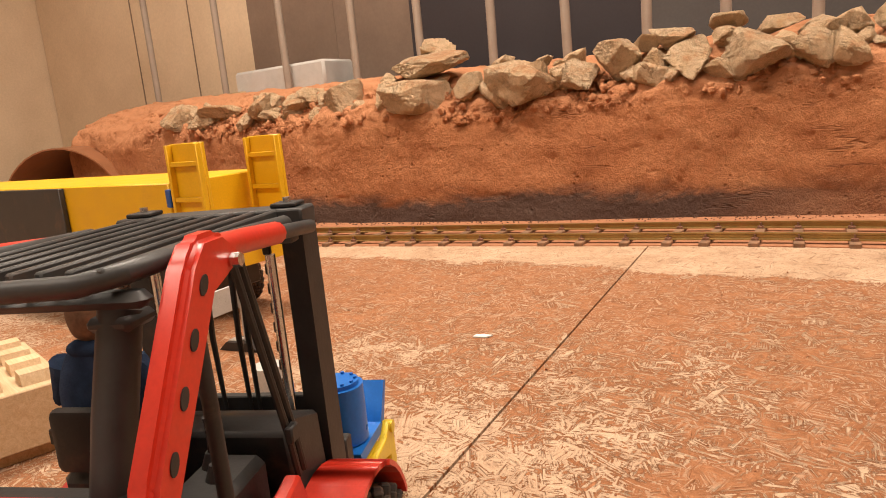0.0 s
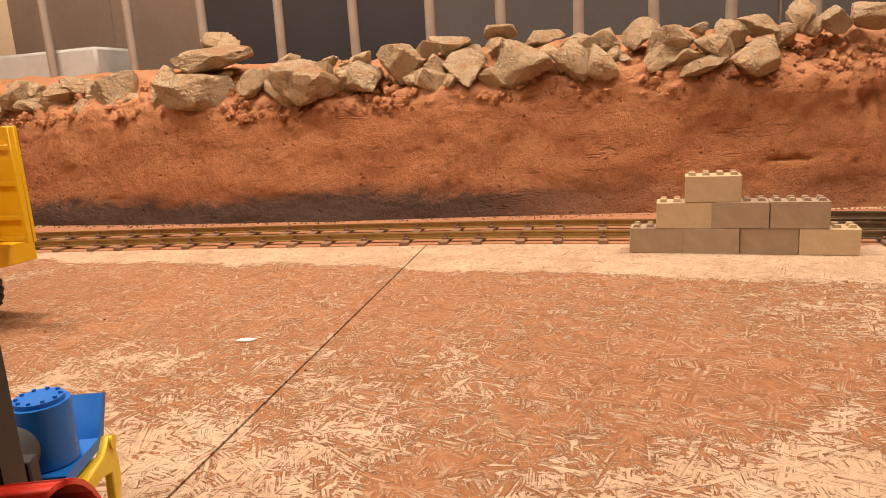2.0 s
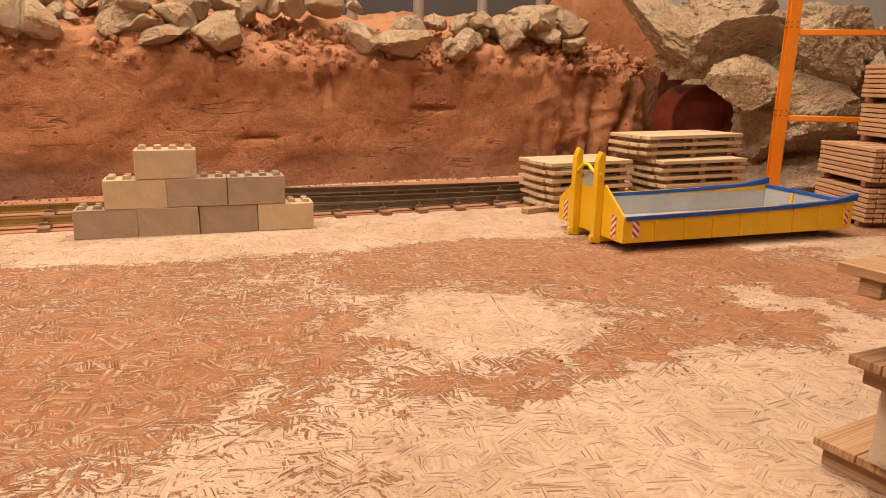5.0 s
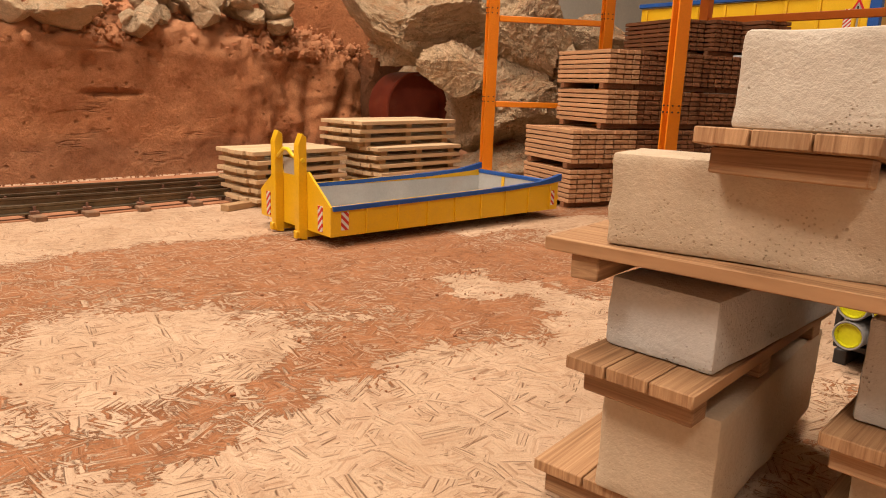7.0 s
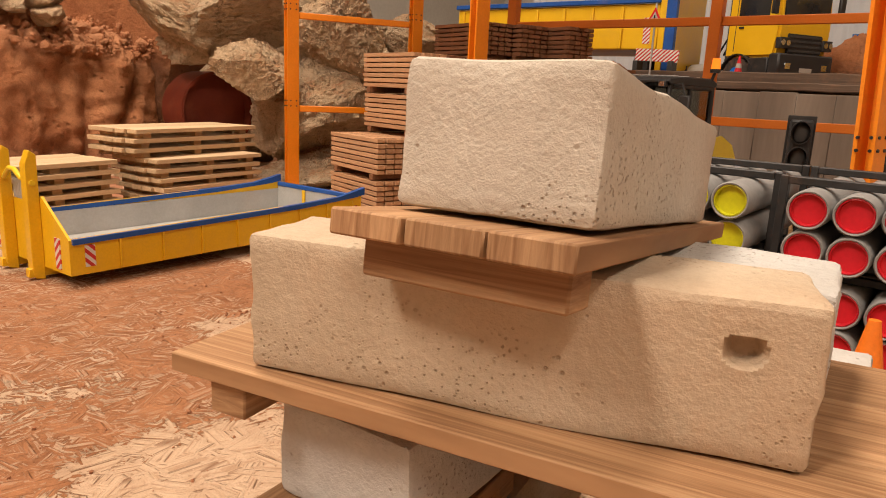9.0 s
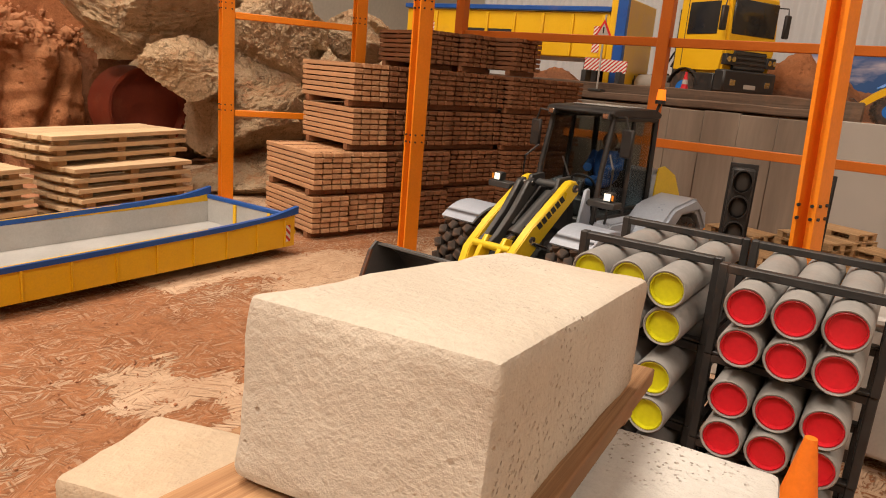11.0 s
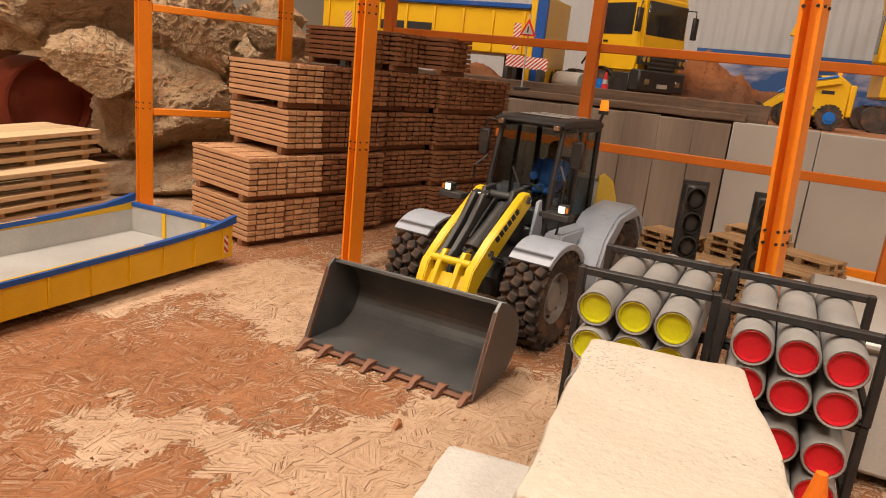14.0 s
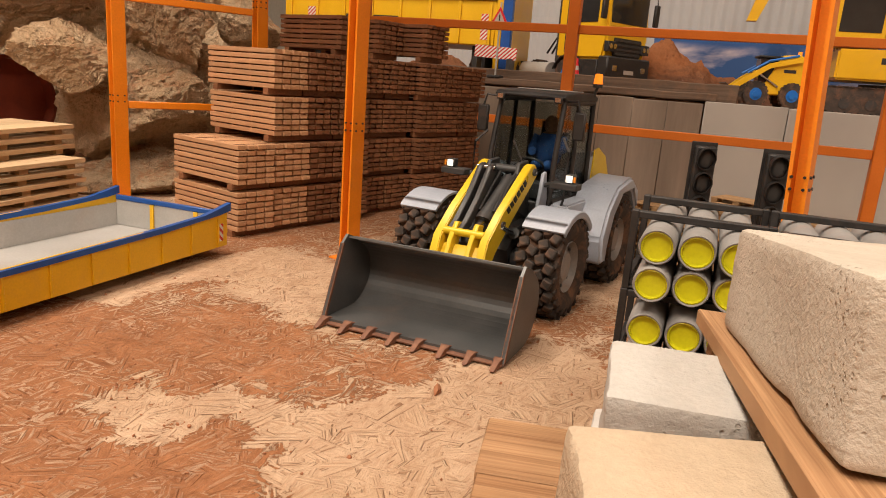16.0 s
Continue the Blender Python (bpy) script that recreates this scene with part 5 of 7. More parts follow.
# ---- grey steel skip beside the pipes ----
sk = thing("steel_skip", pose(1.215, 0.215, 0, 0, 0, -4), "grey painted steel skip with a rounded lip", "skip")
bm = B()
prism(bm, [(-0.085, 0.012), (0.10, 0.012), (0.125, 0.118), (-0.085, 0.118)], -0.055, 0.055, "y")
bmesh.ops.bevel(bm, geom=list(bm.edges), offset=0.004, segments=2, affect="EDGES")
part("body", bm, M_GALV, sk)
boxpart("rim", sk, M_GALV, -0.09, 0.13, -0.06, 0.06, 0.1182, 0.127, bev=0.003)
for y in (-0.04, 0.04):
    boxpart("runner", sk, M_DARK, -0.08, 0.1, y - 0.005, y + 0.005, 0, 0.0119)
cylpart("lug", sk, M_CHROME, (0.0, -0.055, 0.085), (0.0, -0.068, 0.085), 0.006)


# ---- traffic cone on a small pallet stack ----
for k in range(6):
    euro_pallet(pose(0.889 + rnd.uniform(-0.002, 0.002), 0.276, k * 0.0107, 0, 0, 4 + rnd.uniform(-3, 3)), "small wooden euro pallet under the cone")
cone = thing("traffic_cone", pose(0.891, 0.278, 0.0644, 0, 0, 10), "small bright orange traffic cone", "traffic cone")
boxpart("base", cone, M_CONE, -0.017, 0.017, -0.017, 0.017, 0, 0.003, bev=0.001)
cylpart("cone", cone, M_CONE, (0, 0, 0.003), (0, 0, 0.054), 0.0125, 0.003, n=24)


# ---- the near stack: aerated concrete blocks on little pallets ----
def rough_block(m, L, W, H, mat, label, seedv, hole=None, taper=0.0):
    """A sawn block with worn edges; local x along its length, from 0."""
    bm = B()
    bx(bm, 0, L, -W / 2, W / 2, 0, H, 0.0022, 2)
    bmesh.ops.subdivide_edges(bm, edges=[e for e in bm.edges if e.calc_length() > 0.012], cuts=9, use_grid_fill=True)
    off = Vector((seedv * 2.3, seedv, 0))
    for v in bm.verts:
        d = noise.noise(v.co * 38 + off) * 0.0007 + noise.noise(v.co * 130 + off) * 0.0004
        edge = (v.co.x < 0.004 or v.co.x > L - 0.004) + (abs(v.co.y) > W / 2 - 0.004) + (v.co.z > H - 0.004 or v.co.z < 0.004)
        v.co += (v.co - Vector((L / 2, 0, H / 2))).normalized() * d * (2.2 if edge > 1 else 1.0)
        v.co.y += taper * W * (v.co.x / L) * (v.co.y / W + 0.5)
    if hole:
        hx, hz = hole
        front = [f for f in bm.faces if f.calc_center_median().y < -W / 2 + 0.004 and math.hypot(f.calc_center_median().x - hx, f.calc_center_median().z - hz) < 0.016]
        bmesh.ops.subdivide_edges(bm, edges=list({e for f in front for e in f.edges}), cuts=14, use_grid_fill=True)
        for v in bm.verts:
            if v.co.y < -W / 2 + 0.003:
                r = max(math.hypot((v.co.x - hx) / 1.05, v.co.z - hz), (v.co.z - hz) * 1.3)
                v.co.y += 0.006 * min(1.0, max(0.0, (0.0044 - r) / 0.0014))
    return single("concrete_block", bm, mat, m, label, "concrete block", "blocks on little pallets")


def little_pallet(m, L, W, boards, across, label, h=0.0115, th=0.0058):
    """Deck boards along local x (0..L); bearers across below."""
    t = thing("block_pallet", m, label, "pallet", "little block pallets")
    for i in range(boards):
        y0 = -W / 2 + i * W / boards
        boxpart("deck_board", t, M_PLY, 0.0015 * math.sin(3 * i), L + 0.0015 * math.sin(7 * i), y0 + 0.0004, y0 + W / boards - 0.0004, h, h + th, bev=0.0005)
    for x in across:
        boxpart("bearer", t, M_LAM, x, x + 0.0135, -W / 2 + 0.004, W / 2 - 0.004, 0, h - 0.0001, bev=0.0006)
    return t


# bottom pallet, tan block, low pallet, white blocks
little_pallet(pose(0.616, 0.408, 0.0, 0, 0, 10), 0.2, 0.085, 3, (0.006, 0.095, 0.18), "small plywood pallet at the bottom of the stack", 0.014, 0.006)
rough_block(pose(0.6165, 0.386, 0.0205, 0, 0, 9), 0.17, 0.056, 0.054, M_BLOCK, "tan aerated concrete block in the stack", 4)
little_pallet(pose(0.590, 0.387, 0.0750, 0, 0, 6), 0.185, 0.060, 3, (0.010, 0.085, 0.165), "small pallet of grooved boards under a white block", 0.0125, 0.0060)
rough_block(pose(0.6145, 0.3895, 0.0938, 0, 0, 3), 0.15, 0.053, 0.0330, M_BLOCKW, "white aerated concrete block on a small pallet", 5)
little_pallet(pose(0.648, 0.292, 0.0, 0, 0, 6), 0.18, 0.085, 3, (0.006, 0.085, 0.16), "small plywood pallet beside the stack", 0.014, 0.006)
rough_block(pose(0.662, 0.289, 0.0205, 0, 0, 5), 0.15, 0.06, 0.0435, M_BLOCK, "tan aerated concrete block beside the stack", 6)
little_pallet(pose(0.634, 0.288, 0.0645, 0, 0, 5), 0.18, 0.074, 3, (0.006, 0.08, 0.16), "small pallet of grooved boards", 0.0110, 0.0060)
rough_block(pose(0.653, 0.289, 0.0820, 0, 0, 5), 0.15, 0.062, 0.0440, M_BLOCKW, "white aerated concrete block with rounded edges", 7)
# middle pallet, its long block and the white block behind
little_pallet(pose(0.642, 0.4437, 0.1270, 0, 0, -80), 0.27, 0.112, 3, (0.012, 0.23), "thin plywood pallet carrying the long block", 0.0115, 0.0060)
rough_block(pose(0.6120, 0.4125, 0.1448, 0, 0, -73), 0.145, 0.033, 0.0392, M_BLOCK, "cream aerated concrete block with a round hollow", 8, hole=(0.1285, 0.027), taper=0.1)
rough_block(pose(0.6845, 0.414, 0.1448, 0, 0, -84), 0.139, 0.048, 0.0335, M_BLOCKW, "white aerated concrete block lying behind another", 9)
little_pallet(pose(0.5915, 0.3385, 0.1812, 0, 6.6, 6.5), 0.18, 0.061, 3, (0.009, 0.155), "small pallet of grooved boards under the top block", 0.0100, 0.0062)
rough_block(pose(0.6110, 0.3395, 0.1966, 0, 7.0, 6.6), 0.132, 0.0520, 0.0362, M_BLOCKT, "cream aerated concrete block on top of the stack", 10)

# loose clods of sand on the boards
rnd = random.Random(77)
spots = []
for i in range(900):
    x, y = (rnd.gauss(0.85, 0.16), rnd.gauss(0.82, 0.14)) if i < 420 else (rnd.uniform(-0.9, 1.3), rnd.uniform(0.45, 1.2))
    r = min(0.0032, abs(rnd.gauss(0, 0.0009)) + 0.0004)
    spots.append((x, y, r * 0.35, r))
spots.append((0.992, 0.577, 0.002, 0.007))
crumbs("sand_crumbs", spots, M_SAND, "loose crumbs of red sand on the boards", 9)


# ---- wheel loader ----
def driver_doll(name, m, mat, label):
    """A seated model driver, one plain mesh of rounded shapes."""
    bm = B()
    for p, r, s in (((0, 0, 0.028), 0.017, (0.8, 1.15, 1.6)), ((0, 0, 0.062), 0.0105, (1, 0.9, 1.2)), ((0.018, 0.008, 0.008), 0.008, (2.2, 0.9, 0.9)), ((0.018, -0.008, 0.008), 0.008, (2.2, 0.9, 0.9))):
        bmesh.ops.create_uvsphere(bm, u_segments=16, v_segments=10, radius=r, matrix=Matrix.LocRotScale(p, None, s))
    for sy in (-1, 1):
        rod(bm, [(0, sy * 0.018, 0.046), (0.006, sy * 0.022, 0.03), (0.026, sy * 0.014, 0.026)], 0.0058, 10)
    ob = single(name, bm, mat, m, label, "doll")
    ob.data.materials.append(M_SLEEPER)
    for f in ob.data.polygons:
        f.material_index = 1 if f.center.z > 0.0505 else 0
    return ob


def wheel(parent, x, y, side, r=0.059, w=0.052):
    bm = B()
    n = 40
    prof = [(0.50, -0.36), (0.76, -0.50), (0.88, -0.47), (0.92, -0.38), (0.93, 0.0), (0.92, 0.38), (0.88, 0.47), (0.76, 0.50), (0.50, 0.36)]
    rings = [[bm.verts.new((x + r * pr * math.cos(k * math.tau / n), y + w * pw, r + r * pr * math.sin(k * math.tau / n))) for k in range(n)] for pr, pw in prof]
    for a, b in zip(rings, rings[1:]):
        for k in range(n):
            bm.faces.new((a[k], b[k], b[(k + 1) % n], a[(k + 1) % n]))
    bmesh.ops.recalc_face_normals(bm, faces=bm.faces)
    t = part("wheel", bm, M_RUBBER, parent, "dusty lugged tyre on a grey rim")
    bm = B()
    bx(bm, -0.0040, 0.0052, -w * 0.105, w * 0.105, -0.0056, 0.0056, 0.0013)
    lug = mesh_of("lug", bm, M_RUBBER)
    bm = B()
    bx(bm, -0.005, 0.004, -0.0018, 0.0018, -0.0025, 0.0025, 0.0006)
    shoulder = mesh_of("shoulder_lug", bm, M_RUBBER)
    for k in range(22):
        for j, yy in enumerate((-0.33, -0.11, 0.11, 0.33)):
            ang = (k + 0.5 * (j % 2)) * math.tau / 22
            piece("lug", lug, t, Matrix.Translation((x, y + w * yy, r)) @ Matrix.Rotation(ang, 4, "Y") @ Matrix.Translation((r * 0.985, 0, 0)) @ Matrix.Rotation(0.35 * (-1) ** j, 4, "X"))
        for s in (-1, 1):
            ang = (k + 0.25) * math.tau / 22
            piece("shoulder_lug", shoulder, t, Matrix.Translation((x, y + s * w * 0.46, r)) @ Matrix.Rotation(ang, 4, "Y") @ Matrix.Translation((r * 0.9, 0, 0)))
    bm = B()
    s = side
    for r0, r1, y0, y1 in ((0.53, 0.51, 0.32, 0.40), (0.51, 0.44, 0.40, 0.22), (0.44, 0.30, 0.22, 0.24), (0.30, 0.27, 0.24, 0.33), (0.27, 0.0, 0.33, 0.34)):
        a = [bm.verts.new((x + r * r0 * math.cos(k * math.tau / 32), y + s * w * y0, r + r * r0 * math.sin(k * math.tau / 32))) for k in range(32)]
        b = [bm.verts.new((x + r * r1 * math.cos(k * math.tau / 32), y + s * w * y1, r + r * r1 * math.sin(k * math.tau / 32))) for k in range(32)] if r1 else None
        if b:
            for k in range(32):
                bm.faces.new((a[k], a[(k + 1) % 32], b[(k + 1) % 32], b[k]))
        else:
            bm.faces.new(a)
    bmesh.ops.remove_doubles(bm, verts=bm.verts, dist=1e-5)
    bmesh.ops.recalc_face_normals(bm, faces=bm.faces)
    part("rim", bm, M_RIM, t)
    for k in range(8):
        bm = B()
        a = k * math.tau / 8
        cyl(bm, (x + r * 0.4 * math.cos(a), y + s * w * 0.22, r + r * 0.4 * math.sin(a)), (x + r * 0.4 * math.cos(a), y + s * w * 0.28, r + r * 0.4 * math.sin(a)), 0.0022, n=6)
        part("wheel_nut", bm, M_DARK, t)
    cylpart("axle_stub", t, M_DARK, (x, y - s * w * 0.5, r), (x, y + s * w * 0.2, r), r * 0.28)
    return t


def fender(parent, x, y, r, w, a0, a1, mat, thick=0.003):
    """A bent mudguard over a wheel, between two angles in degrees."""
    bm = B()
    n = 18
    pts = []
    for k in range(n + 1):
        a = radians(a0 + (a1 - a0) * k / n)
        pts.append((x + r * math.cos(a), 0.056 + r * math.sin(a)))
    strip(bm, pts, thick, y - w / 2, y + w / 2)
    p = part("fender", bm, mat, parent)
    return p


ld = thing("wheel_loader", pose(1.376, 0.605, 0, 0, 0, 171), "grey and yellow model wheel loader with its bucket lowered", "wheel loader")
FX, RX, TY = 0.1, -0.1, 0.080
for x in (FX, RX):
    for s in (-1, 1):
        wheel(ld, x, s * TY, s)
# chassis
bm = B()
prism(bm, [(-0.20, 0.045), (0.06, 0.04), (0.115, 0.045), (0.125, 0.070), (0.10, 0.095), (0.06, 0.10), (-0.20, 0.09)], -0.032, 0.032, "y")
part("chassis", bm, M_DARK, ld, smooth=False)
for x in (FX, RX):
    cylpart("axle", ld, M_DARK, (x, -0.052, 0.058), (x, 0.052, 0.058), 0.014)
# front frame towers, lift arms, tilt gear
front = []
for s in (-1, 1):
    bm = B()
    prism(bm, [(0.040, 0.085), (0.112, 0.085), (0.102, 0.13), (0.088, 0.189), (0.062, 0.191), (0.045, 0.14)], s * 0.0185 - 0.0025, s * 0.0185 + 0.0025, "y")
    bmesh.ops.bevel(bm, geom=list(bm.edges), offset=0.0008, segments=1, affect="EDGES")
    front.append(part("arm_tower", bm, M_DARK, ld))
    bm = B()
    prism(bm, [(0.063, 0.170), (0.065, 0.182), (0.072, 0.188), (0.083, 0.187), (0.152, 0.125), (0.183, 0.090), (0.197, 0.056), (0.200, 0.030), (0.186, 0.025), (0.180, 0.050), (0.161, 0.074), (0.128, 0.105)], s * 0.0285 - 0.0050, s * 0.0285 + 0.0050, "y")
    bmesh.ops.bevel(bm, geom=list(bm.edges), offset=0.0011, segments=2, affect="EDGES")
    arm = part("lift_arm", bm, M_LYELLOW, ld)
    front.append(arm)
    for px, pz, r in ((0.0735, 0.178, 0.0055), (0.191, 0.036, 0.0062), (0.150, 0.108, 0.0048)):
        cylpart("pin", arm, M_DARK, (px, s * 0.0285 - 0.0068, pz), (px, s * 0.0285 + 0.0068, pz), r, n=14)
        cylpart("pin_bolt", arm, M_CHROME, (px, s * 0.0285 + s * 0.0068, pz), (px, s * 0.0285 + s * 0.0080, pz), r * 0.4, n=6)
    # maker's lettering as plain dark bars along the outer face and the upper edge
    m = Matrix.Translation((0.118, s * 0.0337, 0.1455)) @ Matrix.Rotation(math.atan2(0.062, 0.069), 4, "Y")
    for i in range(6):
        bm = B()
        bx(bm, -0.030 + i * 0.0105, -0.0225 + i * 0.0105, -0.0003, 0.0004, -0.0045, 0.0050, 0.0, 1, m)
        part("lettering_bar", bm, M_INK, arm, smooth=False)
    front.append(cylpart("lift_cylinder", ld, M_DARK, (0.050, s * 0.036, 0.068), (0.118, s * 0.034, 0.090), 0.0068))
    front.append(cylpart("piston_rod", ld, M_CHROME, (0.118, s * 0.034, 0.090), (0.152, s * 0.033, 0.104), 0.0032))
    # inner plates of the crosshead
    bm = B()
    prism(bm, [(0.158, 0.104), (0.170, 0.108), (0.182, 0.090), (0.203, 0.050), (0.200, 0.036), (0.188, 0.036), (0.166, 0.080)], s * 0.0125 - 0.0028, s * 0.0125 + 0.0028, "y")
    bmesh.ops.bevel(bm, geom=list(bm.edges), offset=0.0007, segments=1, affect="EDGES")
    front.append(part("crosshead_plate", bm, M_LYELLOW, ld))
    # pale cowl plates either side of the cab's foot
    bm = B()
    prism(bm, [(0.034, 0.112), (0.066, 0.114), (0.061, 0.138), (0.057, 0.157), (0.049, 0.159), (0.045, 0.142)], s * 0.0400 - 0.0022, s * 0.0400 + 0.0022, "y")
    bmesh.ops.bevel(bm, geom=list(bm.edges), offset=0.0008, segments=1, affect="EDGES")
    part("side_cowl", bm, M_LGREY, ld)
    for x0, x1, y, z in ((-0.030, 0.012, 0.080, 0.050), (-0.034, 0.014, 0.077, 0.078)):
        st = boxpart("step", ld, M_DARK, x0, x1, s * y - 0.009, s * y + 0.009, z, z + 0.004)
        boxpart("step_hanger", st, M_DARK, x0 + 0.002, x0 + 0.005, s * y - 0.002, s * y + 0.002, z + 0.0041, z + 0.026, bev=0.0003)
    rodpart("grab_rail", ld, M_DARK, [(0.034, s * 0.058, 0.112), (0.042, s * 0.064, 0.125), (0.040, s * 0.064, 0.185), (0.030, s * 0.052, 0.200)], 0.0016)
    bm = B()
    prism(bm, [(0.004, 0.055), (0.044, 0.055), (0.052, 0.105), (0.040, 0.120), (-0.060, 0.120), (-0.062, 0.108), (-0.010, 0.104)], s * 0.060 - 0.012, s * 0.060 + 0.012, "y")
    bmesh.ops.bevel(bm, geom=list(bm.edges), offset=0.0025, segments=2, affect="EDGES")
    part("side_tank", bm, M_LGREY, ld)
front.append(cylpart("cross_tube", ld, M_DARK, (0.0735, -0.025, 0.178), (0.0735, 0.025, 0.178), 0.0062))
for x, z, r in ((0.174, 0.094, 0.005), (0.193, 0.047, 0.0055)):
    front.append(cylpart("cross_shaft", ld, M_LYELLOW, (x, -0.0245, z), (x, 0.0245, z), r))
bm = B()
prism(bm, [(0.160, 0.074), (0.176, 0.080), (0.190, 0.058), (0.186, 0.046)], -0.0235, 0.0235, "y")
bmesh.ops.bevel(bm, geom=list(bm.edges), offset=0.001, segments=1, affect="EDGES")
front.append(part("crosshead", bm, M_LYELLOW, ld))
for y in (-0.0195, -0.0075):
    bm = B()
    prism(bm, [(0.094, 0.180), (0.100, 0.187), (0.110, 0.184), (0.136, 0.140), (0.160, 0.108), (0.172, 0.098), (0.166, 0.088), (0.150, 0.098), (0.120, 0.136)], y - 0.0032, y + 0.0032, "y")
    bmesh.ops.bevel(bm, geom=list(bm.edges), offset=0.0008, segments=1, affect="EDGES")
    front.append(part("tilt_lever", bm, M_DARK, ld))
front.append(cylpart("lever_pin", ld, M_CHROME, (0.103, -0.025, 0.181), (0.103, -0.003, 0.181), 0.0035, n=12))
tcy = cylpart("tilt_cylinder", ld, M_DARK, (0.080, 0.007, 0.166), (0.140, 0.007, 0.113), 0.0085, n=20)
front.append(tcy)
cylpart("cylinder_head", tcy, M_DARK, (0.137, 0.007, 0.1155), (0.145, 0.007, 0.1085), 0.0096, n=20)
front.append(cylpart("tilt_rod", ld, M_CHROME, (0.145, 0.007, 0.1085), (0.172, 0.007, 0.0945), 0.0040, n=14))
for k, y in enumerate((-0.002, 0.0155, 0.019)):
    front.append(rodpart("hose", ld, M_BLACK, [(0.055, y, 0.120), (0.070, y, 0.172), (0.090, y * 1.1, 0.176), (0.112, y * 1.05, 0.152 + 0.004 * k), (0.138, y, 0.122)], 0.0017))
for s in (-1, 1):
    front.append(rodpart("hose", ld, M_BLACK, [(0.060, s * 0.024, 0.100), (0.095, s * 0.0235, 0.118), (0.125, s * 0.0235, 0.104), (0.150, s * 0.0235, 0.088)], 0.0019))
# bucket: a rolled shell with side plates, cutting edge and teeth
BWID = 0.101
shell = [(0.297, 0.0045), (0.262, 0.0045)]
for k in range(17):
    t_ = k / 16
    ang = radians(-90 - 150 * t_)
    shell.append((0.247 + 0.0445 * math.cos(ang), 0.0490 + 0.0445 * math.sin(ang)))
shell += [(0.236, 0.0965), (0.254, 0.1010)]
shell = [(x, z) for x, z in shell if x < 0.30]
bm = B()
strip(bm, shell[::-1], 0.0026, -BWID, BWID)
bk = part("bucket", bm, M_STEEL, ld, "dull grey worn steel bucket")
front.append(bk)
rim_pts = [(x - 0.002, z - 0.002) for x, z in shell]
for s in (-1, 1):
    bm = B()
    prism(bm, [(0.300, 0.0022)] + rim_pts[1:-1] + [(0.256, 0.1035), (0.266, 0.094), (0.284, 0.045)], s * BWID - 0.0015, s * BWID + 0.0015, "y")
    sp_ = part("side_plate", bm, M_STEEL, bk, smooth=False)
    bm = B()
    prism(bm, [(0.300, 0.0022), (0.284, 0.045), (0.266, 0.094), (0.2625, 0.094), (0.2805, 0.045), (0.295, 0.0022)], s * BWID - 0.0022, s * BWID + 0.0022, "y")
    part("side_cutter", bm, M_TOOTH, sp_, "worn bare edge of the side plate", smooth=False)
boxpart("cutting_edge", bk, M_TOOTH, 0.283, 0.303, -BWID - 0.001, BWID + 0.001, 0.0018, 0.0043, bev=0.0006, label="rust-worn cutting edge")
for i in range(8):
    y = -BWID + 0.004 + i * (2 * BWID - 0.008) / 7
    bm = B()
    prism(bm, [(0.284, 0.0045), (0.299, 0.0102), (0.306, 0.0082), (0.318, 0.0022), (0.312, 0.0012), (0.294, 0.0012)], y - 0.0048, y + 0.0048, "y")
    for v in bm.verts:
        if v.co.x > 0.305:
            v.co.y = y + (v.co.y - y) * 0.5
    bmesh.ops.bevel(bm, geom=list(bm.edges), offset=0.0006, segments=1, affect="EDGES")
    part("tooth", bm, M_TOOTH, bk, "rusty bucket tooth")
# the front frame stands slightly turned at its joint
TURN_F = Matrix.Translation((0.2, 0, 0)) @ Matrix.Rotation(radians(5.0), 4, "Z") @ Matrix.Translation((-0.2, 0, 0))
LOW = ("bucket", "side_plate", "side_cutter", "cutting_edge", "tooth")
for ob in front:
    for o in [ob] + list(ob.children_recursive):
        for v in o.data.vertices:
            if o.name.split(".")[0] in LOW:
                v.co.z *= 1.0 - 0.13 * min(v.co.z / 0.05, 1.0)
            else:
                v.co.y += 0.012 * min(max((0.19 - v.co.x) / 0.12, 0.0), 1.0)
                v.co.z -= 0.020 * min(max((v.co.z - 0.095) / 0.085, 0.0), 1.0)
        o.data.transform(TURN_F)
# mudguards: rounded shells with a lip on the outer side
for s in (-1, 1):
    f = fender(ld, FX, s * 0.081, 0.069, 0.050, 48, 140, M_LGREY)
    bm = B()
    arc = [(FX + 0.069 * math.cos(radians(a)), 0.056 + 0.069 * math.sin(radians(a))) for a in range(48, 141, 4)]
    prism(bm, arc + [(FX + 0.061 * math.cos(radians(a)), 0.056 + 0.061 * math.sin(radians(a))) for a in range(140, 47, -4)], s * 0.1055 - 0.0015, s * 0.1055 + 0.0015, "y")
    bmesh.ops.bevel(bm, geom=list(bm.edges), offset=0.0009, segments=1, affect="EDGES")
    part("fender_lip", bm, M_LGREY, f)
    bm = B()
    prism(bm, [(RX + 0.090, 0.040), (RX + 0.098, 0.075), (RX + 0.080, 0.112), (RX + 0.045, 0.138), (RX - 0.02, 0.147), (RX - 0.058, 0.126), (RX - 0.066, 0.075), (RX - 0.058, 0.10), (RX - 0.030, 0.127), (RX + 0.020, 0.126), (RX + 0.052, 0.100), (RX + 0.068, 0.062), (RX + 0.070, 0.040)], s * 0.080 - 0.027, s * 0.080 + 0.027, "y")
    bmesh.ops.bevel(bm, geom=list(bm.edges), offset=0.0040, segments=3, affect="EDGES")
    part("rear_fender", bm, M_LGREY, ld)
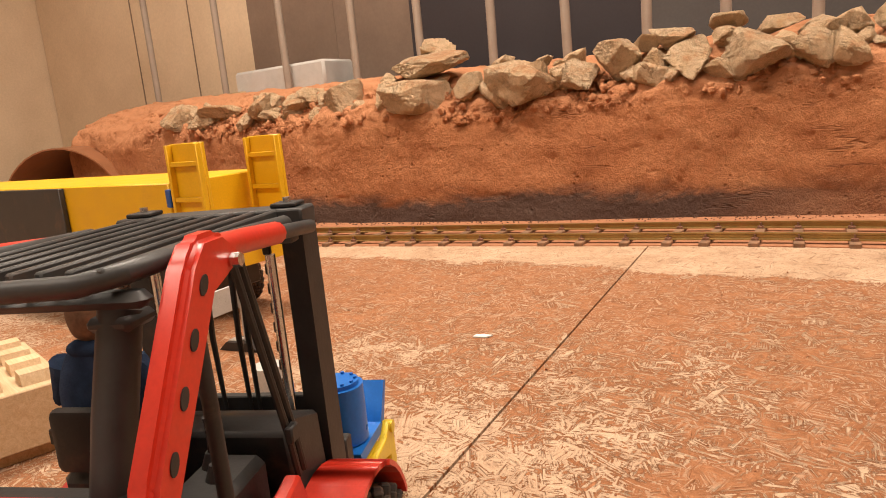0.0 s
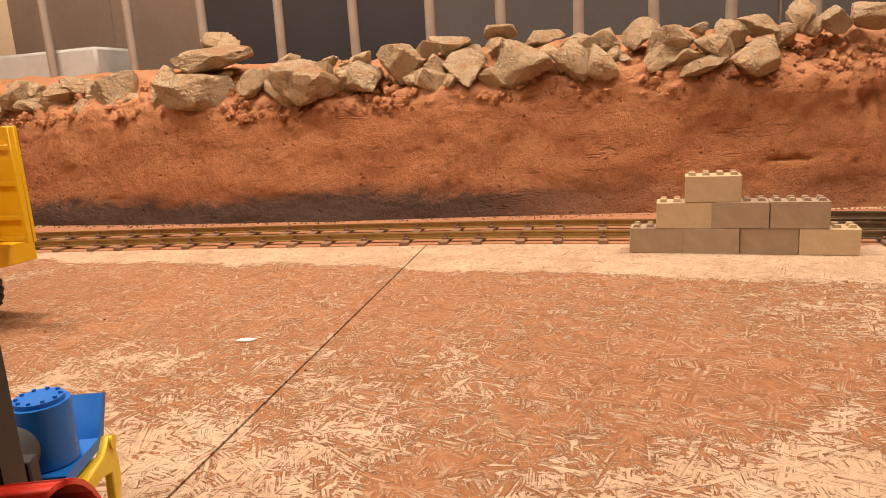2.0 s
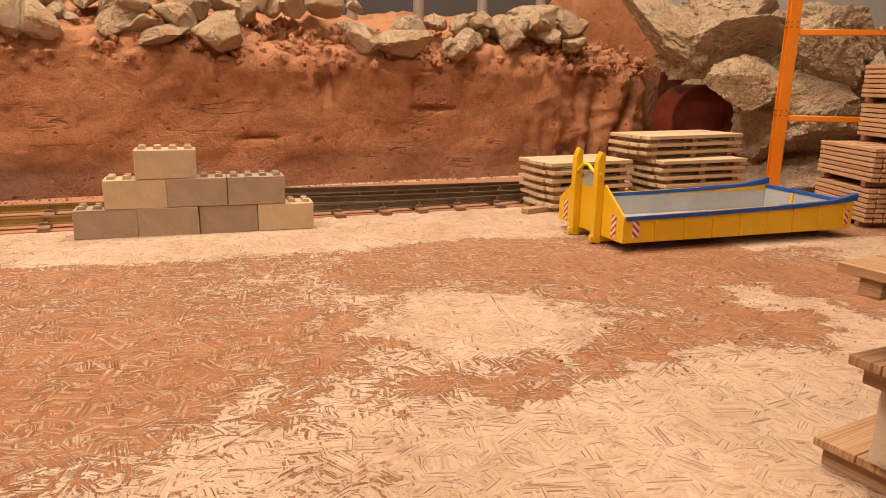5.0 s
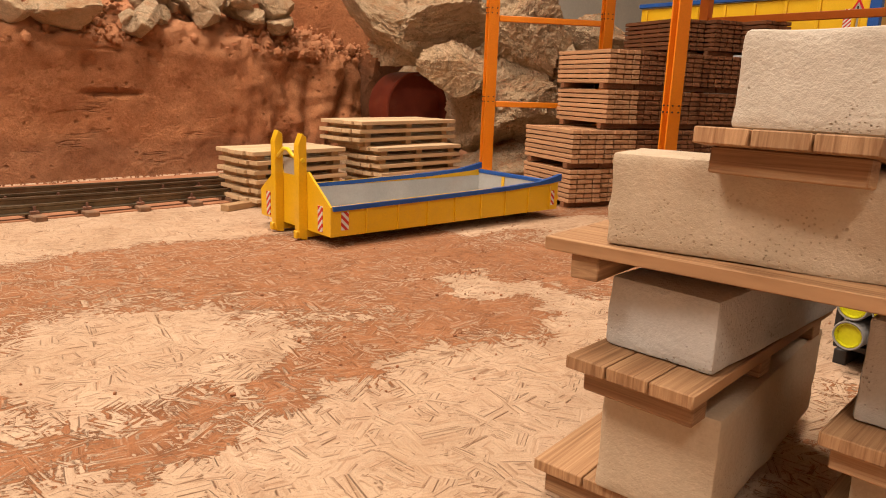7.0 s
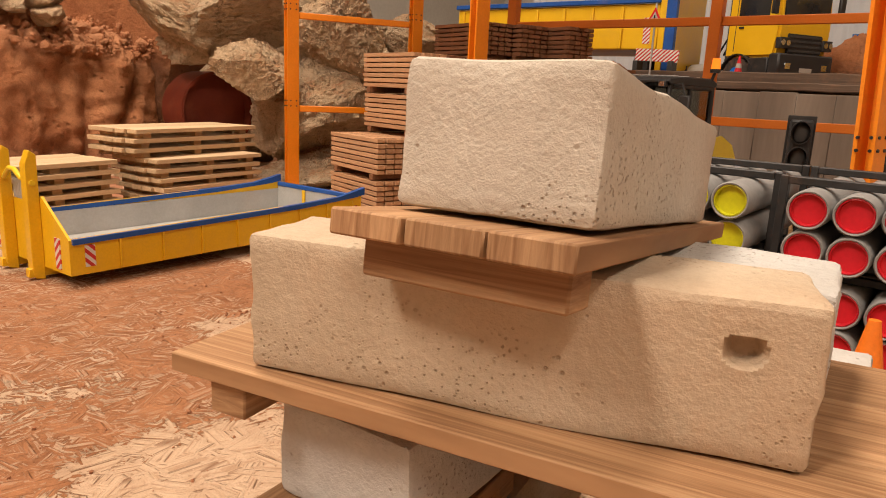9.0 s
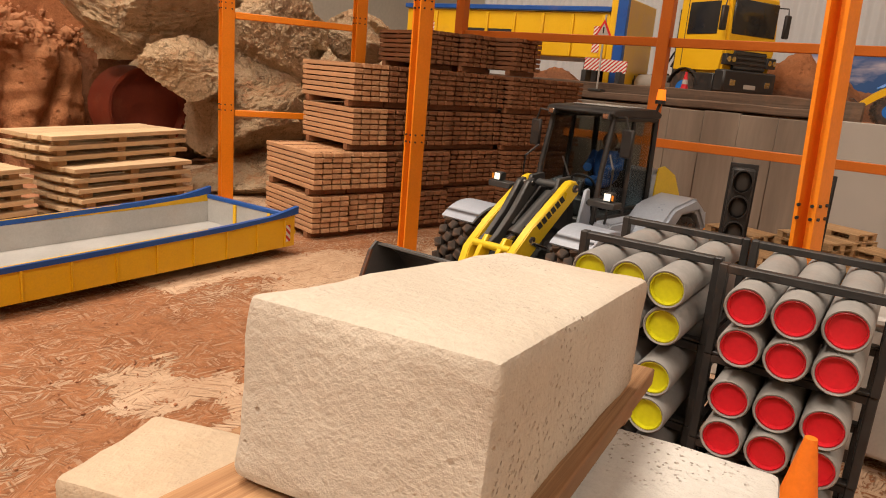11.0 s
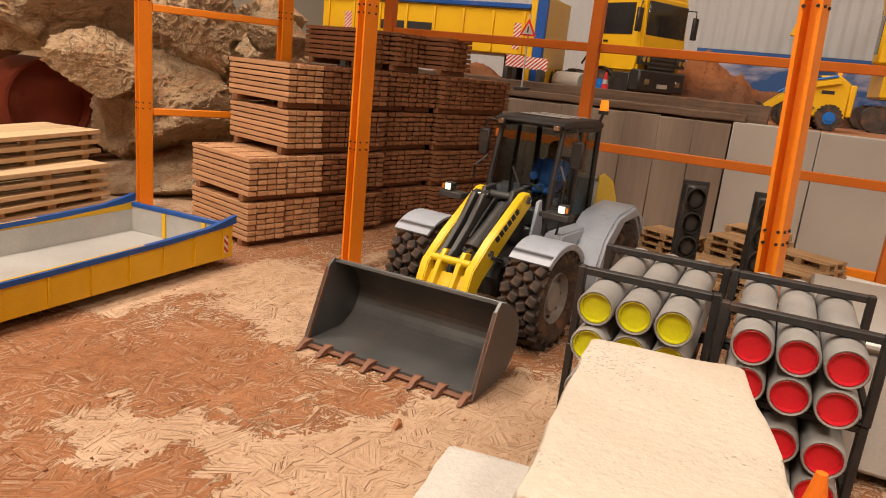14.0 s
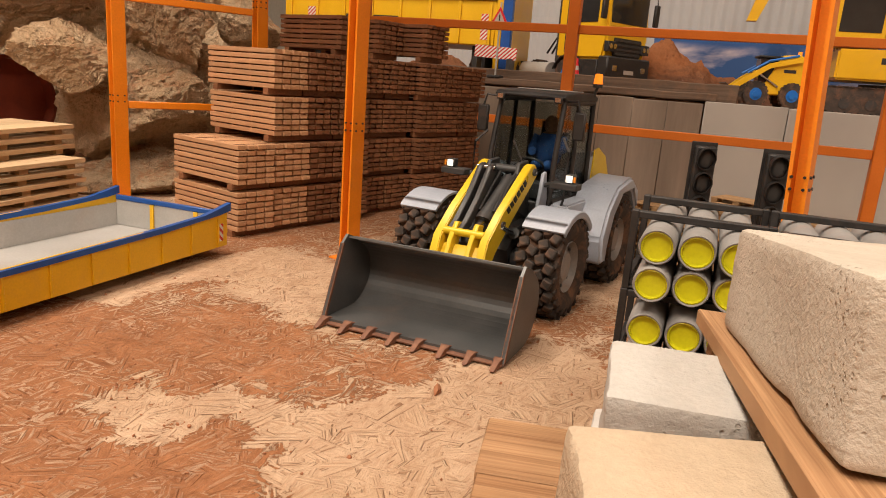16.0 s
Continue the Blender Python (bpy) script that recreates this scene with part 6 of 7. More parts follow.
# rear hood with yellow flanks
bm = B()
prism(bm, [(-0.099, 0.09), (-0.099, 0.172), (-0.13, 0.176), (-0.175, 0.164), (-0.20, 0.142), (-0.205, 0.085)], -0.046, 0.046, "y")
bmesh.ops.bevel(bm, geom=list(bm.edges), offset=0.005, segments=2, affect="EDGES")
part("engine_hood", bm, M_LGREY, ld)
for s in (-1, 1):
    bm = B()
    prism(bm, [(-0.112, 0.122), (-0.118, 0.178), (-0.135, 0.180), (-0.172, 0.166), (-0.197, 0.136), (-0.195, 0.11)], s * 0.0465 - 0.0006, s * 0.0465 + 0.0016, "y")
    part("hood_flank", bm, M_LYELLOW, ld, "yellow hood flank")
boxpart("rear_counterweight", ld, M_DARK, -0.225, -0.2052, -0.05, 0.05, 0.055, 0.10, bev=0.003)
cylpart("exhaust", ld, M_BLACK, (-0.115, -0.03, 0.170), (-0.115, -0.03, 0.212), 0.005)
# cab: floor pan, pillars, door frames, clear panes, thin roof
cab = boxpart("cab", ld, M_DARK, -0.097, 0.033, -0.046, 0.046, 0.0896, 0.118, bev=0.003)
for s in (-1, 1):
    for pts, r in (([(0.038, 0.044, 0.115), (0.032, 0.044, 0.177), (0.016, 0.043, 0.2435)], 0.0036), ([(-0.030, 0.046, 0.115), (-0.032, 0.046, 0.177), (-0.034, 0.044, 0.2435)], 0.0032), ([(-0.098, 0.044, 0.115), (-0.094, 0.044, 0.2435)], 0.0042), ([(0.034, 0.045, 0.150), (-0.030, 0.046, 0.128), (-0.097, 0.045, 0.128)], 0.0026), ([(0.035, 0.045, 0.119), (-0.096, 0.045, 0.119)], 0.0034), ([(0.016, 0.0435, 0.2425), (-0.094, 0.0445, 0.2425)], 0.0034)):
        rodpart("cab_pillar", cab, M_BLACK, [(x, s * y, z) for x, y, z in pts], r)
    bm = B()
    prism(bm, [(0.036, 0.120), (0.015, 0.2415), (-0.092, 0.2415), (-0.096, 0.120)], s * 0.0445 - 0.0003, s * 0.0445 + 0.0003, "y")
    g = part("side_glass", bm, M_GLASS, cab, "clear side window", smooth=False)
    g.visible_shadow = False
    boxpart("door_handle", cab, M_BLACK, -0.022, -0.008, s * 0.0475 - 0.0012, s * 0.0475 + 0.0012, 0.134, 0.1375, bev=0.0004)
    rodpart("mirror_arm", cab, M_BLACK, [(0.013, s * 0.045, 0.2435), (0.020, s * 0.062, 0.2455), (0.020, s * 0.066, 0.232)], 0.0014)
    boxpart("mirror", cab, M_BLACK, 0.016, 0.022, s * 0.066 - 0.0075, s * 0.066 + 0.0075, 0.198, 0.232, bev=0.0018)
    boxpart("work_light", cab, M_BLACK, 0.022, 0.030, s * 0.039 - 0.0052, s * 0.039 + 0.0052, 0.2405, 0.2495, bev=0.001, label="small roof work light")
    boxpart("work_light_lens", cab, M_CHROME, 0.0301, 0.0308, s * 0.039 - 0.0038, s * 0.039 + 0.0038, 0.2420, 0.2480, bev=0.0003, label="bright lamp glass")
    rodpart("headlight_stalk", ld, M_DARK, [(0.050, s * 0.04, 0.142), (0.062, s * 0.06, 0.147), (0.066, s * 0.078, 0.148)], 0.0030)
    hl = boxpart("headlight", ld, M_DARK, 0.062, 0.074, s * 0.080 - 0.0052, s * 0.080 + 0.0052, 0.1515, 0.1620, bev=0.0012)
    boxpart("headlight_lens", hl, M_LAMPW, 0.0742, 0.0752, s * 0.080 - 0.0042, s * 0.080 + 0.0042, 0.1526, 0.1610, bev=0.0004, label="lit white headlight lens")
    boxpart("headlight_foot", hl, M_DARK, 0.058, 0.078, s * 0.074 - 0.017, s * 0.074 + 0.017, 0.1435, 0.1512, bev=0.001)
    boxpart("indicator", hl, M_AMBER, 0.0742, 0.0752, s * 0.0868 - 0.0014, s * 0.0868 + 0.0014, 0.1535, 0.1600, bev=0.0003, label="amber indicator")
for nm, (x0, z0), (x1, z1) in (("windscreen", (0.0375, 0.118), (0.0160, 0.2415)), ("rear_glass", (-0.0975, 0.118), (-0.0935, 0.2415))):
    bm = B()
    prism(bm, [(x0, z0), (x0 + 0.0006, z0), (x1 + 0.0006, z1), (x1, z1)], -0.041, 0.041, "y")
    g = part(nm, bm, M_GLASS, cab, "clear curved cab glass", smooth=False)
    g.visible_shadow = False
bm = B()
prism(bm, [(-0.100, 0.2440), (0.020, 0.2440), (0.029, 0.2475), (0.024, 0.2525), (-0.02, 0.2555), (-0.087, 0.2555), (-0.102, 0.2505)], -0.048, 0.048, "y")
bmesh.ops.bevel(bm, geom=list(bm.edges), offset=0.0015, segments=1, affect="EDGES")
rf = part("roof", bm, M_BLACK, cab)
for x in (-0.075, -0.045, -0.015):
    boxpart("roof_rib", rf, M_GALV, x - 0.004, x + 0.004, -0.034, 0.034, 0.2556, 0.2568, bev=0.0004, label="pale rib on the black roof")
boxpart("seat", cab, M_BLACK, -0.087, -0.047, -0.018, 0.018, 0.118, 0.147, bev=0.003)
boxpart("seat_back", cab, M_BLACK, -0.092, -0.084, -0.018, 0.018, 0.128, 0.200, bev=0.003)
bm = B()
rod(bm, [(-0.002 + 0.005 * math.sin(k * math.tau / 20), 0.017 * math.cos(k * math.tau / 20), 0.158 + 0.010 * math.sin(k * math.tau / 20)) for k in range(21)], 0.0015)
part("steering_wheel", bm, M_BLACK, cab)
cylpart("steering_column", cab, M_BLACK, (0.018, 0, 0.118), (0.0, 0, 0.157), 0.004)
boxpart("dashboard", cab, M_DARK, 0.012, 0.031, -0.03, 0.03, 0.1182, 0.142, bev=0.003)
cylpart("beacon_bracket", cab, M_BLACK, (-0.085, 0.046, 0.250), (-0.086, 0.050, 0.264), 0.0020)
bc = cylpart("beacon", cab, M_BEACON, (-0.086, 0.050, 0.2685), (-0.086, 0.050, 0.282), 0.0062, 0.005, label="amber flashing beacon")
cylpart("beacon_socket", bc, M_BLACK, (-0.086, 0.050, 0.2635), (-0.086, 0.050, 0.2683), 0.0066)
rodpart("wiper", cab, M_BLACK, [(0.0390, 0.012, 0.121), (0.0325, 0.004, 0.160), (0.0265, -0.016, 0.190)], 0.0011)
driver_doll("driver_doll", ld.matrix_basis @ pose(-0.060, 0, 0.148), M_CLOTH2, "small model driver in blue on the loader's seat")

# ---- red forklift with a model driver; local x ahead, y to its left ----
fk = thing("forklift", pose(-0.2325, 0.245, 0, 0, 0, 113.57), "red model forklift with a black mast and barred roof", "forklift")
# body: side skirts, floor, counterweight
bm = B()
prism(bm, [(-0.235, 0.05), (-0.225, 0.03), (-0.075, 0.028), (-0.03, 0.04), (-0.03, 0.10), (-0.158, 0.11), (-0.160, 0.178), (-0.222, 0.176), (-0.238, 0.13)], -0.052, 0.052, "y")
bmesh.ops.bevel(bm, geom=list(bm.edges), offset=0.004, segments=2, affect="EDGES")
part("body", bm, M_RED, fk)
boxpart("rear_ledge", fk, M_BLACK, -0.159, -0.146, -0.05, 0.05, 0.160, 0.172, bev=0.002)
boxpart("floor_mat", fk, M_BLACK, -0.15, -0.034, -0.048, 0.048, 0.1102, 0.113, bev=0.0004)
bm = B()
prism(bm, [(-0.05, 0.105), (-0.055, 0.146), (-0.042, 0.15), (-0.014, 0.14), (-0.010, 0.10)], -0.05, 0.05, "y")
bmesh.ops.bevel(bm, geom=list(bm.edges), offset=0.002, segments=1, affect="EDGES")
part("front_cowl", bm, M_BLACK, fk)
for s in (-1, 1):
    # bent red mudguard with an outer skirt
    bm = B()
    arc = [(-0.032 + 0.058 * math.cos(radians(a)), 0.050 + 0.060 * math.sin(radians(a))) for a in range(160, 14, -10)]
    strip(bm, arc, 0.003, s * 0.067 - 0.016, s * 0.067 + 0.016)
    part("front_fender", bm, M_RED, fk)
    bm = B()
    prism(bm, [(-0.09, 0.035), (-0.045, 0.035), (-0.05, 0.09), (-0.066, 0.132), (-0.085, 0.128), (-0.16, 0.12), (-0.16, 0.06)], s * 0.056 - 0.004, s * 0.056 + 0.004, "y")
    bmesh.ops.bevel(bm, geom=list(bm.edges), offset=0.0015, segments=1, affect="EDGES")
    part("side_skirt", bm, M_RED, fk)
    wheel(fk, -0.022, s * 0.068, s, 0.045, 0.030)
    wheel(fk, -0.185, s * 0.066, s, 0.038, 0.026)
    # roof pillar with oval holes
    bm = B()
    prism(bm, [(-0.192, 0.120), (-0.174, 0.120), (-0.160, 0.177), (-0.122, 0.232), (-0.104, 0.238), (-0.100, 0.246), (-0.112, 0.255), (-0.127, 0.255), (-0.136, 0.247), (-0.175, 0.187)], s * 0.060 - 0.0055, s * 0.060 + 0.0055, "y")
    bmesh.ops.bevel(bm, geom=list(bm.edges), offset=0.003, segments=3, affect="EDGES")
    pil = part("roof_pillar", bm, M_RED, fk)
    for k, (hx, hz) in enumerate(((-0.1305, 0.2385), (-0.1415, 0.2225), (-0.1525, 0.2065), (-0.1635, 0.1895))):
        bm = B()
        m = Matrix.Translation((hx, s * 0.0657, hz)) @ Matrix.Rotation(radians(-54 - 4 * k), 4, "Y") @ Matrix.Diagonal((1.7, 1, 1, 1))
        bmesh.ops.create_cone(bm, cap_ends=True, segments=20, radius1=0.0023, radius2=0.0023, depth=0.0006, matrix=m @ Matrix.Rotation(radians(90), 4, "X"))
        part("oval_hole", bm, M_BLACK, pil, "dark oval hole in the pillar", smooth=False)
    cylpart("bolt", pil, M_CHROME, (-0.109, s * 0.066, 0.2425), (-0.109, s * 0.0695, 0.2425), 0.0028, n=6, label="bright bolt head")
    rodpart("roof_arm", fk, M_RED, [(-0.112, s * 0.060, 0.2475), (-0.085, s * 0.059, 0.2455), (-0.052, s * 0.058, 0.2425)], 0.0052, 12)
    rodpart("roof_arm_end", fk, M_DARK, [(-0.053, s * 0.058, 0.2425), (-0.004, s * 0.055, 0.2375)], 0.0036, 10)
    for dx in (0.0, 0.006) if s < 0 else ():
        rodpart("strut", fk, M_BLACK, [(-0.095 + dx, s * 0.058, 0.238), (-0.068 + dx, s * 0.058, 0.150), (-0.060 + dx, s * 0.056, 0.128)], 0.0018)
    rodpart("roof_post", fk, M_BLACK, [(-0.122, s * 0.054, 0.242), (-0.120, s * 0.054, 0.19), (-0.118, s * 0.053, 0.112)], 0.0032, 10)
    boxpart("grip", fk, M_BLACK, -0.074, -0.066, s * 0.0605 - 0.002, s * 0.0605 + 0.002, 0.15, 0.158, bev=0.0008)
    # mast uprights: channel, inner slide and hydraulic ram
    bm = B()
    y = s * 0.046
    prism(bm, [(-0.008, y - 0.006), (0.012, y - 0.006), (0.012, y + 0.006), (0.008, y + 0.006), (0.008, y - 0.003), (-0.004, y - 0.003), (-0.004, y + 0.006), (-0.008, y + 0.006)], 0.022, 0.2375, "z")
    part("mast_upright", bm, M_BLACK, fk, smooth=False)
    boxpart("mast_slide", fk, M_DARK, 0.0125, 0.019, s * 0.043 - 0.005, s * 0.043 + 0.005, 0.03, 0.225, bev=0.0006)
    cylpart("lift_ram", fk, M_CHROME, (-0.011, s * 0.034, 0.09), (-0.011, s * 0.034, 0.225), 0.0026, n=12)
    cylpart("ram_barrel", fk, M_BLACK, (-0.011, s * 0.034, 0.03), (-0.011, s * 0.034, 0.12), 0.0048, n=14)
    # lift chain of small links
    bm = B()
    for k in range(26):
        bx(bm, 0.001, 0.004, s * 0.026 - (0.0022 if k % 2 else 0.0012), s * 0.026 + (0.0022 if k % 2 else 0.0012), 0.085 + k * 0.0055, 0.0912 + k * 0.0055, 0.0006)
    part("lift_chain", bm, M_TRACKPAD, fk, "dark steel lift chain")
    boxpart("mast_cap", fk, M_BLACK, -0.006, 0.008, s * 0.042 - 0.007, s * 0.042 + 0.007, 0.2482, 0.2505, bev=0.0006)
    cylpart("cap_screw", fk, M_CHROME, (0.001, s * 0.042, 0.2506), (0.001, s * 0.042, 0.253), 0.0022, n=8)
boxpart("mast_top_beam", fk, M_DARK, -0.010, 0.010, -0.0535, 0.0535, 0.2377, 0.248, bev=0.0012)
boxpart("mast_cross_bar", fk, M_BLACK, 0.0, 0.006, -0.0395, 0.0395, 0.130, 0.142, bev=0.0008)
boxpart("mast_cross_bar", fk, M_BLACK, 0.0, 0.006, -0.0395, 0.0395, 0.045, 0.057, bev=0.0008)
for k, y in enumerate((-0.012, -0.007, 0.008)):
    rodpart("hydraulic_hose", fk, M_BLACK, [(-0.004, y, 0.236), (-0.006 - 0.001 * k, y, 0.18), (-0.004, y, 0.11), (-0.02, y, 0.10)], 0.0017)
# barred roof
rodpart("roof_hoop", fk, M_DARK, [(-0.03, -0.053, 0.2435), (-0.12, -0.050, 0.2475), (-0.142, -0.045, 0.2465), (-0.150, -0.032, 0.2445), (-0.152, 0.0, 0.2440), (-0.150, 0.032, 0.2445), (-0.142, 0.045, 0.2465), (-0.12, 0.050, 0.2475), (-0.03, 0.053, 0.2435)], 0.0040, 12)
for k in range(8):
    y = -0.040 + k * 0.0115
    bm = B()
    bx(bm, -0.148, -0.012, y - 0.0016, y + 0.0016, -0.003, 0.003, 0.0008)
    bmesh.ops.transform(bm, matrix=Matrix.Translation((0, 0, 0.2450)) @ Matrix.Rotation(radians(0.6), 4, "Y"), verts=bm.verts)
    part("roof_bar", bm, M_DARK, fk)
boxpart("roof_rear_beam", fk, M_DARK, -0.146, -0.136, -0.052, 0.052, 0.2345, 0.2405, bev=0.003)
boxpart("roof_front_beam", fk, M_DARK, -0.022, -0.012, -0.052, 0.052, 0.232, 0.240, bev=0.001)
gp = rodpart("rear_column", fk, M_DARK, [(-0.128, -0.030, 0.230), (-0.141, -0.030, 0.195), (-0.155, -0.030, 0.150)], 0.0078, 16, "matt grey round column")
boxpart("column_collar", gp, M_DARK, -0.137, -0.119, -0.039, -0.021, 0.224, 0.2295, bev=0.002)
# seat, levers, steering wheel
st = boxpart("seat", fk, M_BLACK, -0.098, -0.060, 0.008, 0.040, 0.136, 0.149, bev=0.005)
bm = B()
bx(bm, -0.102, -0.094, 0.008, 0.036, 0.150, 0.180, 0.004, 2)
part("seat_back", bm, M_BLACK, st)
boxpart("seat_base", st, M_DARK, -0.10, -0.072, 0.012, 0.036, 0.1132, 0.1362, bev=0.001)
cn = boxpart("lever_console", fk, M_BLACK, -0.105, -0.060, -0.042, -0.012, 0.1132, 0.140, bev=0.004)
for k, (x, y) in enumerate(((-0.085, -0.030), (-0.074, -0.022))):
    cylpart("lever_boot", cn, M_BLACK, (x, y, 0.139), (x, y, 0.147), 0.006, 0.003)
    rodpart("lever", cn, M_BLACK, [(x, y, 0.145), (x + 0.001, y, 0.156), (x, y, 0.164)], 0.0021, 10)
bm = B()
rod(bm, [(-0.052 + 0.006 * math.sin(k * math.tau / 20), 0.022 + 0.014 * math.cos(k * math.tau / 20), 0.168 + 0.011 * math.sin(k * math.tau / 20)) for k in range(21)], 0.0014)
part("steering_wheel", bm, M_BLACK, fk)
cylpart("steering_column", fk, M_BLACK, (-0.035, 0.022, 0.14), (-0.052, 0.022, 0.168), 0.003)
# carriage with blue rotator and yellow block clamp
boxpart("carriage", fk, M_BLACK, 0.0195, 0.030, -0.050, 0.050, 0.045, 0.105, bev=0.001)
bm = B()
cyl(bm, (0.03, -0.006, 0.082), (0.085, -0.006, 0.082), 0.016, n=24)
part("rotator_shaft", bm, M_DARK, fk)
bm = B()
cyl(bm, (0.108, -0.014, 0.062), (0.108, -0.014, 0.104), 0.0185, n=32)
cyl(bm, (0.108, -0.014, 0.104), (0.108, -0.014, 0.107), 0.0155, n=32)
rot = part("rotator", bm, M_LBLUE, fk, "bright blue rotator drum")
for k in range(10):
    a = k * math.tau / 10
    cylpart("bolt", rot, M_LBLUE, (0.108 + 0.013 * math.cos(a), -0.014 + 0.013 * math.sin(a), 0.107), (0.108 + 0.013 * math.cos(a), -0.014 + 0.013 * math.sin(a), 0.1086), 0.0014, n=6)
bm = B()
prism(bm, [(0.085, 0.053), (0.142, 0.053), (0.160, 0.086), (0.155, 0.088), (0.137, 0.061), (0.085, 0.061)], -0.034, 0.030, "y")
part("rotator_plate", bm, M_LBLUE, fk, "bright blue bent plate", smooth=False)
for s in (-1, 1):
    y = -0.005 + s * 0.031
    bm = B()
    prism(bm, [(0.075, 0.036), (0.080, 0.046), (0.130, 0.050), (0.141, 0.060), (0.150, 0.057), (0.152, 0.024), (0.144, 0.006), (0.136, 0.006), (0.138, 0.033), (0.123, 0.037)], y - 0.003, y + 0.003, "y")
    bmesh.ops.bevel(bm, geom=list(bm.edges), offset=0.0008, segments=1, affect="EDGES")
    cl = part("clamp_arm", bm, M_LYELLOW, fk, "yellow clamp arm")
    for x, z in ((0.144, 0.054), (0.084, 0.041)):
        cylpart("pin", cl, M_LYELLOW, (x, y - 0.005, z), (x, y + 0.005, z), 0.005, n=14)
boxpart("clamp_beam", fk, M_LYELLOW, 0.085, 0.13, -0.033, 0.023, 0.040, 0.0495, bev=0.0008)
boxpart("fork_carrier", fk, M_BLACK, 0.030, 0.085, -0.04, 0.03, 0.036, 0.043, bev=0.0008)
# model driver: one mesh, cloth below, brown above
bm = B()
for p, r, sc in (((0, 0, 0.03), 0.0175, (0.75, 1.2, 1.6)), ((0.018, 0.009, 0.006), 0.008, (2.2, 0.9, 0.9)), ((0.018, -0.009, 0.006), 0.008, (2.2, 0.9, 0.9)), ((-0.001, 0, 0.054), 0.0095, (0.9, 1.3, 0.5))):
    bmesh.ops.create_uvsphere(bm, u_segments=20, v_segments=12, radius=r, matrix=Matrix.LocRotScale(p, None, sc))
for sy in (-1, 1):
    rod(bm, [(0, sy * 0.018, 0.047), (0.004, sy * 0.025, 0.030), (0.024, sy * 0.016, 0.030)], 0.0062, 12)
for f in bm.faces:
    f.material_index = 0
nb = len(bm.faces)
bmesh.ops.create_uvsphere(bm, u_segments=20, v_segments=14, radius=0.0115, matrix=Matrix.LocRotScale((0.002, 0, 0.068), None, (1.0, 0.9, 1.12)))
bm.faces.ensure_lookup_table()
for f in bm.faces[nb:]:
    f.material_index = 1
for v in bm.verts:
    v.co += 0.0006 * Vector((noise.noise(v.co * 180), noise.noise(v.co * 170 + Vector((5, 0, 0))), 0))
dd = single("driver_doll", bm, M_CLOTH, fk.matrix_basis @ pose(-0.076, 0.026, 0.146), "model driver doll in dark blue cloth on the seat", "doll")
dd.data.materials.append(M_SLEEPER)

# ---- yellow trailer with raised ramps behind the forklift ----
tl = thing("low_loader_trailer", pose(-0.80, 0.61, 0), "yellow model trailer with two raised ramps", "trailer")
boxpart("body", tl, M_YELLOW, -0.95, -0.012, 0.0, 0.19, 0.105, 0.228, bev=0.002)
boxpart("grey_panel", tl, M_DARK, -0.62, -0.30, -0.010, -0.0006, 0.03, 0.226, bev=0.001, label="matt grey side panel")
for z in (0.135, 0.205):
    boxpart("hinge", tl, M_BLUE, -0.013, -0.002, -0.006, 0.008, z - 0.012, z + 0.014, bev=0.001, label="blue painted hinge")
boxpart("tail_beam", tl, M_YELLOW, -0.011, 0.02, 0.006, 0.19, 0.085, 0.115, bev=0.001)
for yy in (0.004, 0.145):
    rp = boxpart("ramp", tl, M_YELLOW, 0.0, 0.072, yy, yy + 0.006, 0.120, 0.282, bev=0.001)
    for z in (0.122, 0.152, 0.200, 0.250):
        boxpart("ramp_rib", rp, M_YELLOW, 0.002, 0.070, yy - 0.007, yy - 0.0001, z, z + 0.007, bev=0.0008)
    for x in (0.0, 0.066):
        boxpart("ramp_edge", rp, M_YELLOW, x, x + 0.006, yy - 0.009, yy - 0.0001, 0.121, 0.281, bev=0.0008)
for x in (-0.10, -0.22, -0.34):
    for y, s in ((0.02, -1), (0.17, 1)):
        wheel(tl, x, y, s, 0.042, 0.034)
boxpart("chassis", tl, M_DARK, -0.9, -0.02, 0.04, 0.15, 0.045, 0.1048, bev=0.002)

# ---- timber stud block in the corner and the pale barrier ----
sb = thing("stud_block_crate", pose(-0.72, 0.262, 0, 0, 0, -14), "large pale timber block with low square studs on top", "block")
boxpart("body", sb, M_PINE, -0.10, 0.10, -0.09, 0.09, 0.012, 0.070, bev=0.0015)
for x in (-0.08, 0.08):
    boxpart("foot", sb, M_PALLET, x - 0.012, x + 0.012, -0.088, 0.088, 0.0, 0.0119, bev=0.0008)
bm = B()
prism(bm, [(-0.016, 0), (0.016, 0), (0.011, 0.011), (-0.011, 0.011)], -0.014, 0.014, "y")
me_st = mesh_of("stud", bm, M_PINE)
for i in range(4):
    for j in range(4):
        piece("stud", me_st, sb, pose(-0.072 + i * 0.048, -0.066 + j * 0.044, 0.0701))
br = thing("barrier", pose(-0.676, 0.60, 0, 0, 0, -81.5), "low site barrier with a pale board on black feet", "barrier")
boxpart("board", br, M_BLOCKW, 0.0, 0.19, -0.002, 0.002, 0.058, 0.091, bev=0.0006, label="pale barrier board")
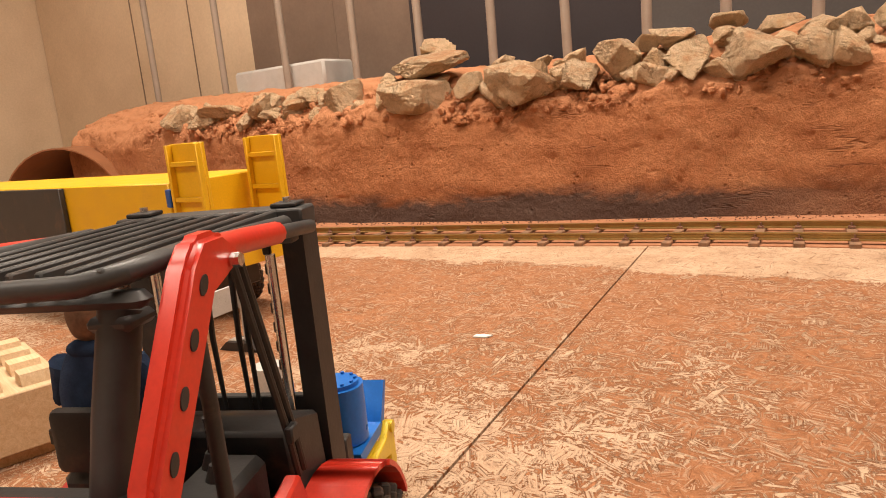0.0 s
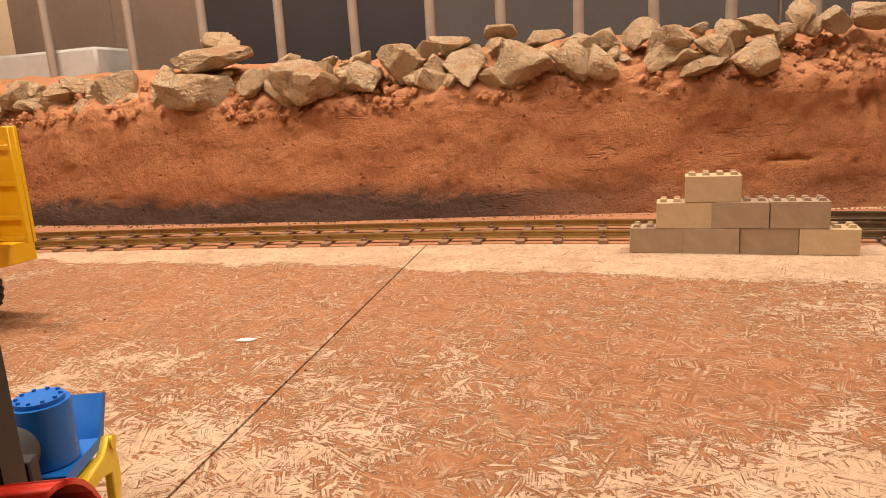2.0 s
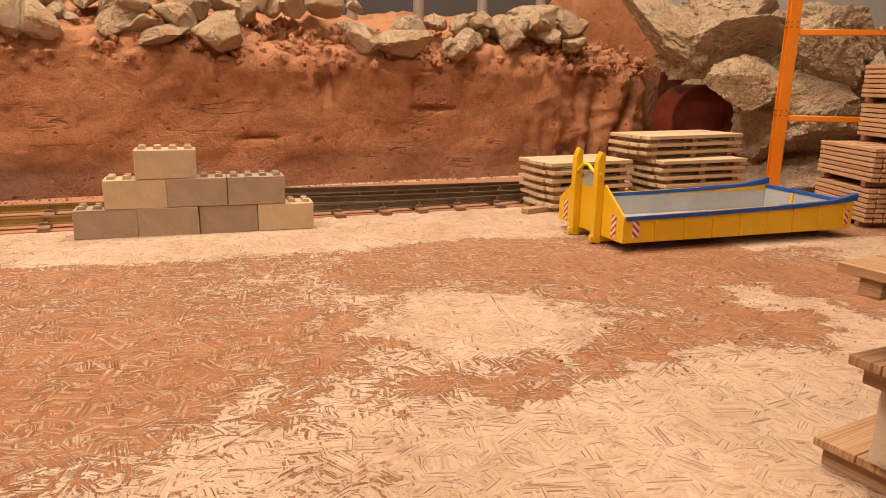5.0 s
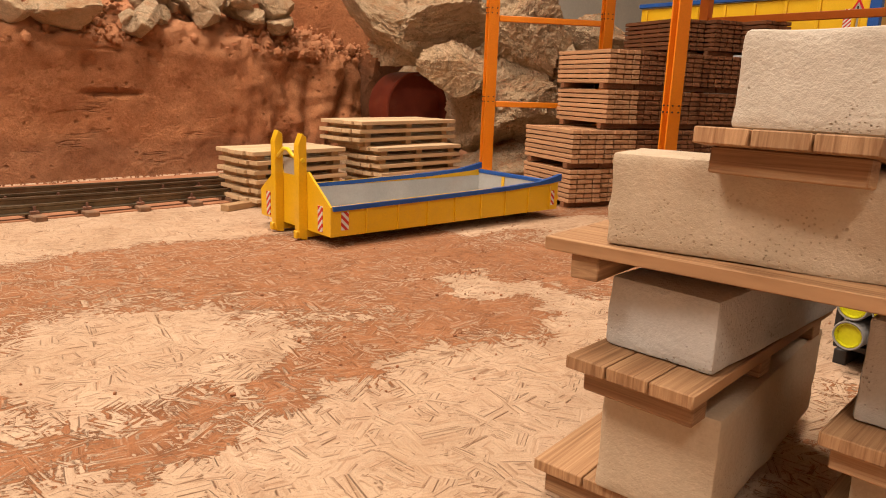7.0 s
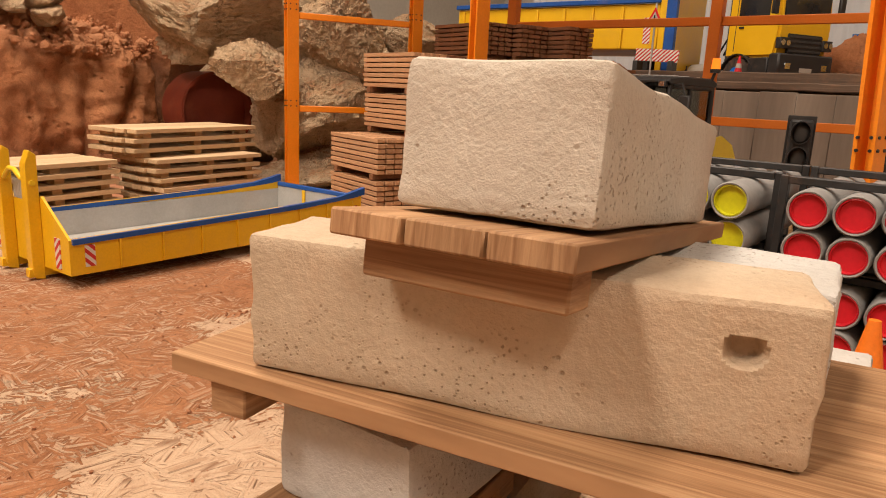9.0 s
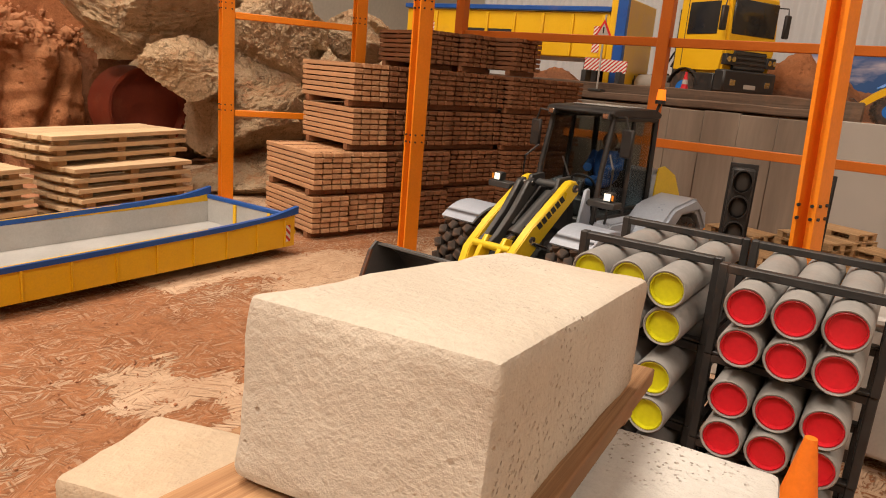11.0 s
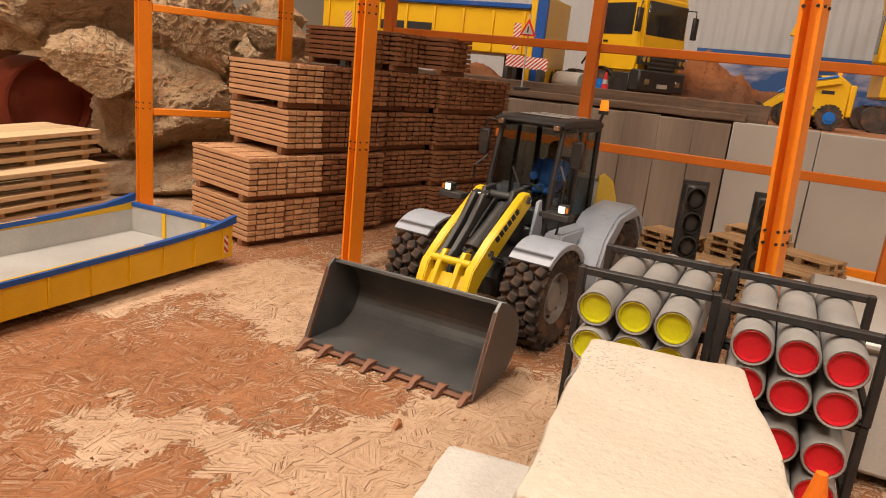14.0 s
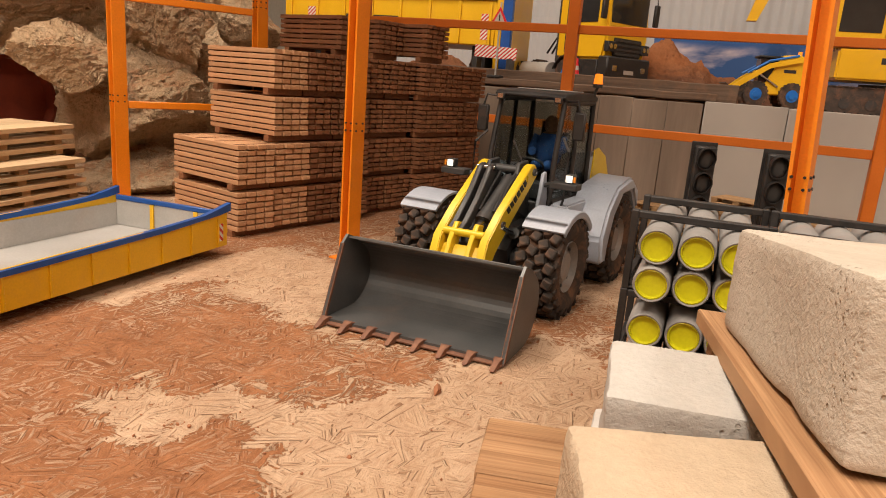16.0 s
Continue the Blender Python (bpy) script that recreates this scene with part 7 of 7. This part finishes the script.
for x in (0.005, 0.185):
    boxpart("post", br, M_GALV, x - 0.003, x + 0.003, 0.0022, 0.008, 0.010, 0.085, bev=0.0006)
    bm = B()
    prism(bm, [(-0.034, 0), (0.034, 0), (0.020, 0.012), (-0.020, 0.012)], x - 0.014, x + 0.014, "x")
    ft = part("foot", bm, M_BLACK, br, "black rubber foot", smooth=False)
    boxpart("foot_mark", ft, M_WHITE, x - 0.008, x + 0.008, -0.0215, -0.0015, 0.0121, 0.0128, bev=0.0, label="white mark on the foot")
cv = thing("rubber_ring", pose(-0.52, 0.50, 0), "small pale grey plastic drum on the boards", "drum")
cylpart("drum", cv, M_BLOCKW, (0, 0, 0), (0, 0, 0.03), 0.018, n=24)


# ---- raised ground behind the rack, its retaining wall ----
slab("terrace", (2.09, 3.5, -1.6, 1.5, -0.015, 0.252), M_SAND, "raised ground of red sand behind the retaining wall")
rnd = random.Random(3)
wall = thing("retaining_wall", pose(2.03, 0, 0), "low wall of white blocks and streaked concrete panels toned for shade", "wall", kind="structure")
y = -1.5
while y < 0.40:
    w = 0.25 if y + 0.25 < 0.34 else 0.408 - y
    boxpart("wall_block", wall, M_WHITE, 0.0, 0.056, y, y + w - 0.0018, 0, 0.2545 + rnd.uniform(-0.001, 0.001), bev=0.0012)
    y += w
for k in range(13):
    y = 0.4095 + k * 0.0705
    boxpart("wall_panel", wall, M_STREAK, 0.002, 0.056, y, y + 0.0697, 0, 0.2505 + rnd.uniform(-0.0015, 0.0015), bev=0.0012)
for x, y0, y1, z0, h in ((2.065, 0.385, 1.30, 0.2552, 0.016), (2.11, 0.345, 1.34, 0.2525, 0.040), (2.155, 0.37, 1.30, 0.2525, 0.032)):
    bm = B()
    L = y1 - y0
    bx(bm, 0, L, -0.02, 0.02, 0, h, 0.002)
    bmesh.ops.subdivide_edges(bm, edges=[e for e in bm.edges if e.calc_length() > 0.3], cuts=40, use_grid_fill=True)
    for v in bm.verts:
        v.co += Vector((0, 0.002 * noise.noise(v.co * 9), 0.0018 * noise.noise(v.co * 14)))
    single("timber_beam", bm, M_TIMBER, pose(x, y0, z0, 0, 0, 90), "weathered grey-brown timber beam lying on the wall", "timber beam", "beams on the wall")


def mound(x, y, rx, ry, h, seedv, label):
    bm = B()
    n = 56
    grid = []
    for i in range(n + 1):
        row = []
        for j in range(n + 1):
            u, v = i / n * 2 - 1, j / n * 2 - 1
            r = math.hypot(u, v)
            z = h * max(0.0, 1 - r) ** 0.9
            q = Vector((u * 2.5 + seedv, v * 2.5, 0))
            z += (noise.noise(q) * 0.16 + noise.noise(q * 3.1) * 0.10 + noise.noise(q * 9) * 0.05) * h * min(1.0, max(0.0, 1.05 - r) * 3)
            row.append(bm.verts.new((u * rx, v * ry, max(z, -0.004))))
        grid.append(row)
    for a, b in zip(grid, grid[1:]):
        for k in range(n):
            bm.faces.new((a[k], b[k], b[k + 1], a[k + 1]))
    single("soil_mound", bm, M_EARTH, pose(x, y, 0.2525), label, "soil mound")


mound(2.72, 0.55, 0.22, 0.22, 0.17, 1.0, "heap of dug red soil behind the truck")
mound(2.85, 0.36, 0.2, 0.26, 0.08, 5.0, "low spread heap of red soil")
mound(2.30, 1.10, 0.16, 0.20, 0.07, 9.0, "low heap of red soil by the container")
mound(2.62, -0.45, 0.25, 0.4, 0.06, 12.0, "low heap of red soil by the excavator")

# corrugated wall, banner and white pillar
bm = B()
n = 600
ys = np.linspace(-1.6, 1.75, n)
lo = [bm.verts.new((3.02 + 0.0022 * math.sin(i * math.tau / 6), yy, 0.2)) for i, yy in enumerate(ys)]
hi = [bm.verts.new((v.co.x, v.co.y, 1.35)) for v in lo]
for i in range(n - 1):
    bm.faces.new((lo[i], hi[i], hi[i + 1], lo[i + 1]))
single("wall_corrugated", bm, M_CORR, pose(0, 0, 0), "white corrugated sheet wall", kind="structure", smooth=False)
slab("pillar", (2.98, 3.01, -0.22, 0.02, 0.25, 1.3), M_WHITE, "plain white pillar in front of the sheet wall")


def sky_material():
    m, nt, b = nodes("printed_sky", 0.7)
    v = coords(nt, (1, 1, 2.2))
    cl = noise_tex(nt, v, 4.2, 5, 0.6, 0.3)
    col = ramp(nt, cl, (0.44, (0.03, 0.09, 0.26)), (0.54, (0.30, 0.30, 0.42)), (0.64, (0.70, 0.58, 0.58)))
    sep = nt.nodes.new("ShaderNodeSeparateXYZ")
    nt.links.new(v, sep.inputs[0])
    up = nd(nt, "ShaderNodeMapRange")
    up.inputs[1].default_value, up.inputs[2].default_value = 0.90, 0.96
    nt.links.new(sep.outputs["Z"], up.inputs[0])
    nt.links.new(mix(nt, up.outputs[0], col, (0.03, 0.10, 0.30)), b.inputs["Base Color"])
    return m


bm = B()
bx(bm, 2.955, 2.96, -0.75, 0.60, 0.30, 0.445)
bn = single("banner", bm, sky_material(), pose(0, 0, 0), "printed banner of blue sky and pale clouds", "banner", smooth=False)

# ---- yellow truck on the terrace; local x ahead (towards the rack and out), y left ----
T = 0.2525
tk = thing("dump_truck", pose(2.46, 0.76, T, 0, 0, 180 + 60), "yellow model truck with black bumper and grey tank", "truck")


def truck_wheel(parent, x, y, s, r, w, hub):
    t = cylpart("wheel", parent, M_RUBBER, (x, y - w / 2, r), (x, y + w / 2, r), r, n=28, label="black rubber tyre")
    bm = B()
    for k in range(20):
        m = Matrix.Translation((x, y, r)) @ Matrix.Rotation(k * math.tau / 20, 4, "Y") @ Matrix.Translation((r, 0, 0))
        bx(bm, -0.003, 0.002, -w / 2, w / 2, -0.0022, 0.0022, 0.0, 1, m)
    part("tread", bm, M_RUBBER, t, smooth=False)
    h = cylpart("hub", t, hub, (x, y + s * w * 0.46, r), (x, y + s * w * 0.54, r), r * 0.5, n=24, label="blue wheel disc")
    cylpart("hub_cap", t, hub, (x, y + s * w * 0.5, r), (x, y + s * w * 0.68, r), r * 0.26, n=16)
    return t


# cab, bumper, lamps, mirrors
bm = B()
prism(bm, [(0.0, 0.085), (0.155, 0.085), (0.165, 0.15), (0.155, 0.27), (0.14, 0.285), (0.0, 0.285)], -0.085, 0.085, "y")
bmesh.ops.bevel(bm, geom=list(bm.edges), offset=0.006, segments=2, affect="EDGES")
tc = part("cab", bm, M_YELLOW, tk)
boxpart("windscreen", tc, M_TINT, 0.1585, 0.1645, -0.074, 0.074, 0.175, 0.255, bev=0.002, label="dark windscreen")
boxpart("grille", tc, M_BLACK, 0.1605, 0.1665, -0.055, 0.055, 0.095, 0.140, bev=0.001, label="black slatted grille")
for k in range(4):
    boxpart("grille_bar", tc, M_DARK, 0.1667, 0.169, -0.054, 0.054, 0.098 + k * 0.011, 0.103 + k * 0.011, bev=0.0005)
for s in (-1, 1):
    boxpart("side_window", tc, M_TINT, 0.035, 0.13, s * 0.0855 - 0.001, s * 0.0855 + 0.001, 0.175, 0.25, bev=0.0005, label="dark side window")
    boxpart("door_seam", tc, M_DARK, 0.028, 0.0295, s * 0.0853 - 0.0006, s * 0.0853 + 0.0006, 0.10, 0.26, bev=0.0)
    boxpart("door_handle", tc, M_BLACK, 0.04, 0.055, s * 0.0865 - 0.001, s * 0.0865 + 0.001, 0.155, 0.160, bev=0.0005)
    hl = boxpart("headlight", tk, M_BLACK, 0.158, 0.172, s * 0.070 - 0.016, s * 0.070 + 0.016, 0.105, 0.130, bev=0.001)
    for q in (-1, 1):
        cylpart("lamp_lens", hl, M_CHROME, (0.172, s * 0.070 + q * 0.008, 0.118), (0.1745, s * 0.070 + q * 0.008, 0.118), 0.0065, n=14, label="bright lamp lens")
    rodpart("mirror_arm", tc, M_BLACK, [(0.15, s * 0.085, 0.25), (0.165, s * 0.105, 0.25), (0.165, s * 0.108, 0.235)], 0.0016)
    boxpart("mirror", tc, M_BLACK, 0.160, 0.169, s * 0.108 - 0.009, s * 0.108 + 0.009, 0.18, 0.235, bev=0.002)
    boxpart("step_box", tk, M_BLACK, 0.085, 0.145, s * 0.078 - 0.012, s * 0.078 + 0.012, 0.025, 0.084, bev=0.002)
    truck_wheel(tk, 0.05, s * 0.075, s, 0.042, 0.03, M_LBLUE)
    for x in (-0.20, -0.30):
        truck_wheel(tk, x, s * 0.072, s, 0.042, 0.034, M_LBLUE)
    bm = B()
    strip(bm, [(0.05 + 0.05 * math.cos(radians(a)), 0.042 + 0.05 * math.sin(radians(a))) for a in range(165, 10, -15)], 0.003, s * 0.075 - 0.018, s * 0.075 + 0.018)
    part("fender", bm, M_BLACK, tk)
bp = boxpart("bumper", tk, M_BLACK, 0.145, 0.178, -0.09, 0.09, 0.042, 0.094, bev=0.004)
for s in (-1, 1):
    boxpart("fog_lamp", bp, M_CHROME, 0.178, 0.1795, s * 0.06 - 0.009, s * 0.06 + 0.009, 0.058, 0.072, bev=0.0004)
boxpart("number_plate", bp, M_WHITE, 0.1782, 0.1792, -0.02, 0.02, 0.052, 0.062, bev=0.0, label="pale plate")
boxpart("chassis", tk, M_DARK, -0.40, 0.14, -0.03, 0.03, 0.045, 0.075, bev=0.002)
for s in (-1, 1):
    cylpart("tank", tk, M_GALV, (-0.13, s * 0.062, 0.048), (-0.03, s * 0.062, 0.048), 0.025, n=20, label="grey metal fuel tank")
for k, y in enumerate((-0.05, 0.05)):
    boxpart("exhaust_pipe", tk, M_DARK, -0.025, -0.008, y - 0.01, y + 0.01, 0.076, 0.24, bev=0.002)
for k in range(3):
    rodpart("hose", tk, M_BLACK, [(-0.02, -0.03 + 0.02 * k, 0.08), (-0.05, -0.03 + 0.02 * k, 0.14 + 0.01 * k), (-0.09, -0.02 + 0.02 * k, 0.10)], 0.003)

# ---- red and white striped barrier plank and warning sign ----
sp = thing("striped_plank", pose(2.26, 0.935, T), "red and white striped warning plank on low feet", "barrier")
boxpart("plank", sp, M_STRIPE, -0.003, 0.003, -0.056, 0.056, 0.068, 0.098, bev=0.0006, m=pose(0, 0, 0, 2.5))
for y in (-0.045, 0.045):
    boxpart("foot", sp, M_DARK, -0.02, 0.02, y - 0.006, y + 0.006, 0, 0.069, bev=0.001)
sg = thing("warning_sign", pose(2.06, 0.868, 0.2712), "red-edged white triangle sign on a thin post", "sign")
cylpart("post", sg, M_GALV, (0, 0, 0.0), (0, 0, 0.165), 0.0022, n=10)
bm = B()
prism(bm, [(-0.020, 0.118), (0.020, 0.118), (0.0, 0.155)], -0.0045, -0.003, "x")
tr = part("triangle", bm, M_CAPR, sg, "red triangle edge", smooth=False)
bm = B()
prism(bm, [(-0.013, 0.1215), (0.013, 0.1215), (0.0, 0.146)], -0.0052, -0.0046, "x")
part("triangle_field", bm, M_WHITE, tr, "white field", smooth=False)
boxpart("mark", tr, M_INK, -0.0058, -0.0053, -0.0015, 0.0015, 0.125, 0.138, bev=0.0, label="dark mark")
boxpart("foot", sg, M_DARK, -0.015, 0.015, -0.015, 0.015, -0.0, 0.006, bev=0.001)
cg = thing("traffic_cone", pose(2.15, 0.70, 0.2846, 0, 0, 0), "red and white banded road cone", "traffic cone")
cylpart("cone", cg, M_CAPR, (0, 0, 0.003), (0, 0, 0.045), 0.009, 0.002, n=20)
cylpart("band", cg, M_WHITE, (0, 0, 0.018), (0, 0, 0.028), 0.0068, 0.0052, n=20, label="white band")
boxpart("base", cg, M_CAPR, -0.012, 0.012, -0.012, 0.012, 0, 0.003, bev=0.0006)

# ---- yellow roll-off container with a blue rim on the terrace ----
co = thing("roll_off_container", pose(2.30, 1.25, T), "high yellow roll-off container with a blue rim", "container")
boxpart("body", co, M_YELLOW, 0.0, 0.30, -0.30, 0.34, 0.10, 0.215, bev=0.003)
for k in range(8):
    y = -0.285 + k * 0.086
    boxpart("rib", co, M_YELLOW, -0.007, -0.0002, y - 0.004, y + 0.004, 0.102, 0.208, bev=0.001)
boxpart("front_frame", co, M_YELLOW, -0.004, 0.304, -0.318, -0.3002, 0.03, 0.26, bev=0.002)
for y0, y1 in ((-0.302, 0.344),):
    for x in (-0.003, 0.297):
        boxpart("rim", co, M_BLUE, x - 0.006, x + 0.006, y0, y1, 0.2152, 0.228, bev=0.002, label="blue painted rim")
boxpart("load", co, M_CORR, 0.012, 0.288, -0.29, 0.33, 0.2152, 0.224, bev=0.001, label="pale sheet covering")
boxpart("blue_post", co, M_BLUE, -0.008, 0.01, -0.345, -0.3185, 0.01, 0.30, bev=0.002, label="blue upright post")
for y in (-0.25, 0.28):
    boxpart("skid", co, M_DARK, 0.03, 0.27, y - 0.02, y + 0.02, 0.0, 0.0999, bev=0.002)
for s, y in ((1, -0.272), (1, 0.25)):
    boxpart("warning_sticker", co, M_STRIPE, -0.0012, -0.0003, y - 0.012, y + 0.012, 0.115, 0.18, bev=0.0, label="red and white stripes")
boxpart("lettering", co, M_INK, -0.001, -0.0003, -0.02, 0.14, 0.14, 0.165, bev=0.0, label="dark lettering drawn as a plain bar")

# ---- yellow skid-steer loader; local x ahead, heading along +y of the hall ----
ss = thing("skid_steer_loader", pose(2.26, 0.275, T, 0, 0, 98) @ Matrix.Diagonal((0.84, 0.84, 0.9, 1)), "small yellow skid-steer loader with blue wheel discs", "skid-steer loader")
bm = B()
prism(bm, [(-0.085, 0.030), (0.035, 0.030), (0.02, 0.062), (-0.012, 0.126), (-0.055, 0.130), (-0.085, 0.112)], -0.034, 0.034, "y")
bmesh.ops.bevel(bm, geom=list(bm.edges), offset=0.003, segments=1, affect="EDGES")
sbod = part("body", bm, M_YELLOW, ss)
boxpart("lettering", sbod, M_INK, -0.05, -0.02, 0.0342, 0.0348, 0.085, 0.093, bev=0.0, label="dark lettering drawn as a plain bar")
boxpart("engine_cover", ss, M_YELLOW, -0.10, -0.0852, -0.032, 0.032, 0.035, 0.11, bev=0.003)
boxpart("cab", ss, M_TINT, -0.015, 0.040, -0.03, 0.03, 0.060, 0.118, bev=0.002, label="dark glazed cab")
boxpart("cab_roof", ss, M_BLACK, -0.03, 0.046, -0.034, 0.034, 0.1183, 0.124, bev=0.002)
for s in (-1, 1):
    for x in (-0.045, 0.045):
        truck_wheel(ss, x, s * 0.046, s, 0.030, 0.022, M_LBLUE)
    bm = B()
    prism(bm, [(-0.06, 0.112), (-0.058, 0.124), (0.02, 0.105), (0.075, 0.070), (0.105, 0.045), (0.10, 0.036), (0.065, 0.060), (0.015, 0.094)], s * 0.040 - 0.003, s * 0.040 + 0.003, "y")
    part("lift_arm", bm, M_YELLOW, ss, smooth=False)
    rodpart("arm_pipe", ss, M_LBLUE, [(-0.05, s * 0.0405, 0.127), (0.02, s * 0.0405, 0.111), (0.07, s * 0.0405, 0.080)], 0.003, label="blue arm pipe")
    cylpart("ram", ss, M_CHROME, (-0.01, s * 0.036, 0.05), (0.05, s * 0.036, 0.085), 0.003, n=10)
bm = B()
strip(bm, [(0.15, 0.006), (0.115, 0.004), (0.105, 0.018), (0.108, 0.04), (0.125, 0.052)], 0.002, -0.05, 0.05)
part("bucket", bm, M_DARK, ss, "dark steel bucket", smooth=False)
cylpart("beacon", ss, M_BEACON, (-0.06, 0.0, 0.129), (-0.06, 0.0, 0.139), 0.005, n=12, label="amber beacon")

# ---- yellow crawler excavator ----
ex = thing("crawler_excavator", pose(2.62, -0.02, T, 0, 0, 92), "yellow crawler excavator with dark tracks", "excavator")
for s in (-1, 1):
    y0, y1 = s * 0.10 - 0.032, s * 0.10 + 0.032
    bm = B()
    pts = []
    for k in range(10):
        a = radians(90 + 180 * k / 9)
        pts.append((-0.16 + 0.03 * math.cos(a), 0.032 + 0.03 * math.sin(a)))
    for k in range(10):
        a = radians(-90 + 180 * k / 9)
        pts.append((0.14 + 0.03 * math.cos(a), 0.032 + 0.03 * math.sin(a)))
    prism(bm, pts, y0 + 0.004, y1 - 0.004, "y")
    cr = part("crawler", bm, M_TRACKPAD, ex, "dark steel crawler track", smooth=False)
    for k in range(22):
        x = -0.16 + k * 0.0143
        for z0 in (-0.0005, 0.062):
            boxpart("track_pad", cr, M_TRACKPAD, x - 0.005, x + 0.005, y0, y1, z0, z0 + 0.0025, bev=0.0)
    for k in range(5):
        cylpart("roller", cr, M_DARK, (-0.13 + k * 0.06, y0 + 0.002, 0.022), (-0.13 + k * 0.06, y1 - 0.002, 0.022), 0.013, n=14)
boxpart("undercarriage", ex, M_DARK, -0.10, 0.09, -0.066, 0.066, 0.028, 0.058, bev=0.003)
cylpart("slew_ring", ex, M_DARK, (0, 0, 0.058), (0, 0, 0.074), 0.06, n=28)
bm = B()
prism(bm, [(-0.34, 0.080), (0.14, 0.080), (0.14, 0.155), (0.0, 0.158), (-0.30, 0.165), (-0.345, 0.145)], -0.105, 0.105, "y")
bmesh.ops.bevel(bm, geom=list(bm.edges), offset=0.005, segments=2, affect="EDGES")
hs = part("house", bm, M_YELLOW, ex)
for s in (-1, 1):
    boxpart("lettering", hs, M_INK, -0.22, 0.02, s * 0.1055 - 0.0006, s * 0.1055 + 0.0006, 0.098, 0.108, bev=0.0, label="dark lettering drawn as a plain bar")
    for k in range(3):
        boxpart("number_bars", hs, M_INK, 0.03 - k * 0.018, 0.042 - k * 0.018, s * 0.1055 - 0.0006, s * 0.1055 + 0.0006, 0.122, 0.137, bev=0.0, label="dark figures drawn as plain bars")
    boxpart("handrail_post", ex, M_BLACK, -0.06, -0.057, s * 0.095 - 0.0015, s * 0.095 + 0.0015, 0.16, 0.185, bev=0.0)
    rodpart("handrail", ex, M_BLACK, [(-0.20, s * 0.095, 0.186), (0.02, s * 0.095, 0.186)], 0.0016)
boxpart("hood", ex, M_DARK, -0.30, -0.04, -0.09, 0.09, 0.166, 0.176, bev=0.002)
ec = boxpart("cab", ex, M_YELLOW, 0.04, 0.165, 0.030, 0.104, 0.160, 0.285, bev=0.006)
boxpart("side_window", ec, M_TINT, 0.055, 0.15, 0.1035, 0.1055, 0.195, 0.275, bev=0.0006, label="dark cab window")
boxpart("front_window", ec, M_TINT, 0.164, 0.166, 0.04, 0.095, 0.185, 0.275, bev=0.0006, label="dark cab window")
bm = B()
prism(bm, [(0.07, 0.13), (0.12, 0.13), (0.16, 0.30), (0.20, 0.50), (0.17, 0.52), (0.115, 0.34)], -0.02, 0.02, "y")
part("boom", bm, M_YELLOW, ex)
bm = B()
prism(bm, [(0.165, 0.53), (0.205, 0.50), (0.33, 0.33), (0.36, 0.22), (0.335, 0.22), (0.30, 0.31)], -0.015, 0.015, "y")
part("stick", bm, M_YELLOW, ex)
for s in (-1, 1):
    cylpart("boom_ram", ex, M_CHROME, (0.13, s * 0.024, 0.12), (0.155, s * 0.024, 0.30), 0.006, n=12)
